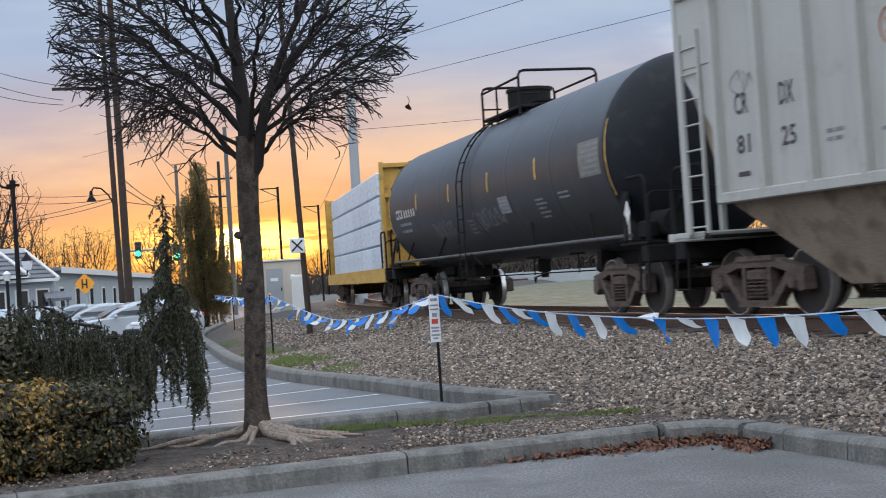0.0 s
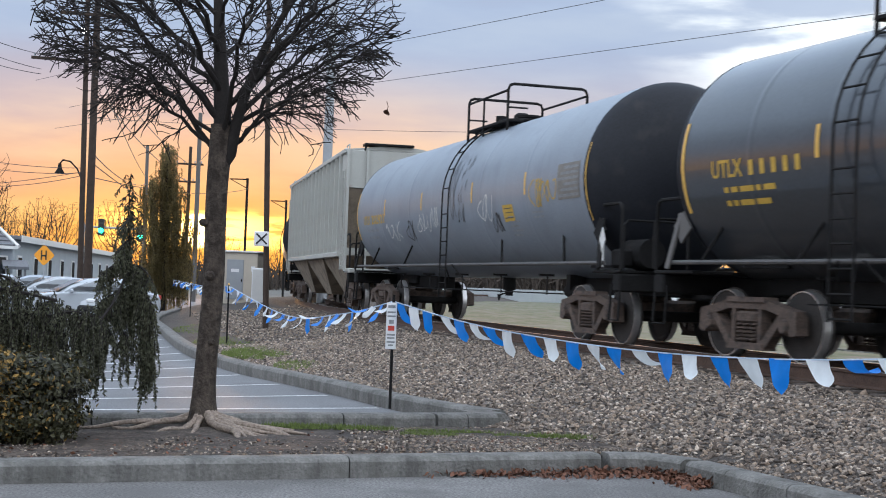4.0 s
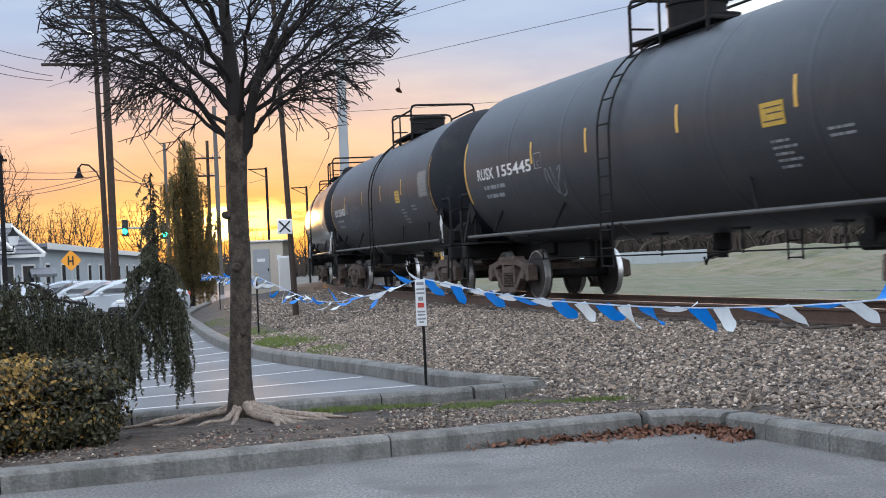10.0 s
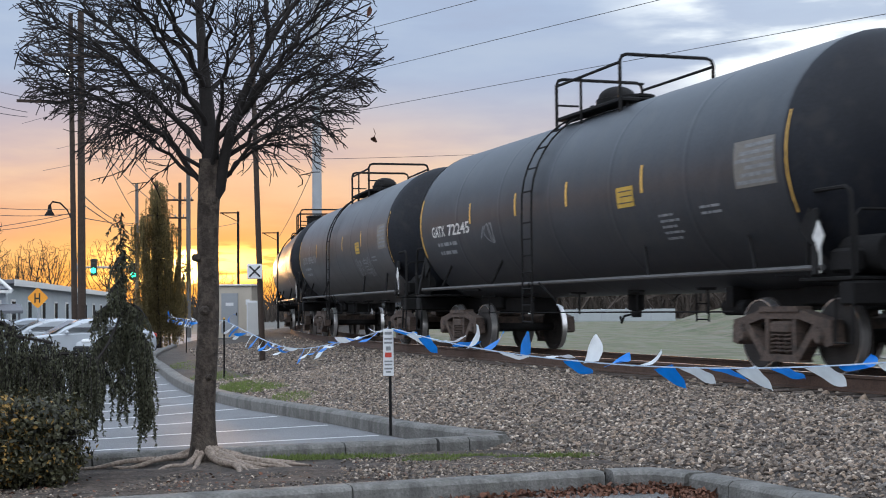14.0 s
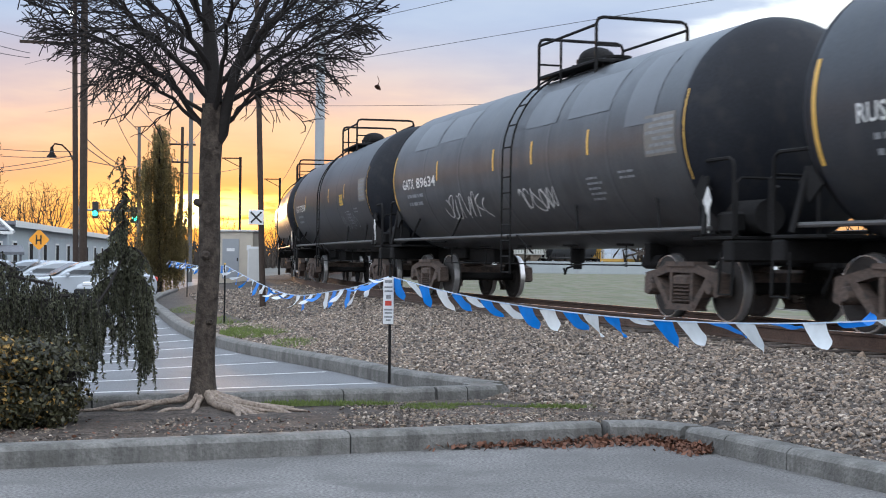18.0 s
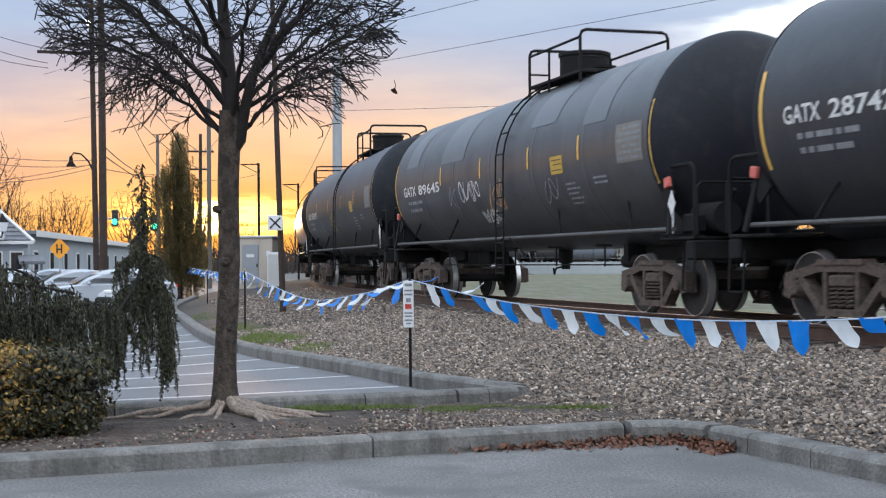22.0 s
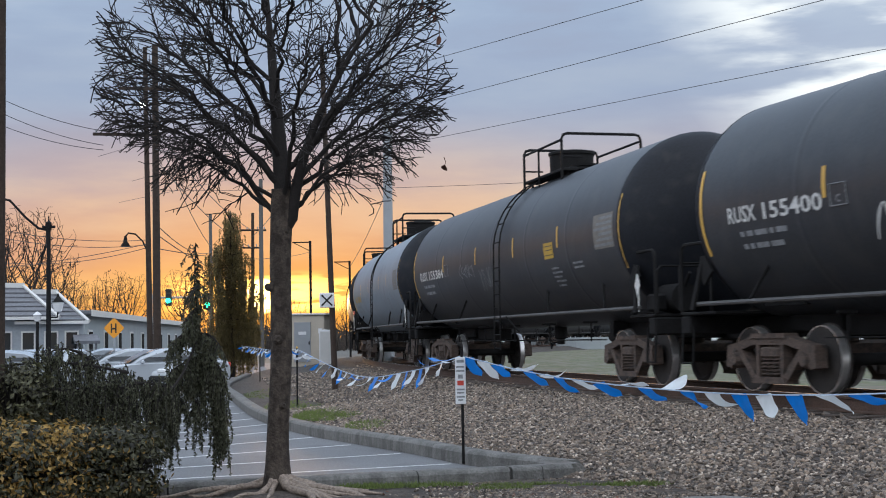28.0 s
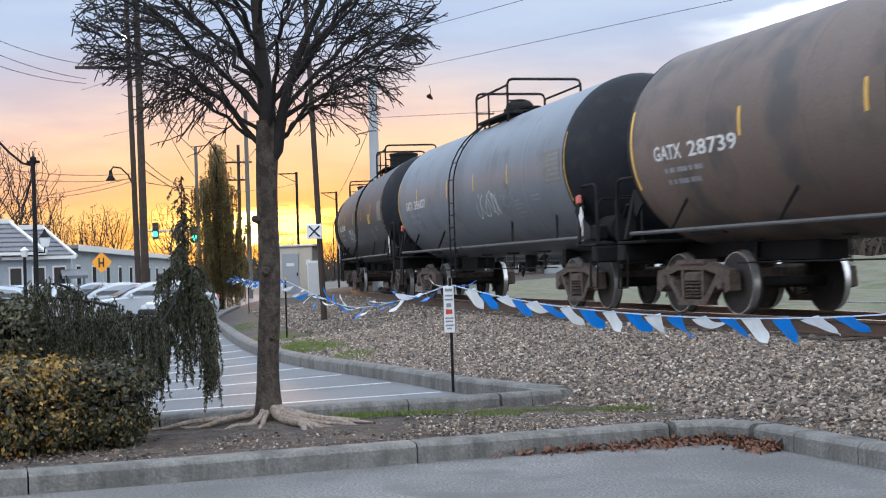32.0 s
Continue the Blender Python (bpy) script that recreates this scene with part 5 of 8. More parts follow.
SPECS = [
    dict(kind="beam"),
    dict(paint="black_tank", dome="drum", bar_mark="CTCX", label="matt black tank car with sprayed tags", tags=((3.4, 1.8, 1.6, 0.45, "scrawl"), (0.2, 1.85, 2.2, 0.45, "scrawl")), notices=((2, 4, -0.55, -1.2, 2.1, 2.45, "faded_paint"), (1, 4, -0.9, -1.5, 1.75, 2.15, "patch"))),
    dict(kind="hopper"),
    dict(paint="grey_tank", dome="low", rack=0.7, ink="yellow_paint", label="slate grey tank car with white sprayed tags", tags=((4.6, 1.95, 1.3, 0.5, "white_paint"), (1.9, 2.1, 1.1, 0.45, "white_paint"), (0.7, 2.2, 0.4, 0.45, "white_paint"), (2.9, 1.9, 0.6, 0.5, "black_paint"), (-0.6, 2.1, 1.0, 1.5, "patch"), (-2.3, 2.2, 0.8, 0.5, "white_paint"), (-5.0, 2.35, 1.2, 0.55, "yellow_paint"), (-3.0, 1.95, 0.45, 0.4, "black_paint")), label_plate=True, label_at=0.75, label_z=-0.28),
    dict(paint="gloss_tank", dome="drum", ink="yellow_paint", head="yellow_paint", bar_mark="UTLX", head_text="UTLX", head_label=True, plate="dull_steel", label="glossy black tank car with yellow lettering", label_plate=True, faded=False),
    dict(paint="gloss_tank", dome="round", head="white_paint", head_text="AXLX", plate="steel_pole", label="glossy black tank car with white panels and placards", label_plate=True, faded=False, tags=((-3.0, 2.05, 0.9, 0.5, "scrawl"),), notices=((2, 4, -0.1, -0.6, 2.3, 2.66, "panel_ground"), (2, 0, -0.1, -0.6, 2.66, 2.76, "red_paint"), (1, 2, -0.9, -1.7, 2.62, 2.8, "panel_ground"), (3, 2, 0.9, 0.15, 2.66, 2.8, "white_paint"), (3, 3, 0.0, -0.4, 2.3, 2.5, "white_paint"), (0, 4, -0.35, -1.0, 2.2, 2.6, "panel_ground"), (0, 0, -0.3, -1.0, 2.7, 2.86, "yellow_paint"))),
    dict(paint="black_tank", dome="drum", label="black tank car with a grey sprayed tag", label_plate=True, tags=((3.5, 2.0, 1.6, 0.7, "faded_paint"),)),
    dict(paint="black_tank", dome="drum", label=BLACK, label_plate=True, tags=((3.2, 1.9, 0.7, 0.6, "faded_paint"),)),
    dict(paint="worn_tank", dome="round", ink="faded_paint", label="black tank car with faded lettering", tags=((4.9, 2.4, 0.7, 0.7, "faded_paint"), (-2.6, 1.8, 2.0, 0.5, "faded_paint")), label_plate=True),
    dict(paint="black_tank", dome="round", label=BLACK, label_plate=True, tags=((3.2, 2.2, 0.6, 0.4, "faded_paint"),)),
    dict(paint="black_tank", dome="round", label=BLACK, tags=((-2.5, 1.7, 2.2, 0.5, "faded_paint"),), label_plate=True),
    dict(paint="worn_tank", dome="round", label="worn black tank car with grey repaint patches and scrawled tags", patches=((2.3, 4.1, 3.45, 4.05), (4.25, 6.0, 3.4, 4.05), (-2.7, -1.2, 3.3, 4.0), (-4.9, -3.2, 3.3, 4.0), (-6.6, -5.6, 2.95, 4.1)), tags=((3.4, 1.75, 2.4, 0.5, "white_paint"), (-0.6, 1.75, 1.6, 0.55, "white_paint"))),
    dict(paint="black_tank", dome="drum", label="black tank car with a yellow sprayed tag", label_plate=True, tags=((1.1, 1.9, 0.9, 0.6, "yellow_paint"), (3.4, 1.8, 0.5, 0.6, "faded_paint"))),
    dict(paint="worn_tank", dome="drum", tip=True, label="worn black tank car with grey repaint patches and sprayed tags", label_plate=True, label_at=0.75, patches=((1.8, 3.5, 3.1, 4.2), (5.5, 6.5, 3.2, 4.2), (-3.5, -2.2, 3.4, 4.1), (-5.9, -4.9, 3.2, 4.2)), tags=((1.9, 2.15, 1.2, 0.5, "white_paint"), (0.35, 1.95, 0.9, 0.6, "pale_reflector"), (1.0, 1.7, 0.9, 0.28, "white_paint"), (2.7, 2.0, 0.5, 0.6, "faded_paint"), (-2.6, 1.9, 0.6, 0.5, "faded_paint"))),
    dict(paint="black_tank", dome="drum", inset=0.15, tip=True, label=BLACK, tags=((3.0, 2.2, 0.5, 0.5, "faded_paint"), (-1.2, 2.0, 0.9, 0.8, "scrawl")), label_plate=True),
    dict(paint="pale_tank", dome="drum", ink="yellow_paint", label="pale blue-grey tank car with yellow lettering"),
    dict(paint="black_tank", dome="drum", label=BLACK, label_plate=True, tags=((2.6, 2.35, 1.2, 0.35, "faded_paint"), (1.0, 2.0, 0.9, 0.5, "scrawl"))),
    dict(paint="black_tank", dome="drum", label="black tank car with a large outlined sprayed tag", label_plate=True, tags=((3.3, 1.9, 1.8, 0.6, "white_paint"), (1.5, 1.95, 0.35, 0.5, "faded_paint"))),
    dict(paint="slate_tank", dome="round", inset=0.65, tip=True, label="slate grey tank car with two white sprayed tags", tags=((1.6, 1.85, 0.8, 0.8, "faded_paint"), (-0.9, 2.0, 1.5, 0.55, "white_paint"), (-2.6, 2.15, 1.0, 0.35, "faded_paint"))),
    dict(paint="rust_tank", dome="round", label="rust-stained brown-black tank car", tags=()),
    dict(paint="black_tank", dome="drum", label=BLACK),
]
TRAIN = []
for i, spec in enumerate(SPECS):
    nxt = FRONTS[i + 1] if i + 1 < len(FRONTS) else FRONTS[i] - 18.4
    spec["L"], spec["seed"] = round(FRONTS[i] - nxt, 2), i + 3
    spec["mid"], spec["stripes"] = LADDERS[i] - (FRONTS[i] + nxt) / 2, [v - (FRONTS[i] + nxt) / 2 for v in STRIPES[i]]
    if i in MARKS:
        spec["mark"] = MARKS[i]
    make = {"beam": centerbeam_car, "hopper": hopper_car}.get(spec.get("kind"), tank_car)
    TRAIN.append((make(spec), (FRONTS[i] + nxt) / 2))

# ---------------------------------------------------------------- trees and shrubs


DEEP = 1.137


def polar(az, dist, z=0.0):
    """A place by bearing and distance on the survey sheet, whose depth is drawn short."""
    return Vector((math.sin(radians(az)) * dist, DEEP * math.cos(radians(az)) * dist, z))


def grow(seed, trunk, targets, reach=0.8, kill=0.17, step=0.1, droop=0.0, rounds=70):
    """Branches that grow from the trunk's points towards scattered targets: nodes and their parents."""
    rng = np.random.RandomState(seed)
    nodes, par = [np.array(p, float) for p in trunk[0]], list(trunk[1])
    T = np.array(targets, float)
    alive = np.ones(len(T), bool)
    near = np.full(len(T), 1e9)
    who = np.zeros(len(T), int)
    fresh = list(range(len(nodes)))
    for _ in range(rounds):
        for i in fresh:
            d = np.linalg.norm(T - nodes[i], axis=1)
            m = d < near
            near[m], who[m] = d[m], i
        alive &= near > kill
        idx = np.where(alive & (near < reach))[0]
        if not len(idx):
            break
        fresh = []
        for i in np.unique(who[idx]):
            d = T[idx[who[idx] == i]] - nodes[i]
            d = (d / np.linalg.norm(d, axis=1)[:, None]).mean(0) + rng.normal(0, 0.14, 3)
            d[2] -= droop
            n = np.linalg.norm(d)
            if n < 1e-3:
                continue
            p = nodes[i] + d / n * step
            nodes.append(p)
            par.append(int(i))
            fresh.append(len(nodes) - 1)
    return np.array(nodes), par


def branch_meshes(nodes, par, tip, power, cuts, sides=(5, 4, 3), least=None):
    """Tapered limbs along chains of nodes, sorted by girth into len(cuts) + 1 shapes."""
    n = len(nodes)
    kids = [[] for _ in range(n)]
    for i, p in enumerate(par):
        if p >= 0:
            kids[p].append(i)
    r = np.zeros(n)
    for i in range(n - 1, -1, -1):
        r[i] = tip if not kids[i] else sum(r[k] ** power for k in kids[i]) ** (1 / power)
    if least is not None:
        r[:len(least)] = least
        r[len(least):] = np.minimum(r[len(least):], 0.022)
    out = [G() for _ in range(len(cuts) + 1)]
    starts = [(i, None) for i, p in enumerate(par) if p < 0]
    while starts:
        i, before = starts.pop()
        chain = ([before] if before is not None else []) + [i]
        while kids[chain[-1]]:
            ks = sorted(kids[chain[-1]], key=lambda k: -r[k])
            for k in ks[1:]:
                starts.append((k, chain[-1]))
            chain.append(ks[0])
        k = 0
        rr = [r[j] for j in chain]
        if before is not None and len(rr) > 1:
            rr[0] = rr[1]
        while k < len(chain) - 1:
            level = sum(rr[k] < c for c in cuts)
            e = k + 1
            while e < len(chain) - 1 and sum(rr[e] < c for c in cuts) == level:
                e += 1
            out[level].tube([nodes[j] for j in chain[k:e + 1]], rr[k:e + 1], sides[level], caps=(e == len(chain) - 1))
            k = e
    return out, r


def bare_tree():
    bx, by = -2.03, 14.08
    rng = np.random.RandomState(4)
    trunk = [(bx, by, 0.05 + 0.155 * k) for k in range(21)]
    trunk = [(x - 0.012 * math.sin(k * 0.5) + 0.0035 * k, y, z) for k, (x, y, z) in enumerate(trunk)]
    par = [-1] + list(range(20))
    tx, ty, tz = trunk[-1]
    i = 20
    for k in range(1, 16):      # leading stem
        trunk.append((tx - 0.012 * k, ty + 0.01 * k, tz + 0.14 * k))
        par.append(i)
        i = len(trunk) - 1
    i = 17
    for k in range(1, 13):      # second stem, close beside the first before it bends away
        trunk.append((tx + 0.075 + 0.012 * k + 0.0052 * k * k, ty - 0.03 * k, trunk[17][2] + 0.175 * k))
        par.append(i)
        i = len(trunk) - 1
    girth = [0.110 + 0.085 * math.exp(-k * 0.8) + 0.012 * math.exp(-((k - 20) / 2.5) ** 2) for k in range(21)] + [0.088 - 0.0048 * k for k in range(15)] + [0.062 - 0.004 * k for k in range(12)]
    boles = branch_meshes(np.array(trunk[:21]), par[:21], 0.01, 2.4, (), (14,), np.array(girth[:21]))[0][0]
    stems = G()
    for src, ids in ((20, range(21, 36)), (17, range(36, 48))):
        stems.tube([trunk[src]] + [trunk[j] for j in ids], [girth[ids[0]] * 1.05] + [girth[j] for j in ids], 10)
    c, size = Vector((bx, by, 4.42)), Vector((1.86, 1.86, 1.80))
    lr = random.Random(2)

    def edge(d):
        """How far the crown reaches from its heart along d."""
        low = 0.98 + 0.02 * min(1, max(0, (d.z + 0.95) / 0.5))
        return low * (1 + 0.05 * noise.noise(d * 2.3)) / math.sqrt((d.x / size.x) ** 2 + (d.y / size.y) ** 2 + (d.z / size.z) ** 2)

    def curve(a, b, bow, n):
        m = a.lerp(b, 0.5) + bow
        return [a * (1 - t) ** 2 + m * 2 * t * (1 - t) + b * t * t + Vector((lr.gauss(0, 0.022), lr.gauss(0, 0.022), lr.gauss(0, 0.022))) * min(1, 8 * t * (1 - t)) for t in np.linspace(0, 1, n)]

    boughs, limbs, twigs = [], G(), G()
    # boughs: where they leave the stems, their bearing and slope, share of the crown's reach
    for src, az, el, share in ((18, 3.05, -0.16, 0.86), (19, 0.1, -0.20, 0.82), (19, -1.2, -0.12, 0.8), (20, 1.7, -0.15, 0.82), (20, 3.6, 0.05, 0.85), (21, -0.4, 0.10, 0.85), (38, 0.5, 0.02, 0.85), (22, 2.5, 0.15, 0.84), (22, -1.9, 0.12, 0.84), (23, 3.15, 0.32, 0.86),
                              (40, -0.1, 0.38, 0.86), (24, 1.2, 0.35, 0.85), (25, 4.4, 0.42, 0.85), (26, 2.8, 0.62, 0.86), (42, 0.4, 0.65, 0.86), (27, -1.2, 0.65, 0.85), (28, 3.5, 0.85, 0.86), (29, 1.6, 0.85, 0.85), (44, -0.6, 0.92, 0.86), (31, 2.7, 1.1, 0.86), (46, 0.3, 1.2, 0.86), (33, 4.2, 1.15, 0.85), (20, -2.6, -0.05, 0.8), (39, 1.0, 0.25, 0.85), (18, 0.5, -0.46, 0.84), (18, 2.75, -0.44, 0.84), (19, 3.55, -0.36, 0.84), (18, -0.2, -0.36, 0.84)):
        d = Vector((math.cos(az) * math.cos(el), math.sin(az) * math.cos(el), math.sin(el)))
        a, b = Vector(trunk[src]), c + d * edge(d) * share
        pts = curve(a, b, Vector((lr.gauss(0, 0.08), lr.gauss(0, 0.08), 0.24 - 0.3 * max(0, el))), 14)
        r0 = (0.016 if el < -0.3 else 0.023) if el < 0.5 else 0.017
        boughs.append((pts, [r0 * (1 - t) ** 0.9 + 0.0075 for t in np.linspace(0, 1, 14)]))
    for k, src in ((35, 35), (47, 47)):
        d = Vector((lr.gauss(0, 0.15), lr.gauss(0, 0.15), 1)).normalized()
        a = Vector(trunk[min(src, len(trunk) - 1)])
        boughs.append((curve(a, c + d * edge(d) * 0.9, Vector((0.05, 0, 0)), 8), [0.02 - 0.0015 * j for j in range(8)]))

    def shoot(p, along_d, length, turn, bend, n):
        """A shoot that leaves its bearer at an angle and straightens outward; stops at the crown's edge."""
        out = (p - c).normalized()
        side = along_d.cross(Vector((lr.gauss(0, 1), lr.gauss(0, 1), lr.gauss(0, 1)))).normalized()
        d = (along_d * math.cos(turn) + side * math.sin(turn)).normalized()
        pts = [p]
        for k in range(n):
            d = (d + out * bend + Vector((lr.gauss(0, 0.16), lr.gauss(0, 0.16), lr.gauss(0, 0.16) + 0.02))).normalized()
            q = pts[-1] + d * length / n
            w = q - c
            if w.length > edge(w.normalized()) * lr.uniform(0.97, 1.06):
                break
            pts.append(q)
        return pts if len(pts) > 1 else None

    def spread(line, gap, skip):
        """Evenly spaced points and bearings on a line."""
        acc = skip
        for a, b in zip(line, line[1:]):
            l = (b - a).length
            while acc < l:
                yield a.lerp(b, acc / l), (b - a).normalized()
                acc += gap * lr.uniform(0.6, 1.4)
            acc -= l

    for pts, rad in boughs:
        limbs.tube(pts, rad, 7)
        for p, d in list(spread(pts, 0.125, 0.52)) + [(pts[-1], d) for d in [(pts[-1] - pts[-2]).normalized()] * 3]:
            one = shoot(p, d, lr.uniform(0.4, 0.95), lr.uniform(0.4, 1.2), 0.10, 8)
            if not one:
                continue
            limbs.tube(one, [0.0098 - 0.0042 * k / 8 for k in range(len(one))], 4, caps=False)
            for p2, d2 in list(spread(one, 0.16, 0.1)) + [(one[-1], (one[-1] - one[-2]).normalized())]:
                two = shoot(p2, d2, lr.uniform(0.18, 0.45), lr.uniform(0.4, 1.1), 0.10, 5)
                if not two:
                    continue
                twigs.tube(two, [0.0068 - 0.0018 * k / 5 for k in range(len(two))], 3, caps=False)
                for p3, d3 in spread(two, 0.17, 0.06):
                    three = shoot(p3, d3, lr.uniform(0.08, 0.2), lr.uniform(0.4, 1.1), 0.10, 3)
                    if three:
                        twigs.tube(three, [0.0054 - 0.0006 * k for k in range(len(three))], 3, caps=False)
    meshes = [boles, limbs, twigs]
    tree = empty("bare_tree", pose(0, 0, 0), "bare street tree with a round crown of knobbly dark twigs", "tree")
    part("trunk", meshes[0], M["bark"], tree, "grey-brown trunk", smooth=60)
    part("stem", stems, M["twig"], tree, "dark forked stem", smooth=60)
    part("bough", meshes[1], M["twig"], tree, smooth=60)
    part("crown", meshes[2], M["twig"], tree, "dense leafless twigs", smooth=60)
    # knots on the trunk
    for z, a, s in ((1.62, -1.35, 0.055), (2.15, -2.2, 0.045), (0.95, -1.0, 0.04), (2.72, -0.5, 0.05)):
        part("knot", G().lathe([(-0.04, s), (0.03, s * 0.85), (0.05, s * 0.45), (0.045, 0.01)], "z", n=10), M["bark"], tree,
             at=Matrix.Translation((bx + 0.108 * math.cos(a), by + 0.108 * math.sin(a), z)) @ Vector((math.cos(a), math.sin(a), 0.1)).to_track_quat("Z", "Y").to_matrix().to_4x4())
    # surface roots
    rr = random.Random(8)
    for a, l in ((-0.30, 1.15), (-0.52, 1.55), (-0.70, 1.8), (-0.86, 1.5), (-1.05, 1.65), (-1.45, 0.85), (-1.8, 0.75), (-2.1, 0.6), (3.05, 1.3), (3.35, 0.9), (0.1, 0.8)):
        pts, rad = [], []
        x, y, aa = bx, by, a
        for k in range(13):
            t = k / 12
            pts.append((x, y, 0.125 + 0.17 * math.exp(-t * 5) + 0.022 * math.sin(t * 9 + a * 3) - 0.05 * t))
            rad.append((0.037 if -1.2 < a < -0.2 else 0.026) * (1 - t) ** 0.6 * (1 + 0.2 * math.sin(k * 2.1 + a)) + 0.010)
            aa += rr.uniform(-0.24, 0.24) + 0.15 * (a - aa)
            x += math.cos(aa) * l / 12
            y += math.sin(aa) * l / 12
        part("root", G().tube(pts, rad, 7), M["root"], tree, "exposed pale root", smooth=60)
        if l > 1.1:
            k = 5
            x, y, z = pts[k]
            aa = a + rr.choice((-0.7, 0.6))
            pts2 = [(x + math.cos(aa) * 0.07 * j, y + math.sin(aa) * 0.07 * j, z - 0.006 * j) for j in range(8)]
            part("root", G().tube(pts2, [0.035 - 0.0035 * j for j in range(8)], 6), M["root"], tree, smooth=60)
    # a few leaves still hanging from the outer twigs
    for az, el, s in ((-1.35, 8.03, 0.06), (-1.57, 13.9, 0.055), (-1.95, 15.2, 0.06), (-2.35, 15.5, 0.06), (-1.75, 14.9, 0.05)):
        p = polar(az, 12.5, 1.6 + 12.5 * math.tan(radians(el)))
        g = G()
        rows = [(-1.0, 0.1), (-0.5, 0.55), (0.1, 0.62), (0.6, 0.4), (1.0, 0.05)]
        for u, w in rows:
            g.v += [(u * s, -w * s, -0.3 * abs(w) * s), (u * s, 0, 0.25 * s * math.cos(u)), (u * s, w * s, -0.4 * abs(w) * s)]
        for k in range(4):
            for j in range(2):
                g.f.append((3 * k + j, 3 * k + j + 1, 3 * k + j + 4, 3 * k + j + 3))
        g.tube([(-s, 0, 0), (-1.6 * s, 0, 0.3 * s), (-3.2 * s, 0.02, 0.3 * s)], 0.004, 3)
        part("leaf", g, M["leaf_dead"], tree, "withered brown leaf", at=Matrix.Translation(p) @ Euler((0.5, 0.35 if el < 9 else 1.3, 0.2 * el)).to_matrix().to_4x4())
    return tree


bare_tree()


def spray(g, p, d, size, rng, n=3):
    """A tuft of needles at p, pointing along d."""
    for _ in range(n):
        e = (d + Vector((rng.gauss(0, 0.45), rng.gauss(0, 0.45), rng.gauss(0, 0.25)))).normalized()
        w = e.cross(Vector((rng.gauss(0, 1), rng.gauss(0, 1), rng.gauss(0, 1)))).normalized() * size * 0.16
        q = p + e * size
        m = p + e * size * 0.5
        g.add([p, m + w, q, m - w], [(0, 1, 2, 3)])


def strand(g, wood, p, length, rng, size=0.055, lean=(0, 0), gap=0.028, n=3):
    """A hanging shoot, thick with needles."""
    pts = []
    x, y, z = p
    k = max(3, int(length / 0.09))
    for i in range(k + 1):
        t = i / k
        pts.append(Vector((x + lean[0] * math.sqrt(t) + rng.gauss(0, 0.006), y + lean[1] * math.sqrt(t) + rng.gauss(0, 0.006), z - length * t)))
    wood.tube(pts, [0.006 * (1 - 0.7 * i / k) for i in range(k + 1)], 3, caps=False)
    m = int(length / gap)
    for i in range(m):
        t = i / m * k
        j = min(int(t), k - 1)
        q = pts[j].lerp(pts[j + 1], t - j)
        spray(g, q, Vector((rng.gauss(0, 0.5), rng.gauss(0, 0.5), -0.75)), size * rng.uniform(0.7, 1.25) * (1.15 - 0.4 * i / m), rng, n)


def weeping_conifer(name, label, stem, arms, seed, mat, size=0.055, n=3, gap=0.028, thick=1.0):
    """stem: points of the leader; arms: (start, end, rise, strands, least and most length)."""
    rng = random.Random(seed)
    tree = empty(name, pose(0, 0, 0), label, "conifer")
    part("trunk", G().tube(stem, [thick * (0.05 * (1 - i / len(stem)) + 0.010) for i in range(len(stem))], 7), M["twig"], tree, smooth=60)
    shoots, leaf = G(), G()
    for a, b, rise, count, lo, hi in arms:
        a, b = Vector(a), Vector(b)
        pts = [a.lerp(b, t) + Vector((0, 0, rise * math.sin(t * math.pi * 0.8))) for t in np.linspace(0, 1, 9)]
        part("branch", G().tube(pts, [0.018 * (1 - 0.75 * k / 8) for k in range(9)], 5), M["twig"], tree, smooth=60)
        for k in range(count):
            t = rng.random() * 8
            j = min(int(t), 7)
            p = pts[j].lerp(pts[j + 1], t - j) + Vector((rng.gauss(0, 0.05), rng.gauss(0, 0.05), rng.gauss(0, 0.04))) * thick
            strand(leaf, shoots, p, rng.uniform(lo, hi) * rng.choice((0.6, 0.85, 1, 1, 1.15)), rng, size, (rng.gauss(0, 0.06), rng.gauss(0, 0.06)), gap, n)
    tagged(part("shoot_wood", shoots, M["twig"], tree, "thin hanging shoots", smooth=60), kind="stuff")
    tagged(part("foliage", leaf, M[mat], tree, "drooping needles", smooth=0), kind="stuff")
    return tree


def at(az, el, dist):
    return tuple(polar(az, dist, 1.6 + dist * math.tan(radians(el))))


D = 57.0
arms = []
lr = random.Random(17)
for k in range(52):
    el = 5.75 - 6.5 * (k + lr.random()) / 52
    wide = float(np.interp(el, [-0.8, 0.5, 2.5, 4.0, 5.0, 5.8], [1.0, 1.25, 1.2, 0.85, 0.45, 0.12])) * lr.uniform(0.3, 1.25)
    az = -11.38 + (wide if k % 2 else -wide)
    arms.append((at(-11.38, el + 0.25, D), at(az, el - 0.1 * wide, D + lr.uniform(-1.2, 1.2)), 0.25, 11 if el > 4.4 else 22, 0.5, 1.2 + 1.0 * wide))
weeping_conifer("weeping_cedar", "tall narrow weeping cedar beside the street, drooping shoots", [at(-11.34, -1.6, D), at(-11.36, 0.5, D), at(-11.4, 2, D), at(-11.36, 4, D), at(-11.4, 5.9, D)], arms, 11, "needle_lit", 0.10, gap=0.05, n=4, thick=2.0)

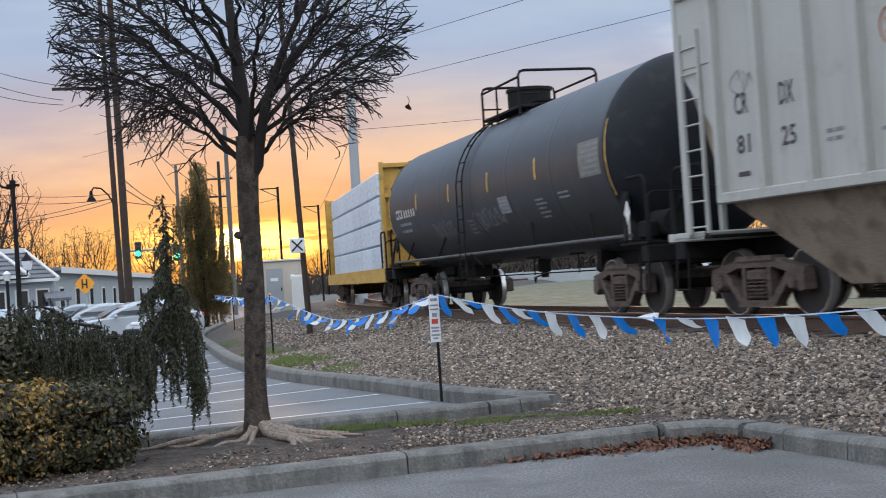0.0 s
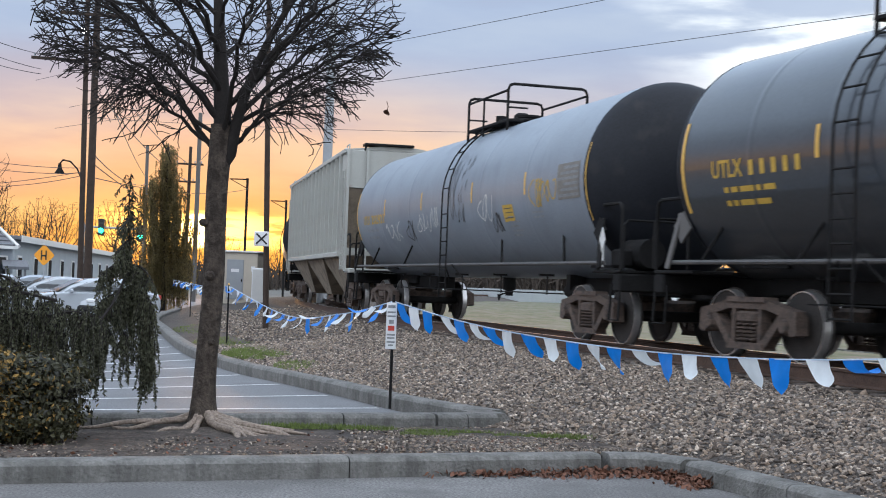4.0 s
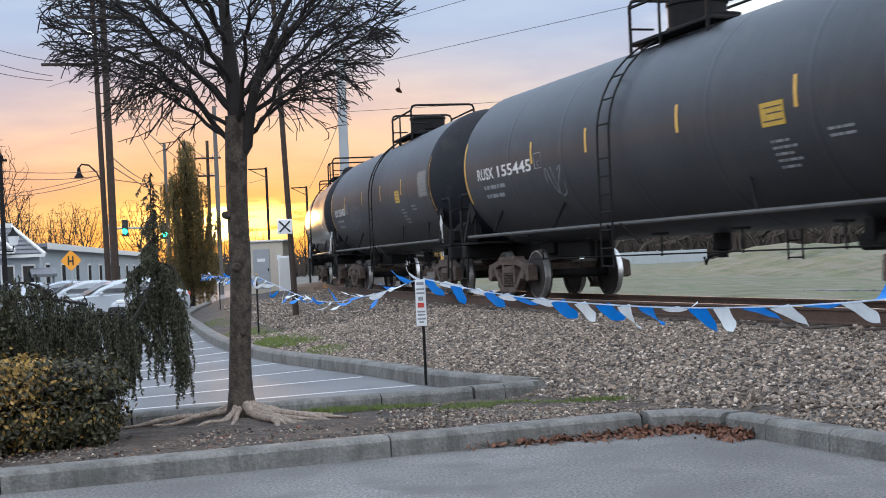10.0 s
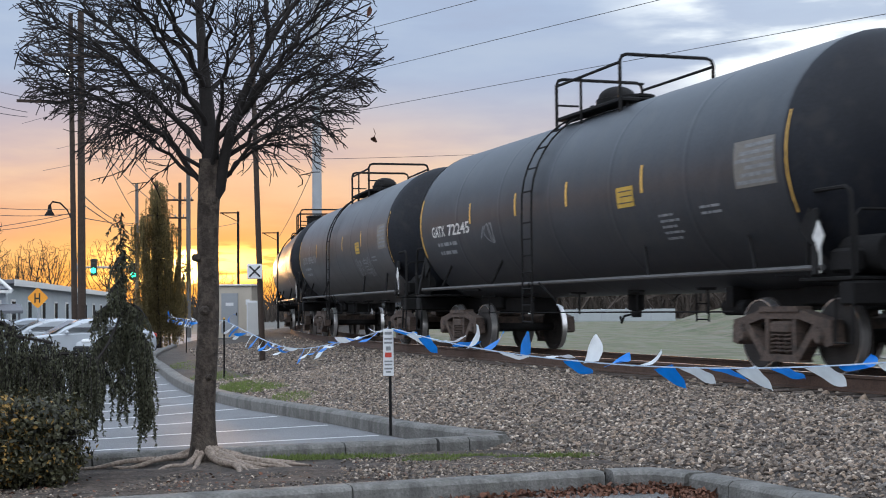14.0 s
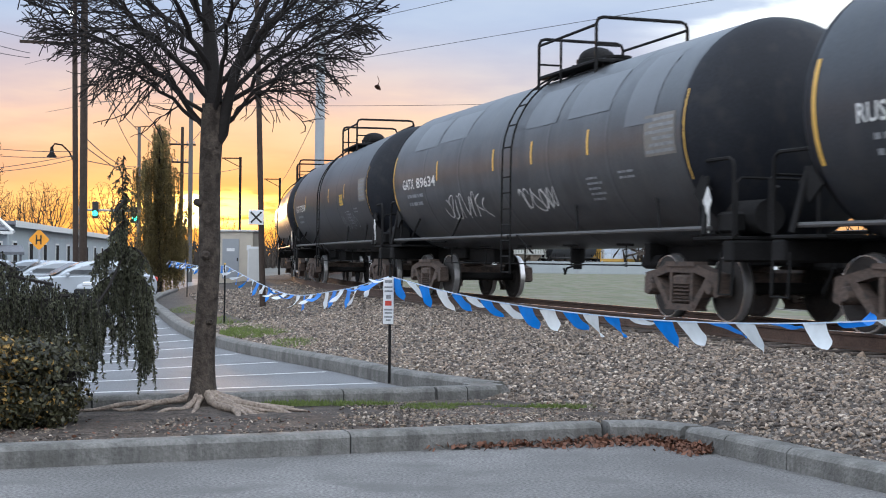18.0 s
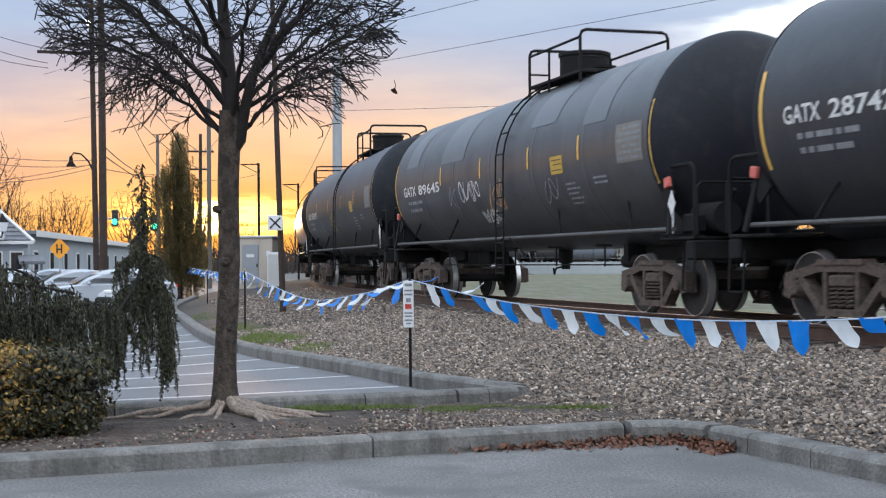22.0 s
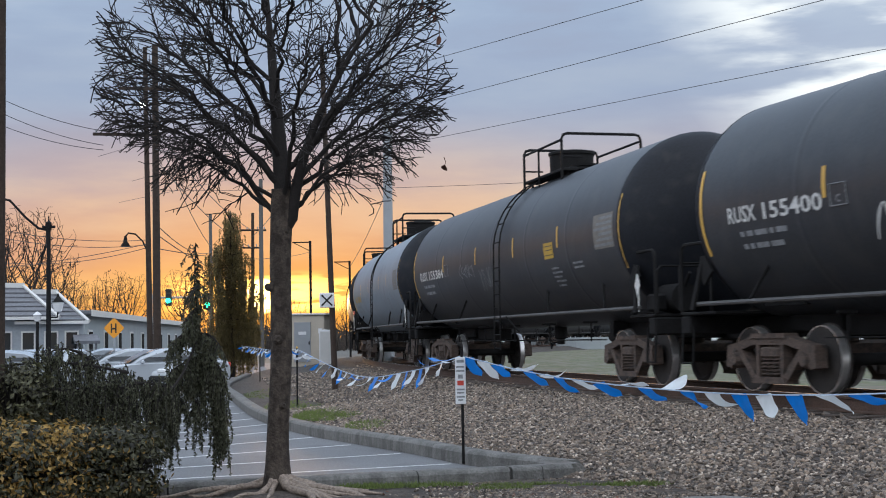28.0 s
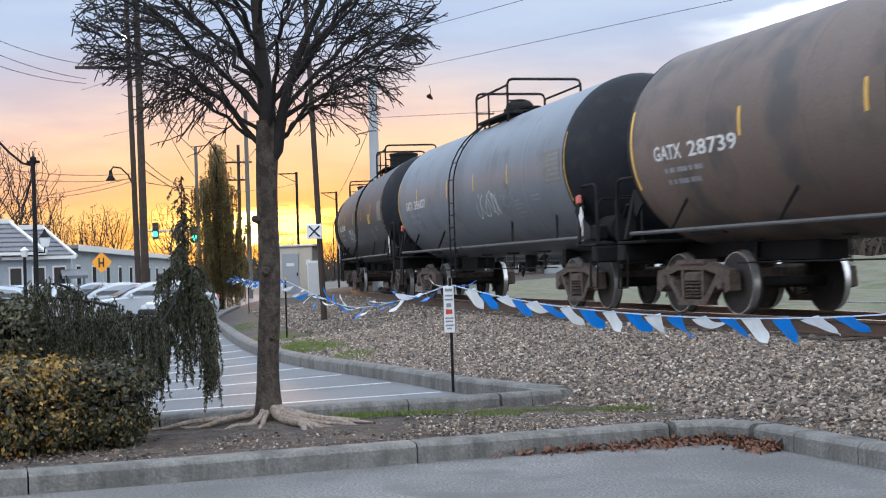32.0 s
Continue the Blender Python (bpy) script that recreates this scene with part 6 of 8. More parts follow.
D = 12.7
arms = []
for a0, e0, a1, e1, rise, cnt, lo, hi in (
        (-12.9, 2.6, -13.3, 2.0, 0.02, 8, 0.08, 0.25), (-12.95, 1.6, -13.4, 0.9, 0.03, 12, 0.1, 0.3), (-12.9, 0.6, -14.2, -0.3, 0.06, 26, 0.15, 0.5), (-12.9, 0.4, -11.9, -0.4, 0.08, 26, 0.2, 0.55),
        (-12.7, -0.6, -14.3, -1.6, 0.05, 46, 0.3, 0.75), (-12.7, -0.8, -11.8, -1.6, 0.08, 46, 0.3, 0.85), (-12.0, -2.4, -11.85, -3.4, 0.02, 26, 0.55, 0.72),
        (-13.1, -2.6, -12.8, -2.9, 0.01, 9, 0.3, 0.55), (-13.9, -2.4, -13.5, -2.9, 0.02, 12, 0.25, 0.55), (-14.3, -3.0, -14.0, -3.4, 0.01, 10, 0.3, 0.6)):
    arms.append((at(a0, e0, D), at(a1, e1, D - 0.2), rise, cnt, lo, hi))
for k in range(14):
    el = 4.5 - 0.28 * k
    arms.append((at(-13.0, el, D), at(-13.0 + (0.1 + 0.018 * k) * (-1) ** k, el - 0.12, D), 0.01, 2 + k // 5, 0.06, 0.14 + 0.01 * k))
weeping_conifer("weeping_spruce", "thin spire of a weeping spruce with long hanging curtains", [at(-15.4, -6.5, 11.9), at(-14.9, -3.4, 12.1), at(-13.6, -1.4, 12.4), at(-12.8, 0.4, D), at(-13.05, 2.6, D), at(-13.0, 4.6, D)], arms, 12, "needle", 0.046, gap=0.015, n=4, thick=0.28)

D = 12.3
DROP = 1.0
arms = []
for a0, e0, a1, e1, rise, cnt, lo, hi in (
        (-16.0, -0.3, -21.5, -0.2, 0.10, 60, 0.15, 0.5), (-15.8, -0.8, -13.9, -1.4, 0.06, 50, 0.3, 0.75), (-16.0, -1.0, -19.0, -1.3, 0.05, 80, 0.3, 0.75), (-18.5, -1.0, -23.0, -1.4, 0.05, 80, 0.3, 0.75),
        (-15.8, -1.8, -18.0, -2.0, 0.03, 70, 0.25, 0.6), (-18.0, -1.8, -22.0, -2.0, 0.03, 80, 0.25, 0.6), (-17.5, 0.2, -19.5, 0.3, 0.12, 26, 0.1, 0.3)):
    for k in (-0.25, 0.25):
        arms.append((at(a0, e0 - DROP, D + k), at(a1, e1 - DROP, D + k), rise, cnt, lo, hi))
weeping_conifer("weeping_hemlock", "low spreading weeping hemlock with a curtain of dark needles", [at(-15.9, -6.5, D), at(-16.0, -4, D), at(-16.1, -2.4, D), at(-16.6, -1.4, D)], arms, 13, "needle", 0.034, gap=0.016, n=4)


def leafy_bush(name, label, blobs, seed, count, gold):
    """A clipped shrub: leaves over the skin of several lumps, with twigs inside."""
    rng = random.Random(seed)
    bush = empty(name, pose(0, 0, 0), label, "shrub")
    wood, leaves, golden = G(), G(), G()
    for c, rad, share in blobs:
        c, rad = Vector(c), Vector(rad)
        for _ in range(int(count * share / 14)):
            d = Vector((rng.gauss(0, 1), rng.gauss(0, 1), abs(rng.gauss(0, 1)))).normalized()
            wood.tube([c - Vector((0, 0, rad.z)), c + Vector((d.x * rad.x, d.y * rad.y, d.z * rad.z)) * 0.5, c + Vector((d.x * rad.x, d.y * rad.y, d.z * rad.z)) * 0.95], [0.012, 0.007, 0.003], 3)
        for _ in range(int(count * share)):
            d = Vector((rng.gauss(0, 1), rng.gauss(0, 1), rng.gauss(0, 1))).normalized()
            k = rng.uniform(0.72, 1.05) if rng.random() < 0.8 else rng.uniform(0.4, 0.75)
            k *= 1 + 0.30 * noise.noise(Vector((d.x * 3 + seed, d.y * 3, d.z * 3))) + 0.2 * noise.noise(Vector((d.x * 9 + seed, d.y * 9, d.z * 9)))
            # squarer than a ball, as shears leave it
            q = Vector([math.copysign(abs(v) ** 0.7, v) for v in d])
            p = c + Vector((q.x * rad.x, q.y * rad.y, q.z * rad.z)) * k
            if p.z < 0.12:
                continue
            s = rng.uniform(0.017, 0.036)
            nrm = (q + Vector((rng.gauss(0, 0.7), rng.gauss(0, 0.7), rng.gauss(0, 0.7) + 0.3))).normalized()
            t = nrm.orthogonal().normalized()
            t = (t * math.cos(k * 91) + nrm.cross(t) * math.sin(k * 91)).normalized()
            w = nrm.cross(t)
            g = golden if gold(p, rng) else leaves
            g.add([p - t * s, p + w * s * 0.55 + nrm * s * 0.15, p + t * s, p - w * s * 0.55 + nrm * s * 0.15], [(0, 1, 2, 3)])
    part("twiggy_core", wood, M["twig"], bush)
    part("foliage", leaves, M["leaf_green"], bush, "dark green leaves", smooth=0)
    if golden.v:
        part("golden_foliage", golden, M["leaf_gold"], bush, "golden leaves", smooth=0)
    return bush


D = 11.3
hp = [(Vector(at(-16.75, -5.6, D)), (0.42, 0.48, 0.38), 1.0), (Vector(at(-18.3, -5.6, D)), (0.5, 0.5, 0.38), 1.0), (Vector(at(-20.0, -5.6, D - 0.1)), (0.5, 0.5, 0.42), 1.0), (Vector(at(-22.0, -5.6, D - 0.2)), (0.5, 0.5, 0.42), 1.0), (Vector(at(-24.2, -5.6, D - 0.3)), (0.5, 0.5, 0.42), 0.7)]
leafy_bush("hedge", "clipped evergreen hedge, partly golden, in the planting bed", hp, 21, 7600,
           lambda p, r: r.random() < 0.05 + (0.55 if p.z > 0.42 else 0.25) * math.exp(-(((math.degrees(math.atan2(p.x, p.y)) + 16.8) / 1.15) ** 2)) + (0.3 if math.degrees(math.atan2(p.x, p.y)) < -18.0 else 0))
leafy_bush("shrub", "dark green rounded shrub behind the hedge", [(at(-21.0, -2.3, 11.9), (0.38, 0.34, 0.34), 1.0)], 22, 2600, lambda p, r: False)

# ---------------------------------------------------------------- poles, wires, signs and the far street


def wood_pole(az0, az1, dist, height, r, label, arms=(), name="utility_pole", mat="pole_wood", lo=0.0):
    a, b = polar(az0, dist, lo), polar(az1, dist, height)
    p = empty(name, Matrix.Translation(a), label, "pole")
    part("shaft", G().tube([(0, 0, 0), tuple((b - a) * 0.5), tuple(b - a)], [r, r * 0.87, r * 0.74], 12), M[mat], p, smooth=60)
    for z, w, side in arms:
        q = (b - a) * ((z - lo) / (height - lo))
        part("crossarm", G().box((0, -r - 0.06, 0), (w, 0.1, 0.12), bevel=0.01), M[mat], p, at=pose(q.x + side, q.y, q.z, 0, 0, -az0))
        for k in (-0.45, -0.2, 0.2, 0.45):
            part("insulator", SHAREDPIN, None, p, at=pose(q.x + side + k * w, q.y - r, q.z + 0.14))
    return p


SHAREDPIN = G().lathe([(-0.08, 0.02), (-0.02, 0.05), (0.03, 0.03), (0.08, 0.045), (0.1, 0.01)], "z", n=8).mesh("insulator", M["steel_pole"])

p1 = wood_pole(-15.02, -15.25, 52, 14.0, 0.125, "tall brown timber utility pole with a street lamp", ((10.3, 2.6, -0.9), (12.2, 2.2, 0)))
p2 = wood_pole(-14.72, -14.80, 50, 13.6, 0.165, "tall dark timber utility pole", ((11.8, 2.2, 0),))
# street lamp arm with its bell shade
a = polar(-15.1, 52, 5.3) - p1.location
part("lamp_arm", G().tube([tuple(a), tuple(a + Vector((-0.25, 0, 0.55))), tuple(a + Vector((-0.55, 0, 0.85))), tuple(a + Vector((-0.85, 0, 0.9))), tuple(a + Vector((-0.97, 0, 0.75)))], 0.035, 6), M["iron"], p1)
part("lamp_shade", G().lathe([(0.36, 0.02), (0.34, 0.06), (0.12, 0.09), (-0.05, 0.2), (-0.09, 0.21), (-0.09, 0.02)], "z", n=14), M["iron"], p1, at=Matrix.Translation(a + Vector((-0.97, 0, 0.42))))
q = polar(-15.38, 52, 1.6 + 52 * math.tan(radians(10.85))) - p1.location
part("flood_lamp", G().box((0, 0, 0), (0.30, 0.2, 0.22), bevel=0.06), M["lamp_white"], p1, "lit white flood lamp", at=Matrix.Translation(q))
part("flood_bracket", G().tube([tuple(q), tuple(q + Vector((0.25, 0, -0.1)))], 0.03), M["iron"], p1)

wood_pole(-4.09, -4.03, 64, 21.0, 0.28, "tall pale grey tapered steel pole behind the train", name="steel_pole", mat="steel_pole")
# two poles against the glow: backlit shade put into a darker steel colour
wood_pole(-10.0, -10.0, 80, 12.2, 0.17, "grey steel signal pole", name="steel_pole", mat="dull_steel")
wood_pole(-12.28, -12.32, 88, 10.7, 0.15, "distant grey pole with a bell street lamp", name="steel_pole", mat="dull_steel")
wood_pole(-10.42, -10.38, 84, 10.4, 0.14, "distant timber pole with crossarms", ((9.2, 1.8, 0), (8.0, 1.4, 0)))
wood_pole(-9.1, -9.3, 70, 9.5, 0.13, "distant thin timber pole")
xp = wood_pole(-6.62, -7.10, 33, 9.6, 0.085, "thin leaning timber pole beside the track with a small sign", lo=0.05)
s0 = polar(-6.98, 32.8, 2.68) - xp.location
part("sign_plate", G().box((0, 0, 0), (0.40, 0.03, 0.40), bevel=0.02), M["sign_white"], xp, "white square plate", at=Matrix.Translation(s0) @ pose(0, 0, 0, 0, 0, 7))
for s in (45, -45):
    part("sign_cross", G().box((0, -0.022, 0), (0.40, 0.008, 0.045)), M["black_paint"], xp, "black diagonal bar", at=Matrix.Translation(s0) @ pose(0, 0.001 * s / 45, 0, 0, s, 7))
for az, el, w, dist in ((-7.73, 4.67, -1.4, 96), (-5.9, 3.73, -1.4, 110)):
    z = 1.6 + dist * math.tan(radians(el))
    m = empty("mast", Matrix.Translation(polar(az, dist, 0)), "thin dark mast with a side arm", "pole")
    part("shaft", G().tube([(0, 0, 0), (0, 0, z)], 0.10, 8), M["iron"], m)
    part("arm", G().tube([(0, 0, z - 0.1), (w, 0, z - 0.1)], 0.05, 6).tube([(0, 0, z - 0.8), (w * 0.9, 0, z - 0.15)], 0.03, 6), M["iron"], m)

# lamp posts of the near street
lp = empty("street_lamp", Matrix.Translation(polar(-19.45, 44, 0)), "dark iron street lamp with curved arm and lantern", "street lamp")
part("post", G().tube([(0, 0, 0), (0, 0, 1.0), (0, 0, 5.75)], [0.13, 0.09, 0.065], 10), M["iron"], lp)
part("arm", G().tube([(0, 0, 5.55), (-0.35, 0, 5.62), (-0.8, 0, 6.0), (-1.35, 0, 6.6), (-1.75, 0, 6.7), (-2.2, 0, 6.45)], 0.045, 6), M["iron"], lp)
part("cap", G().lathe([(-0.12, 0.09), (0.06, 0.11), (0.12, 0.03), (0.3, 0.02)], "z", (0, 0, 5.75), 10).tube([(-0.22, 0, 5.66), (0.22, 0, 5.66)], 0.05, 6), M["iron"], lp)
part("lantern", G().lathe([(-0.02, 0.04), (0.0, 0.13), (0.30, 0.2), (0.32, 0.05)], "z", (0.33, 0, 2.75), 10), M["sign_white"], lp, "white glass lantern")
part("lantern_cap", G().lathe([(0.32, 0.22), (0.42, 0.12), (0.5, 0.06), (0.62, 0.015)], "z", (0.33, 0, 2.75), 10).tube([(0.0, 0, 2.55), (0.3, 0, 2.55), (0.33, 0, 2.75)], 0.03, 6), M["iron"], lp)
sl = empty("post_lamp", Matrix.Translation(polar(-19.92, 44, 0)), "low dark lamp post with a white lantern", "street lamp")
part("post", G().tube([(0, 0, 0), (0, 0, 2.4)], 0.055, 8), M["iron"], sl)
part("lantern", G().lathe([(0, 0.04), (0.02, 0.1), (0.22, 0.14), (0.24, 0.16), (0.36, 0.02)], "z", (0, 0, 2.4), 10), M["sign_white"], sl)
np_ = empty("timber_post", Matrix.Translation(polar(-21.66, 11.9, 0)), "dark brown timber post behind the hedge", "pole")
part("shaft", G().tube([(0, 0, 0), (0, 0, 7)], [0.085, 0.075], 12), M["pole_wood"], np_)

# amber warning sign
ws = empty("warning_sign", Matrix.Translation(polar(-16.63, 46, 0)), "amber diamond road sign with a black symbol", "sign")
part("post", G().tube([(0, 0.04, 0), (0, 0.04, 2.2)], 0.035, 6), M["steel_pole"], ws)
part("plate", G().prism([(-0.36, 0), (-0.33, -0.06), (-0.06, -0.33), (0, -0.36), (0.06, -0.33), (0.33, -0.06), (0.36, 0), (0.33, 0.06), (0.06, 0.33), (0, 0.36), (-0.06, 0.33), (-0.33, 0.06)], 0.02, pose(0, 0, 2.18)), M["sign_amber"], ws)
part("symbol", G().box((-0.09, -0.014, 2.18), (0.05, 0.006, 0.34)).box((0.07, -0.014, 2.18), (0.05, 0.006, 0.34)).box((0.0, -0.014, 2.16), (0.16, 0.006, 0.06)), M["black_paint"], ws, "black road symbol")

# traffic signals over the crossing
for az, el, mat in ((-14.23, 1.95, "lamp_green"), (-12.48, 1.75, "lamp_green")):
    t = empty("traffic_light", Matrix.Translation(polar(az, 75, 1.6 + 75 * math.tan(radians(el)))), "black traffic light showing green", "traffic light", "signals at the crossing")
    part("housing", G().box((0, 0.1, 0.2), (0.36, 0.2, 1.0), bevel=0.04), M["black_paint"], t)
    part("lit_lens", G().lathe([(-0.03, 0.02), (-0.03, 0.15), (0.02, 0.15)], "y", (0, -0.02, 0), 14), M[mat], t, "lit lens")
    for z in (0.30, 0.58):
        part("dark_lens", G().lathe([(-0.02, 0.02), (-0.02, 0.12), (0.02, 0.12)], "y", (0, -0.01, z), 12), M["car_glass"], t)
ma = empty("signal_mast", Matrix.Translation(polar(-15.0, 75.4, 0)), "grey signal mast with a long arm", "pole")
part("shaft", G().tube([(0, 0, 0), (0, 0, 4.6)], 0.1, 8), M["steel_pole"], ma)
part("arm", G().tube([(0, 0, 4.35), (3.6, 0.9, 4.35)], 0.06, 8), M["steel_pole"], ma)
for az, el, dist in ((-9.35, -0.55, 70), (-9.2, 0.1, 85)):
    t = empty("crossing_lamp", Matrix.Translation(polar(az, dist, 0)), "red crossing lamp on a post", "signal")
    z = 1.6 + dist * math.tan(radians(el))
    part("post", G().tube([(0, 0.1, 0), (0, 0.1, z + 0.3)], 0.05, 6), M["steel_pole"], t)
    part("lit_lens", G().lathe([(-0.03, 0.02), (-0.03, 0.13), (0.02, 0.13)], "y", (0, 0, z), 12), M["lamp_red"], t, "lit red lens")

# overhead wires: each runs between two poles past the view's edges
def wire(a, b, r, sag=0.4, label="thin dark overhead wire"):
    a, b = Vector(a), Vector(b)
    pts = [a.lerp(b, t) - Vector((0, 0, sag * 4 * t * (1 - t))) for t in np.linspace(0, 1, 25)]
    thing("overhead_wire", G().tube(pts, r, 4), M["wire"], label, "wire", "overhead wires")


def level(az, el, z):
    return polar(az, (z - 1.6) / math.tan(radians(el)), z)


for (a0, e0), (a1, e1), z in (((-1.45, 13.02), (8.77, 15.39), 11.5), ((-1.21, 11.17), (16.89, 14.74), 10.6), ((-1.51, 9.36), (18.91, 12.3), 9.8)):
    a, b = level(a0, e0, z), level(a1, e1, z)
    d = (b - a).normalized()
    wire(a - d * 30, b + d * 22, 0.011, -0.1)
wire(level(-15.0, 7.0, 9.5), level(6.0, 7.35, 9.5), 0.014, 0.2)
p1t = polar(-15.2, 52, 10.4)
for dz, az, el in ((0.1, -23.0, 11.6), (-0.5, -23.0, 11.0), (-0.7, -23.0, 10.35)):
    q = polar(az, 52, 1.6 + 52 * math.tan(radians(el)))
    wire(p1t + Vector((-1.8, 0, dz)), q, 0.016, 0.3)
for z0, z1, sag in ((5.9, 6.7, 0.35), (5.7, 6.4, 0.4), (5.75, 4.6, 0.2), (5.6, 5.2, 0.5)):
    wire(polar(-15.1, 52, z0), polar(-23.5, 52, z1), 0.016, sag)
for z0, az, dist, z1 in ((10.2, -10.4, 84, 9.2), (10.2, -12.3, 88, 8.4), (9.0, -10.4, 84, 8.0), (6.4, -12.3, 88, 8.0), (6.0, -10.4, 84, 6.0), (5.4, -7.7, 96, 8.6), (9.4, -7.0, 33, 7.4)):
    wire(polar(-14.8, 50, z0), polar(az, dist, z1), 0.02, 0.5)
wire(polar(-7.0, 33, 7.2), polar(-10.4, 84, 8.8), 0.016, 0.3)
wire(polar(-5.9, 110, 8.2), polar(-4.05, 64, 9.6), 0.02, 0.3)


def house():
    h = empty("house", Matrix.Translation(polar(-20.3, 58, 0)) @ pose(0, 0, 0, 0, 0, 20.3), "low grey house with two hipped slate roofs", "house")
    part("wall", G().box((-0.6, 3.2, 1.4), (6.0, 6.0, 2.8)), M["house_wall"], h)
    for x0, r0, r1, x1, ze, zt, y in ((-3.8, -2.2, -0.15, 1.3, 2.82, 4.35, 0.0), (-0.6, 0.35, 1.37, 2.62, 2.62, 4.05, 0.25)):
        g = G().add([(x0, y - 0.35, ze), (x1, y - 0.35, ze), (x1, 6.6, ze), (x0, 6.6, ze), (r0, y + 2.6, zt), (r1, y + 2.6, zt), (r1, 4.0, zt), (r0, 4.0, zt)],
                    [(0, 1, 5, 4), (1, 2, 6, 5), (2, 3, 7, 6), (3, 0, 4, 7), (4, 5, 6, 7), (3, 2, 1, 0)])
        roof = part("roof", g, M["house_roof"], h, "slate grey hipped roof", smooth=0)
        part("ridge_board", G().box(((r0 + r1) / 2, y + 2.55, zt + 0.06), (r1 - r0 + 0.15, 0.2, 0.22)), M["trim"], roof)
        part("hip_board", G().tube([(r1, y + 2.55, zt + 0.06), (x1 + 0.02, y - 0.38, ze + 0.05)], 0.09, 5), M["trim"], roof, "pale hip board")
        part("gutter", G().box(((x0 + x1) / 2, y - 0.38, ze), (x1 - x0, 0.1, 0.14)), M["trim"], roof)
        for k in range(7):      # courses of shingles
            t = (k + 0.5) / 7
            part("shingle_course", G().box(((x0 + (r0 - x0) * t + x1 + (r1 - x1) * t) / 2, y - 0.36 + 2.96 * t, ze + (zt - ze) * t + 0.02), (x1 - x0 - ((r0 - x0) + (x1 - r1)) * t - 0.1, 0.10, 0.035)), M["house_roof"], roof)
    for x in (-3.0, -2.0, -1.0, 0.0, 1.0, 1.9):
        wn = part("window", G().box((x, 0.18, 1.72), (0.62, 0.08, 1.05)), M["trim"], h)
        part("pane", G().box((x, 0.13, 1.72), (0.48, 0.03, 0.9)), M["car_glass"], wn)
    part("porch", G().box((2.5, -0.4, 1.85), (1.1, 1.2, 0.14), Euler((0.25, 0, 0)).to_matrix()).tube([(2.1, -0.8, 0), (2.1, -0.8, 1.75)], 0.05).tube([(2.9, -0.8, 0), (2.9, -0.8, 1.75)], 0.05), M["house_roof"], h)


house()


def shop():
    a, b = polar(-17.9, 68, 0), polar(-13.3, 118, 0)
    d = (b - a)
    ang = math.degrees(math.atan2(d.y, d.x))
    L = d.length
    s = empty("shop_building", Matrix.Translation(a) @ pose(0, 0, 0, 0, 0, ang), "long low grey building with a flat roof and pale eaves", "building")
    part("wall", G().box((L / 2, 4, 1.55), (L, 8, 3.3)), M["shop_wall"], s)
    part("roof", G().box((L / 2, 4, 3.32), (L + 0.8, 8.8, 0.22), bevel=0.03), M["house_roof"], s)
    part("fascia", G().box((L / 2, -0.42, 3.28), (L + 0.7, 0.06, 0.34)), M["trim"], s, "pale eaves board")
    for k in range(11):
        x = 1.5 + k * (L - 3) / 10
        wn = part("window", G().box((x, -0.03, 1.7), (1.3, 0.08, 1.4)), M["trim"], s)
        part("pane", G().box((x, -0.08, 1.7), (1.08, 0.03, 1.18)), M["car_glass"], wn)
    part("roof_unit", G().box((3.2, 3, 4.0), (1.6, 1.5, 1.2), bevel=0.05).box((5.2, 3, 3.85), (1.4, 1.4, 0.9), bevel=0.05), M["steel_pole"], s, "grey rooftop unit")


shop()


def signal_shed():
    c = polar(-7.9, 62, 0)
    s = empty("signal_shed", Matrix.Translation(c) @ pose(0, 0, 0, 0, 0, -6), "cream metal equipment shed beside the track", "shed")
    part("wall", G().box((0, 1, 1.6), (1.75, 2, 2.6), bevel=0.02), M["shed_wall"], s)
    part("roof", G().box((0, 1, 2.95), (1.95, 2.2, 0.10), bevel=0.02), M["trim"], s)
    part("base", G().box((0, 1, 0.15), (1.9, 2.1, 0.34)), M["concrete"], s)
    dr = part("door", G().box((-0.25, -0.02, 1.55), (0.85, 0.06, 2.0), bevel=0.01), M["steel_pole"], s, "grey door")
    part("door_handle", G().box((0.1, -0.07, 1.5), (0.05, 0.05, 0.16)), M["iron"], dr)
    part("door_sign", G().box((-0.25, -0.06, 2.0), (0.4, 0.01, 0.16)), M["sign_white"], dr)
    part("notice", G().box((0.66, -0.012, 2.1), (0.2, 0.02, 0.26)), M["sign_white"], s)
    c2 = empty("relay_cabinet", Matrix.Translation(polar(-7.0, 61, 0)), "pale grey relay cabinet", "cabinet")
    part("body", G().box((0, 0, 1.2), (0.7, 0.6, 1.9), bevel=0.03), M["sign_white"], c2)
    part("door", G().box((0, -0.31, 1.2), (0.6, 0.03, 1.7), bevel=0.01), M["trim"], c2)


signal_shed()


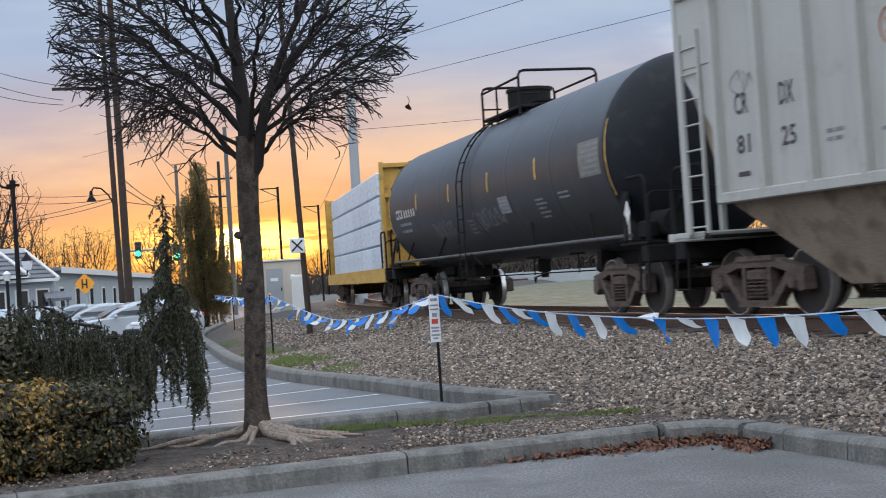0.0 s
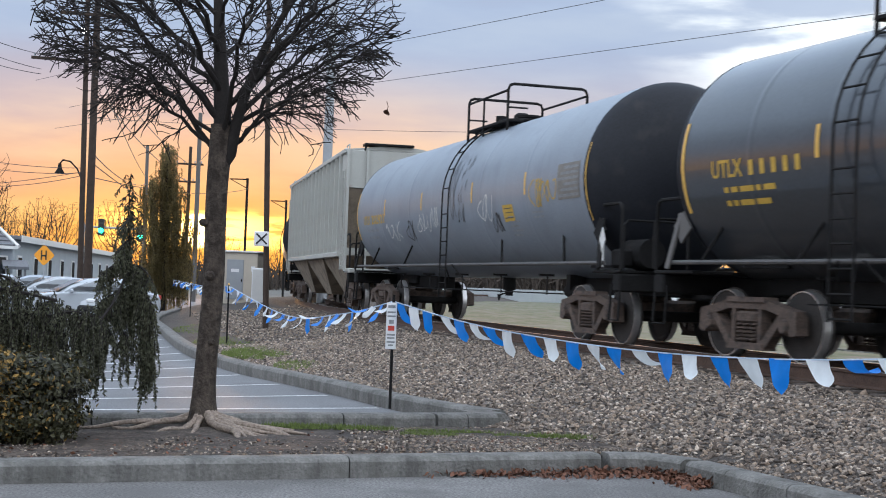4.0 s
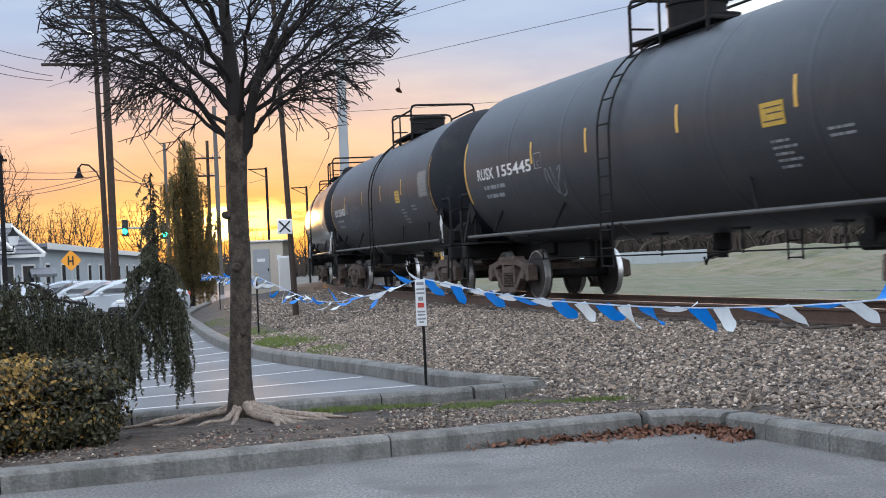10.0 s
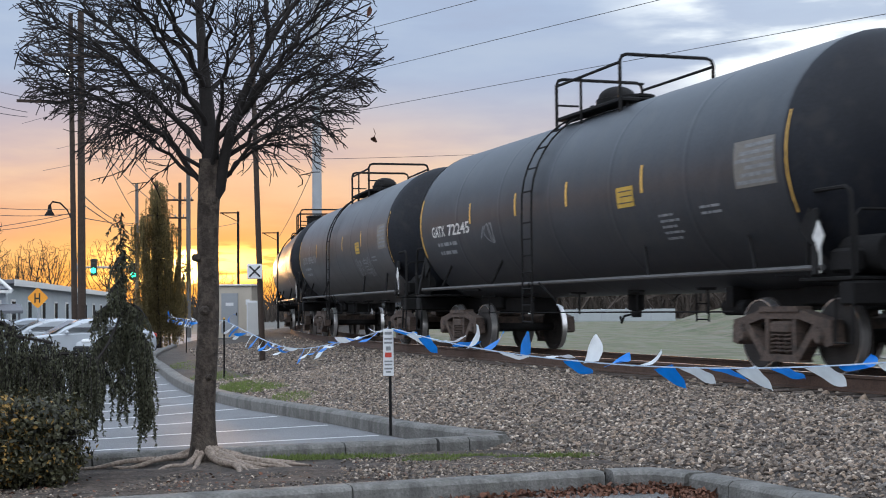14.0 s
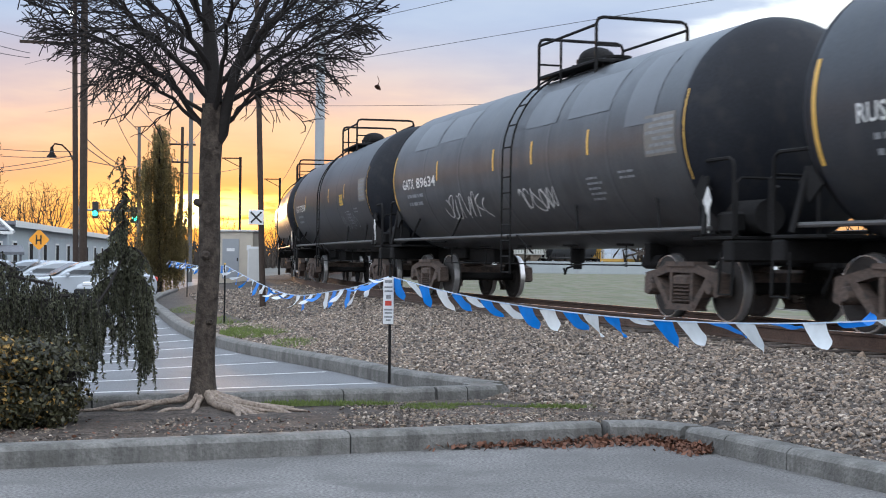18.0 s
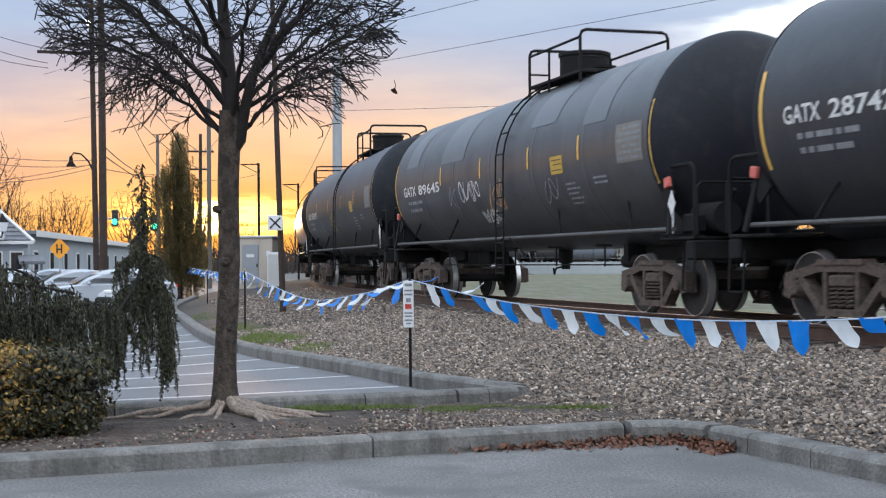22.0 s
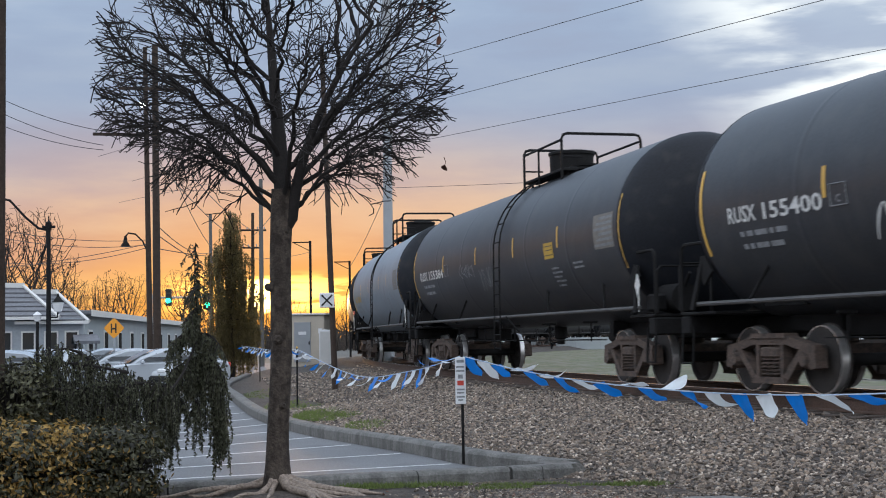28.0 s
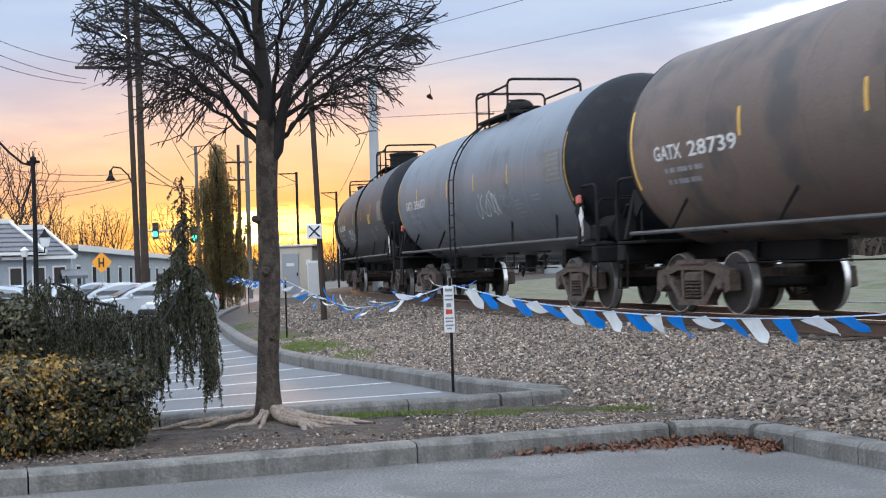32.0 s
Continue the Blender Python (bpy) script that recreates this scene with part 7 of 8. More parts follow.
def parked_car(az, dist, turn, mat, label, L=4.5, hood=0.95, lights=""):
    """A car in side profile, lofted across its width."""
    car = empty("parked_car", Matrix.Translation(polar(az, dist, 0)) @ pose(0, 0, 0, 0, 0, turn), label, "car", "parked cars")
    H = 1.46
    f, r = L / 2, -L / 2

    def loft(sections, profile):
        """Side outlines (x, z) set at y, joined across the car."""
        g, n = G(), len(profile)
        for y, inset, drop in sections:
            g.v += [(x * (1 - inset), y, z - drop * (z - 0.3)) for x, z in profile]
        for i in range(len(sections) - 1):
            for j in range(n):
                g.f.append((i * n + j, i * n + (j + 1) % n, i * n + n + (j + 1) % n, i * n + n + j))
        g.f += [tuple(range(n)), tuple(reversed(range(len(g.v) - n, len(g.v))))]
        return g

    def arch(cx, r0=0.37):
        return [(cx + r0 * math.cos(a), 0.30 + r0 * math.sin(a)) for a in np.linspace(0.15, math.pi - 0.15, 7)]

    low = [(r + 0.06, 0.30)] + arch(r + 0.85)[::-1] + arch(f - 0.85)[::-1] + [(f - 0.06, 0.30), (f, 0.48), (f - 0.03, 0.66), (f - 0.22, 0.79), (f - 0.7, hood - 0.06), (f - 1.2, hood), (0, 0.98), (r + 0.6, 1.02), (r + 0.1, 0.98), (r, 0.80), (r - 0.02, 0.55)]
    part("body", loft(((-0.87, 0.03, 0.06), (-0.82, 0.0, 0.0), (0.82, 0.0, 0.0), (0.87, 0.03, 0.06)), low), M[mat], car, smooth=50)
    cab = [(f - 1.15, hood - 0.02), (f - 1.55, hood + 0.24), (f - 1.95, H - 0.13), (f - 2.3, H - 0.02), (f - 2.7, H), (-0.5, H - 0.01), (r + 1.1, H - 0.08), (r + 0.7, H - 0.25), (r + 0.3, 1.06), (r + 0.25, 0.98)]
    part("cabin", loft(((-0.80, 0.02, 0.10), (-0.68, 0.0, 0.015), (0.68, 0.0, 0.015), (0.80, 0.02, 0.10)), cab), M[mat], car, smooth=50)
    for y in (1, -1):
        for a0, a1, b1, b0 in ((f - 1.5, f - 2.05, f - 2.62, f - 2.62), (f - 2.72, f - 2.72, r + 1.15, r + 0.68)):
            part("side_window", G().add([(a0, 0.835 * y, 1.02), (a1, 0.765 * y, H - 0.17), (b1, 0.765 * y, H - 0.17), (b0, 0.835 * y, 1.02)], [(0, 1, 2, 3)]), M["car_glass"], car, smooth=0)
    part("windscreen", G().add([(f - 1.17, -0.72, hood + 0.02), (f - 1.17, 0.72, hood + 0.02), (f - 1.92, 0.60, H - 0.10), (f - 1.92, -0.60, H - 0.10)], [(0, 1, 2, 3)]), M["car_glass"], car, at=pose(0.035, 0, 0.02))
    part("rear_window", G().add([(r + 0.36, -0.66, 1.10), (r + 0.36, 0.66, 1.10), (r + 0.92, 0.56, H - 0.15), (r + 0.92, -0.56, H - 0.15)], [(0, 1, 2, 3)]), M["car_glass"], car, at=pose(-0.035, 0, 0.03))
    for x in (L / 2 - 0.85, -L / 2 + 0.85):
        for y in (0.80, -0.80):
            w = part("wheel", G().lathe([(-0.1, 0.2), (-0.1, 0.31), (-0.07, 0.33), (0.07, 0.33), (0.1, 0.31), (0.1, 0.2)], "y", (x, y, 0.33), 18), M["rubber"], car)
            part("rim", G().lathe([(-0.105, 0.02), (-0.105, 0.19), (0.105, 0.19), (0.105, 0.02)], "y", (x, y, 0.33), 14), M["car_silver"], w)
    for y in (0.62, -0.62):
        part("headlight", G().box((L / 2 - 0.08, y, 0.70), (0.16, 0.34, 0.14), bevel=0.04), M["lamp_white"] if lights == "front" else M["sign_white"], car)
        part("tail_light", G().box((-L / 2 - 0.0, y, 0.86), (0.10, 0.30, 0.16), bevel=0.03), M["lamp_red"] if lights == "rear" else M["red_paint"], car)
        part("mirror", G().box((L / 2 - 1.55, y * 1.52, 1.0), (0.12, 0.2, 0.13), bevel=0.04), M[mat], car)
    part("bumper", G().box((L / 2 - 0.02, 0, 0.45), (0.12, 1.6, 0.2), bevel=0.05).box((-L / 2 + 0.02, 0, 0.45), (0.12, 1.6, 0.2), bevel=0.05), M["rubber"], car)
    part("plate", G().box((-L / 2 - 0.05, 0, 0.7), (0.02, 0.4, 0.12)), M["sign_white"], car)


parked_car(-16.2, 46, 200, "car_white", "white hatchback parked in the lower lot")
parked_car(-14.7, 42, 205, "car_white", "white saloon parked beside the weeping trees")
parked_car(-13.9, 43, 255, "car_white", "white car facing out of its stall beside the kerb", hood=1.0)
parked_car(-18.6, 50, 80, "car_white", "white car stopped with its brake lights on", lights="rear")
parked_car(-19.9, 52, 75, "car_silver", "silver car waiting on the street", lights="rear")
parked_car(-17.2, 56, 190, "car_silver", "grey car on the street before the long building")
parked_car(-21.5, 49, 185, "car_silver", "silver car at the far side of the lot")

# bare trees behind the street
VARIANTS = []
for v in range(4):
    rng = np.random.RandomState(30 + v)
    trunk = [(0, 0, 0.5 * k) for k in range(6 + v)]
    par = [-1] + list(range(len(trunk) - 1))
    T = []
    while len(T) < 1000:
        p = rng.uniform(-1, 1, 3)
        if np.linalg.norm(p) > 1:
            continue
        T.append(p * [2.7 + 0.4 * v, 2.7 + 0.4 * v, 3.6] + [0, 0, 5.6 + 0.4 * v])
    nodes, par = grow(40 + v, (trunk, par), T, reach=2.2, kill=0.30, step=0.28, droop=-0.2)
    ms, r = branch_meshes(nodes, par, 0.013, 2.35, (0.07,), (6, 3))
    VARIANTS.append([m.mesh("branches", M["bark" if k == 0 else "twig"], 60) for k, m in enumerate(ms)])
rng = random.Random(77)
for az, dist, k in ((-21.4, 95, 1.15), (-20.3, 92, 1.25), (-19.3, 98, 1.0), (-22.8, 96, 1.2), (-17.6, 120, 0.85), (-16.6, 125, 1.0), (-15.9, 118, 0.8), (-13.6, 122, 0.95), (-13.0, 128, 0.85), (-12.0, 135, 0.8), (-18.4, 120, 0.8), (-11.2, 150, 0.85), (-9.4, 150, 0.7), (-8.4, 170, 0.8), (-6.2, 190, 0.8), (-24.5, 100, 1.2)):
    v = VARIANTS[rng.randrange(4)]
    t = empty("far_tree", Matrix.Translation(polar(az, dist, 0)) @ pose(0, 0, 0, 0, 0, rng.uniform(0, 360)) @ Matrix.Scale(k, 4), "bare winter tree behind the street", "tree", "bare trees along the street")
    part("trunk", v[0], None, t)
    part("crown", v[1], None, t, "leafless twigs")
# woods along the skyline
woods = G()
rng = random.Random(5)
for i in range(1300):
    az = rng.uniform(-30, 24)
    p = polar(az, rng.uniform(190, 300), 0)
    h = rng.uniform(2.5, 5.2) if az < -5 else (rng.uniform(4.0, 6.5) if az < 1 else rng.uniform(4.5, 7.5))
    for k in range(5 if az < 1 else 9):
        q = p + Vector((rng.gauss(0, 1.6), rng.gauss(0, 1.6), 0))
        woods.tube([q, q + Vector((rng.gauss(0, 0.4 if az < 1 else 1.2), 0, h * 0.5)), q + Vector((rng.gauss(0, 1.2 if az < 1 else 3.0), 0, h * rng.uniform(0.75, 1.1)))], [0.30, 0.2, 0.04], 3)
thing("woods", woods, M["bark"], "dense dark bare woods along the skyline", "woods", kind="stuff")

# puddles, gravel strips and stacked ties in the field beyond the track
rng = random.Random(31)
for i, (s0, o, L0, w) in enumerate(((2, 9.5, 16, 0.25), (-6, 12.5, 22, 0.35), (6, 15.5, 20, 0.3), (-10, 19, 30, 0.5), (0, 25, 40, 0.6))):
    path = [track(s0 + k * L0 / 12, o + 0.5 * math.sin(k * 1.3 + i))[:2] for k in range(13)]
    thing("gravel_strip", sweep(path, [(-w / 2, 0.02), (w / 2, 0.02), (w / 2, 0.075), (-w / 2, 0.075)]), M["strip_gravel"], "pale wet gravel strip in the grass", "gravel", kind="structure")
for i in range(3):
    x, y, h = track(-2.5 + i * 7.5, 17 + 2.2 * i)
    st = empty("tie_stack", pose(x, y, 0.02, 0, 0, 90 - math.degrees(h) + 8 * i), "low stack of old timber ties in the grass", "timber", "stacks of ties")
    for k in range(3):
        for j in range(4 - k):
            part("old_tie", TIE, None, st, at=pose(0.27 * (j + k / 2) - 0.5, 0, 0.07 + 0.145 * k, 0, 0, 2 * math.sin(k * 3 + j)))

bank = G()
BANK = ((24, -0.05), (26.5, 0.35), (29, 0.95), (31, 1.35), (33, 1.5), (36, 1.2), (40, -0.05))
for i in range(91):
    for k, (o, z) in enumerate(BANK):
        x, y, h = track(-90 + i * 2.0, o)
        bank.v.append((x, y, z if z < 0 else z * (1 + 0.35 * noise.noise(Vector((x * 0.15, y * 0.15, k * 0.4)))) + 0.12 * noise.noise(Vector((x * 0.9, y * 0.9, k)))))
for i in range(90):
    for k in range(len(BANK) - 1):
        q = i * len(BANK) + k
        bank.f.append((q, q + 1, q + len(BANK) + 1, q + len(BANK)))
thing("grass_bank", bank, M["field"], "low bank of winter grass along the field's far edge", "bank", kind="structure")
wh = empty("barrier_wall", Matrix.Translation(polar(7.5, 150, 0)) @ pose(0, 0, 0, 0, 0, -4), "long low pale wall far behind the field", "wall")
for k in range(9):
    part("panel", G().box((-12 + 3 * k, 0, 0.75), (2.94, 0.2, 1.5), bevel=0.03), M["shop_wall"], wh)
    part("post", G().box((-13.5 + 3 * k, 0, 0.82), (0.14, 0.3, 1.66)), M["steel_pole"], wh)
scrub = G()
rng = random.Random(8)
for i in range(110):
    x, y, h = track(rng.uniform(-16, 30), rng.uniform(40, 52))
    p = Vector((x, y, 0))
    for k in range(5):
        scrub.tube([p, p + Vector((rng.gauss(0, 0.3), rng.gauss(0, 0.3), rng.uniform(0.3, 0.7))), p + Vector((rng.gauss(0, 0.7), rng.gauss(0, 0.7), rng.uniform(0.7, 1.5)))], [0.05, 0.035, 0.012], 3)
thing("scrub", scrub, M["bark"], "low bare brown scrub at the field's far edge", "scrub", kind="stuff")

# ---------------------------------------------------------------- pennants, sign, small things

ROPE = [polar(-0.70, 15.25, 1.385), polar(2.0, 14.2, 1.225), polar(5.5, 13.0, 1.115), polar(11.4, 11.6, 1.055), polar(18.5, 10.4, 1.11), polar(27, 9.4, 1.28), polar(33, 9.0, 1.45)]
ROPE_FAR = [polar(-0.70, 15.25, 1.385), polar(-3.1, 18.6, 1.12), polar(-5.7, 22.5, 0.96), polar(-8.39, 28.0, 1.42)]
ROPE_END = [polar(-8.39, 28.0, 1.42), polar(-9.4, 36, 1.34), polar(-10.1, 46, 1.35), polar(-10.7, 54, 1.4), polar(-11.4, 62, 1.5)]


def curve_points(P, n=14):
    out = []
    for i in range(len(P) - 1):
        a, b, c, d = P[max(i - 1, 0)], P[i], P[i + 1], P[min(i + 2, len(P) - 1)]
        for k in range(n):
            t = k / n
            out.append(0.5 * ((2 * b) + (c - a) * t + (2 * a - 5 * b + 4 * c - d) * t * t + (3 * b - a - 3 * c + d) * t ** 3))
    return out + [P[-1]]


def pennant_shape(bend, sweep, twist, blunt):
    """A tapering plastic pennant sewn to the cord along its top: bowed, swept along the cord and twisted by the wind."""
    g = G()
    w, h, n = 0.112, 0.30, 12
    x = y = z = 0.0
    for i in range(n + 1):
        t = i / n
        half = w * ((1 - t) ** 0.9 * (1 - blunt) + blunt * (1 - t ** 5)) + 0.004
        a, q, r = bend * t, sweep * min(1, 0.35 + t), twist * t * t
        if i:
            x, y, z = x + h / n * math.sin(q), y + h / n * math.sin(a) * math.cos(q), z - h / n * math.cos(a) * math.cos(q)
        for j in range(5):
            u = j / 2 - 1
            g.v.append((x + u * half * math.cos(r), y + u * half * math.sin(r) + 0.010 * t * math.sin(t * 9 + 2 * u), z + u * half * math.sin(q) * 0.35 * t))
    for i in range(n):
        for j in range(4):
            g.f.append((5 * i + j, 5 * i + j + 1, 5 * i + j + 6, 5 * i + j + 5))
    return g


PENNANTS = []
for c in ("blue_flag", "white_flag"):
    PENNANTS.append([pennant_shape(*k).mesh("pennant", M[c], 60) for k in ((0.2, 0.1, 0.3, 0.5), (0.9, 0.5, 0.6, 0.3), (-0.4, 0.6, -0.4, 0.65), (1.3, 0.3, -0.7, 0.6), (0.5, -0.25, 1.0, 0.2), (0.1, 0.45, 0.2, 0.75), (-0.8, 0.8, 0.5, 0.5), (0.7, 0.0, -1.2, 0.55), (1.6, 0.6, 0.4, 0.7), (0.3, 0.75, 0.2, 0.8), (2.3, 0.2, 0.3, 0.85), (0.2, 1.05, 0.5, 0.45), (0.6, 0.15, 0.4, 0.8))])
FLYING = []
rng = random.Random(19)


def hang(points, spacing):
    line = empty("bunting", pose(0, 0, 0), "thin pale blue bunting cord strung between the posts", "bunting")
    part("cord", G().tube(points, 0.008, 4), M["cord"], line)
    acc, k = 0.16, rng.randrange(2)
    total = 0
    for a, b in zip(points, points[1:]):
        l = (b - a).length
        while acc <= total + l:
            p = a.lerp(b, (acc - total) / l)
            d = (b - a).normalized()
            yaw = math.degrees(math.atan2(d.y, d.x))
            blue = k % 2 == 0
            ob = thing("pennant", rng.choice(PENNANTS[0 if blue else 1]), None, "%s plastic pennant fluttering on a cord" % ("blue" if blue else "white"), "pennant", "blue and white bunting", at=pose(*p, 0, 0, yaw))
            FLYING.append((ob, p.copy(), yaw, rng.uniform(0, 6.28), rng.uniform(0.7, 1.3), -1 if d.x < 0 else 1))
            acc += spacing * rng.uniform(0.88, 1.12)
            k += 1
        total += l


hang(curve_points(ROPE), 0.37)
hang(curve_points(ROPE_FAR), 0.56)
hang(curve_points(ROPE_END), 0.8)

# posts that carry the cord
sp = empty("sign_post", Matrix.Translation(polar(-0.70, 15.2, 0.05)), "thin steel post with a narrow white notice", "sign")
part("post", G().tube([(0, 0, 0), (0, 0, 1.42)], 0.018, 8), M["iron"], sp)
part("notice_board", G().box((-0.02, -0.025, 1.03), (0.13, 0.012, 0.58), bevel=0.004), M["sign_white"], sp, "white notice board")
for z, h, w in ((1.27, 0.035, 0.09), (1.20, 0.02, 0.10), (1.15, 0.02, 0.10), (1.08, 0.05, 0.06), (1.0, 0.06, 0.08), (0.92, 0.02, 0.10), (0.88, 0.02, 0.09), (0.83, 0.02, 0.10), (0.79, 0.02, 0.06)):
    part("text_bar", G().box((-0.02, -0.0335, z), (w, 0.003, h)), M["red_paint"] if h == 0.06 else M["faded_paint"], sp)
for az, dist, z in ((-8.39, 28, 1.45), (-10.1, 46, 1.38), (33, 9.0, 1.48), (-11.4, 62, 1.5)):
    q = empty("bunting_post", Matrix.Translation(polar(az, dist, 0.0)), "thin dark steel stake that holds the bunting", "post", "bunting posts")
    part("stake", G().tube([(0, 0, 0), (0, 0, z)], 0.02, 8), M["iron"], q)
    part("cap", G().lathe([(0, 0.024), (0.03, 0.024), (0.04, 0.01)], "z", (0, 0, z - 0.01), 8), M["reflector"], q)

# a drift of fallen leaves against the kerb
rng = random.Random(3)
LEAF = []
for v in range(6):
    g = G()
    s, c = 1.0, rng.uniform(-0.6, 0.9)
    for u, w in ((-1, 0.08), (-0.5, 0.5), (0.05, 0.6), (0.55, 0.38), (1, 0.04)):
        g.v += [(u * s, -w, c * w * w), (u * s, 0, 0.12 * c * u), (u * s, w, c * w * w)]
    for k in range(4):
        for j in range(2):
            g.f.append((3 * k + j, 3 * k + j + 1, 3 * k + j + 4, 3 * k + j + 3))
    LEAF.append(g)
drift = empty("leaf_drift", pose(0, 0, 0), "drift of curled brown leaves against the kerb", "leaves")
loose = G()
LEAFMESH = [g.mesh("leaf", M["leaf_dead"], 60) for g in LEAF]
for i in range(900):
    t = rng.betavariate(2.0, 1.15)
    x, y = along(FRONT, 14.94 + t * 3.11)
    inward = abs(rng.gauss(0, 0.085)) * (1.7 if t > 0.35 else 0.8) + 0.01
    d = Vector((0.30, -0.95)) if t < 0.84 else Vector((-0.75, -0.65))
    p = Vector((x + d.x * inward, y + d.y * inward, 0.012 + max(0, 0.085 - inward * 0.4) * rng.random() * (0.4 + 0.6 * t)))
    m = Matrix.Translation(p) @ Euler((rng.gauss(0, 0.6), rng.gauss(0, 0.6), rng.uniform(0, 6.28))).to_matrix().to_4x4() @ Matrix.Scale(rng.uniform(0.018, 0.035), 4)
    if i < 260:
        part("leaf", LEAFMESH[i % 6], None, drift, at=m)
    else:
        q = LEAF[i % 6]
        loose.add([m @ Vector(v) for v in q.v], q.f)
tagged(part("leaf_litter", loose, M["leaf_dead"], drift), kind="stuff")

# grass tufts
rng = random.Random(6)


def turf(name, label, patches, seed, blade=0.06):
    g = G()
    r = random.Random(seed)
    for cx, cy, rx, ry, n, z in patches:
        for _ in range(n):
            a, k = r.uniform(0, 6.28), math.sqrt(r.random())
            x, y = cx + rx * k * math.cos(a), cy + ry * k * math.sin(a)
            h = blade * r.uniform(0.4, 1.1)
            e = Vector((r.gauss(0, 0.4), r.gauss(0, 0.4), 1)).normalized() * h
            w = Vector((math.cos(a * 7), math.sin(a * 7), 0)) * 0.006
            p = Vector((x, y, z))
            g.add([p - w, p + w, p + e], [(0, 1, 2)])
    thing(name, g, M["grass"], label, "grass", kind="stuff", smooth=0)


turf("grass_tufts", "small bright green grass tufts in the planting bed", [(0.25, 13.93, 0.3, 0.14, 900, 0.085), (0.35, 14.27, 0.35, 0.11, 800, 0.08), (-0.75, 14.5, 0.7, 0.16, 1300, 0.075), (1.6, 14.04, 0.35, 0.14, 700, 0.1), (0.75, 14.33, 0.18, 0.07, 300, 0.08), (1.15, 14.04, 0.25, 0.08, 400, 0.09), (-1.2, 14.33, 0.3, 0.11, 350, 0.08)], 41)
turf("verge_grass", "patches of short grass on the verge beside the track", [(-2.9, 27.74, 0.75, 2.16, 4200, 0.12), (-4.0, 32.41, 0.9, 2.73, 2200, 0.11), (-5.4, 40.93, 1.3, 4.55, 2500, 0.1), (-1.9, 24.11, 0.4, 1.14, 800, 0.12)], 42, 0.09)

# crushed stone of the ballast, and pebbles on the bed
rng = random.Random(9)
SHAPES = []
for v in range(8):
    pts = []
    for lat, n in ((-0.8, 3), (0.0, 5), (0.8, 3)):
        for k in range(n):
            a = 2 * math.pi * (k + rng.random() * 0.5) / n
            q = math.sqrt(1 - lat * lat) * rng.uniform(0.75, 1.15)
            pts.append((q * math.cos(a), q * math.sin(a) * 0.8, lat * 0.55 * rng.uniform(0.7, 1.1)))
    bm = bmesh.new()
    for p in pts:
        bm.verts.new(p)
    bmesh.ops.convex_hull(bm, input=bm.verts)
    bm.verts.index_update()
    SHAPES.append(([v.co.copy() for v in bm.verts], [tuple(v.index for v in f.verts) for f in bm.faces]))
    bm.free()


def stones(n, s_range, o_range, size, seed):
    r = random.Random(seed)
    g = G()
    for _ in range(n):
        s = r.uniform(*s_range)
        o = r.uniform(max(o_range[0], near_edge(s) + 0.06), o_range[1])
        x, y, h = track(s, o)
        k = r.uniform(0.55, 1.25) * size
        m = Matrix.Translation((x, y, bed_at(s, o) + k * 0.22 + 0.03 * noise.noise(Vector((x * 0.9, y * 0.9, 3.1))))) @ Euler((r.gauss(0, 0.5), r.gauss(0, 0.5), r.uniform(0, 6.28))).to_matrix().to_4x4() @ Matrix.Scale(k, 4)
        v, f = SHAPES[r.randrange(8)]
        g.add([m @ p for p in v], f)
    return g


bed = empty("ballast_stones", pose(0, 0, 0), "loose grey and tan crushed stones of the track bed", "stones", kind="stuff")
tagged(part("near_stones", stones(52000, (-9, 14.6), (-6, 0.1), 0.031, 1), M["stone"], bed, smooth=0), kind="stuff")
tagged(part("middle_stones", stones(15000, (14.6, 38), (-3.9, 0.1), 0.040, 2), M["stone"], bed, smooth=0), kind="stuff")
tagged(part("far_stones", stones(2800, (-8, 45), (0.1, 3.3), 0.06, 3), M["stone"], bed, smooth=0), kind="stuff")
STONEMESH = [G().add(v, f).mesh("stone", M["stone"], 0) for v, f in SHAPES]
r = random.Random(15)
for i in range(300):
    s = r.uniform(-5.5, 1.5)
    o = near_edge(s) + 0.08 + abs(r.gauss(0, 0.45))
    x, y, h = track(s, o)
    k = r.uniform(0.03, 0.052)
    part("stone", STONEMESH[i % 8], None, bed, at=Matrix.Translation((x, y, bed_at(s, o) + k * 0.3)) @ Euler((r.gauss(0, 0.5), r.gauss(0, 0.5), r.uniform(0, 6.28))).to_matrix().to_4x4() @ Matrix.Scale(k, 4))
g = G()
r = random.Random(12)
for _ in range(5200):
    t = r.random()
    fx, fy = along(FRONT, 8.61 + t * 8.41)
    u = r.random()
    x, y = fx + r.gauss(0, 0.1), fy + 0.3 + 2.75 * u
    k = r.uniform(0.008, 0.022) * (1.3 if x > 0.6 else 1)
    m = Matrix.Translation((x, y, 0.135 - 0.10 * u ** 2 + 0.005)) @ Euler((r.gauss(0, 0.5), r.gauss(0, 0.5), r.uniform(0, 6.28))).to_matrix().to_4x4() @ Matrix.Scale(k, 4)
    v, f = SHAPES[r.randrange(8)]
    g.add([m @ p for p in v], f)
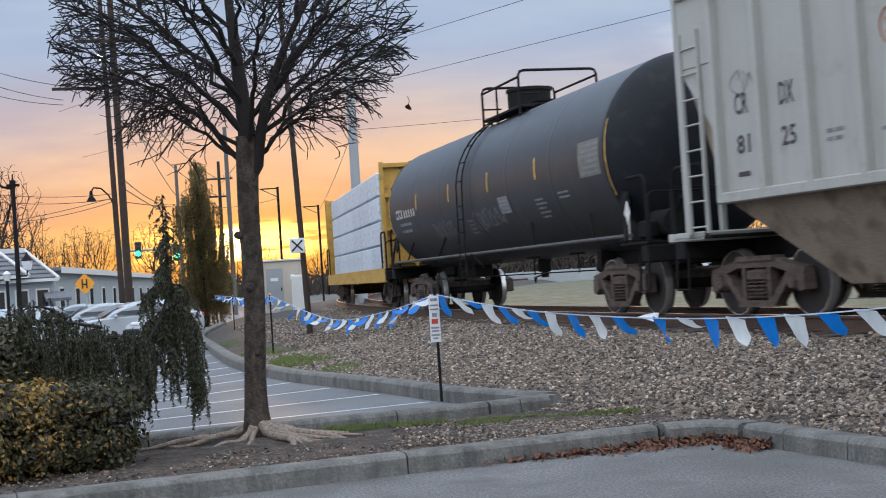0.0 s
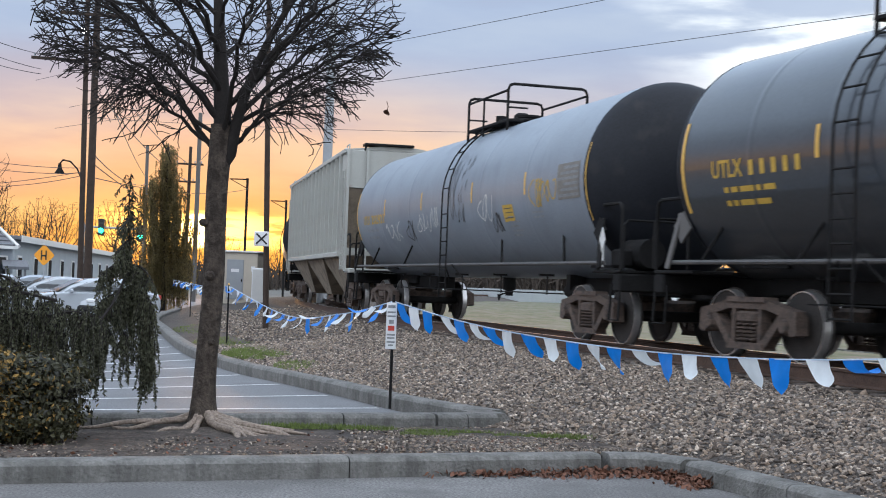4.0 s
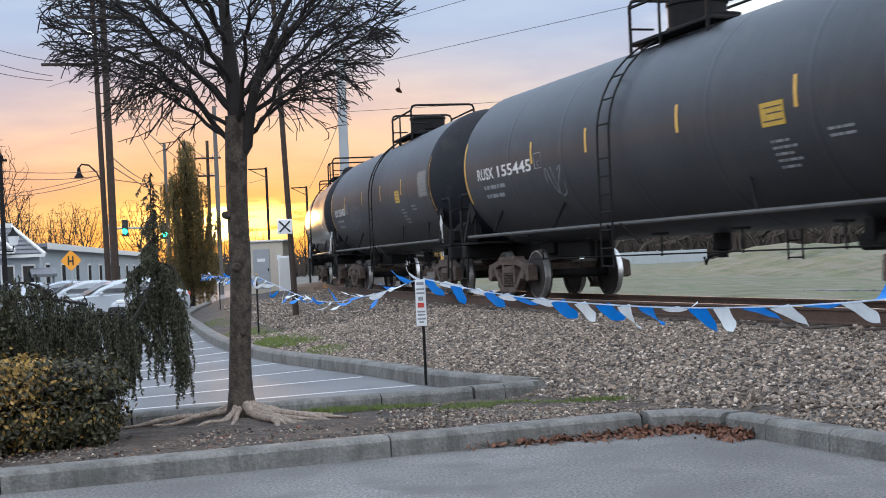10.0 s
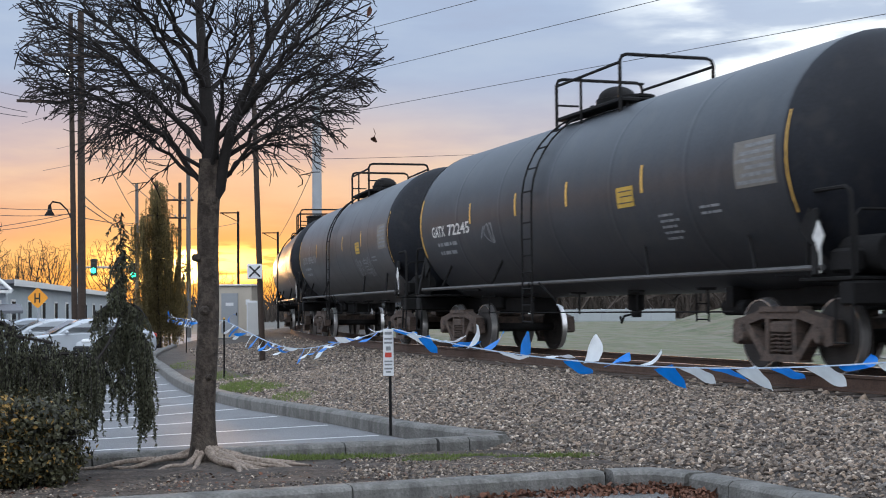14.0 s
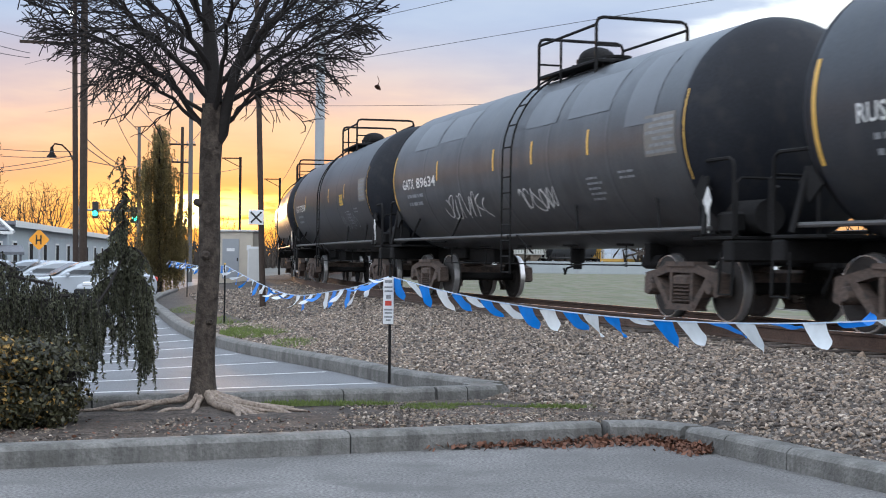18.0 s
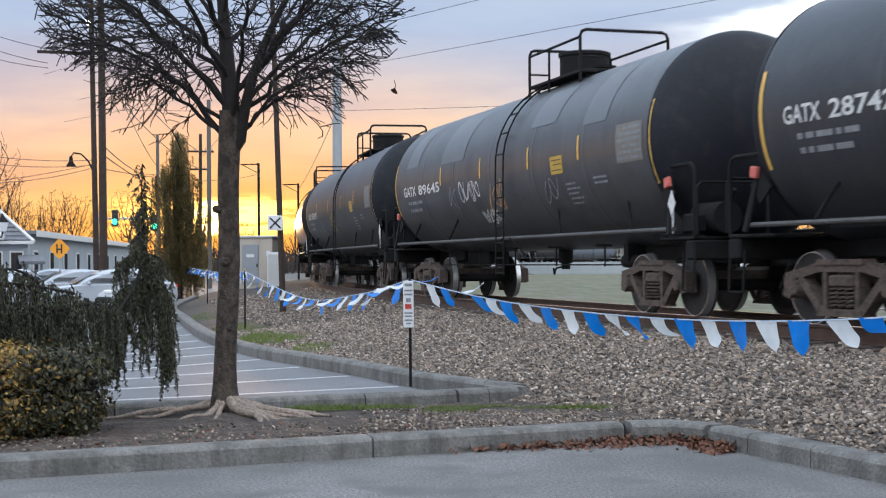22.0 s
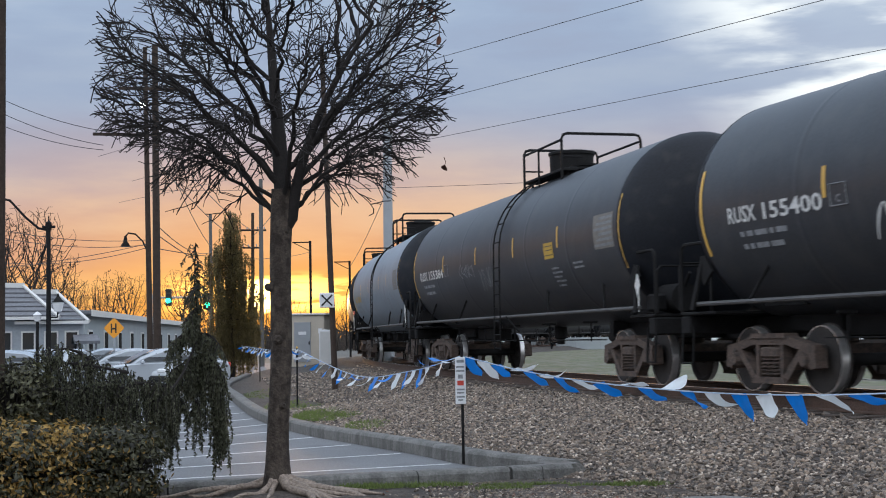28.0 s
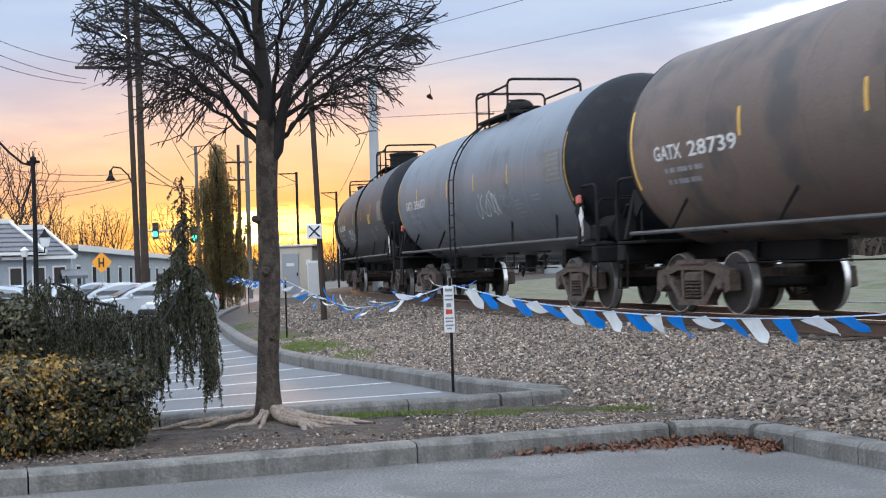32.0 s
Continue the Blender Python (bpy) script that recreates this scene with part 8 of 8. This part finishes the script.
for _ in range(5500):        # gravel washed over the tip of the bed
    x = r.betavariate(2, 1.6) * 3.0 - 0.7
    y = 12.19 + r.random() * 3.30 + 0.14 * x
    if x > 2.05 or y > 15.18 + 0.25 * x or y < 11.88 + 0.34 * x + 0.15:
        continue
    u = min(1, (y - 11.71) / 3.41)
    k = r.uniform(0.010, 0.026)
    m = Matrix.Translation((x, y, 0.135 - 0.10 * u ** 2 + 0.008)) @ Euler((r.gauss(0, 0.5), r.gauss(0, 0.5), r.uniform(0, 6.28))).to_matrix().to_4x4() @ Matrix.Scale(k, 4)
    v, f = SHAPES[r.randrange(8)]
    g.add([m @ p for p in v], f)
litter = G()
for _ in range(520):
    t = r.random()
    fx, fy = along(FRONT, 6.58 + t * 10.14)
    u = r.random()
    m = Matrix.Translation((fx + r.gauss(0, 0.1), fy + 0.3 + 2.75 * u, 0.15 - 0.10 * u ** 2)) @ Euler((r.gauss(0, 0.4), r.gauss(0, 0.4), r.uniform(0, 6.28))).to_matrix().to_4x4() @ Matrix.Scale(r.uniform(0.012, 0.028), 4)
    q = LEAF[_ % 6]
    litter.add([m @ Vector(v) for v in q.v], q.f)
thing("bed_litter", litter, M["leaf_dead"], "scraps of dead leaf and bark on the soil", "leaves", kind="stuff")
thing("bed_pebbles", g, M["stone"], "small pebbles scattered over the planting bed", "stones", kind="stuff", smooth=0)


def motions():
    for car, s16 in TRAIN:
        walk(car, [(t, on_track(s16 + SPEED * (t - 16))) for t in range(0, 33)])
    # the wind along the cord: degrees of sweep towards the camera's end, and how hard it lifts
    blow = [(0, -22, 0.6), (1, -8, 0.7), (3, 2, 0.8), (6, 18, 0.7), (7, -8, 0.8), (8, 10, 0.8), (9, 38, 0.9), (10, 42, 1.2), (11, 30, 0.9), (13, 40, 1.3), (14, 55, 1.2), (16.5, 6, 0.9), (18, 22, 1.0), (20, 2, 1.0),
            (22, 8, 0.8), (24, 22, 0.9), (27, 30, 1.0), (29, 34, 0.9), (30, 46, 1.2), (32, 42, 1.1)]
    for ob, p, yaw, phase, pace, way in FLYING:
        rows = []
        for k in range(0, 81):
            t = k * 0.4
            lean = float(np.interp(t - p.y * 0.03, [b[0] for b in blow], [b[1] for b in blow]))
            lift = float(np.interp(t, [b[0] for b in blow], [b[2] for b in blow])) * (0.7 + 0.3 * math.sin(0.9 * t + p.x))
            gust = max(0.0, math.sin(0.8 * pace * t + 2.3 * phase) - 0.66) * 230 * lift
            rows.append((t, pose(*p, (8 + 0.95 * abs(lean)) * lift + 22 * lift * math.sin(3.1 * pace * t + phase) + gust, -way * (0.22 * (lean - 12) + 6 * lift * math.sin(2.3 * pace * t + 2 * phase)), yaw + 6 * math.sin(1.9 * pace * t + 3 * phase))))
        walk(ob, rows)


motions()
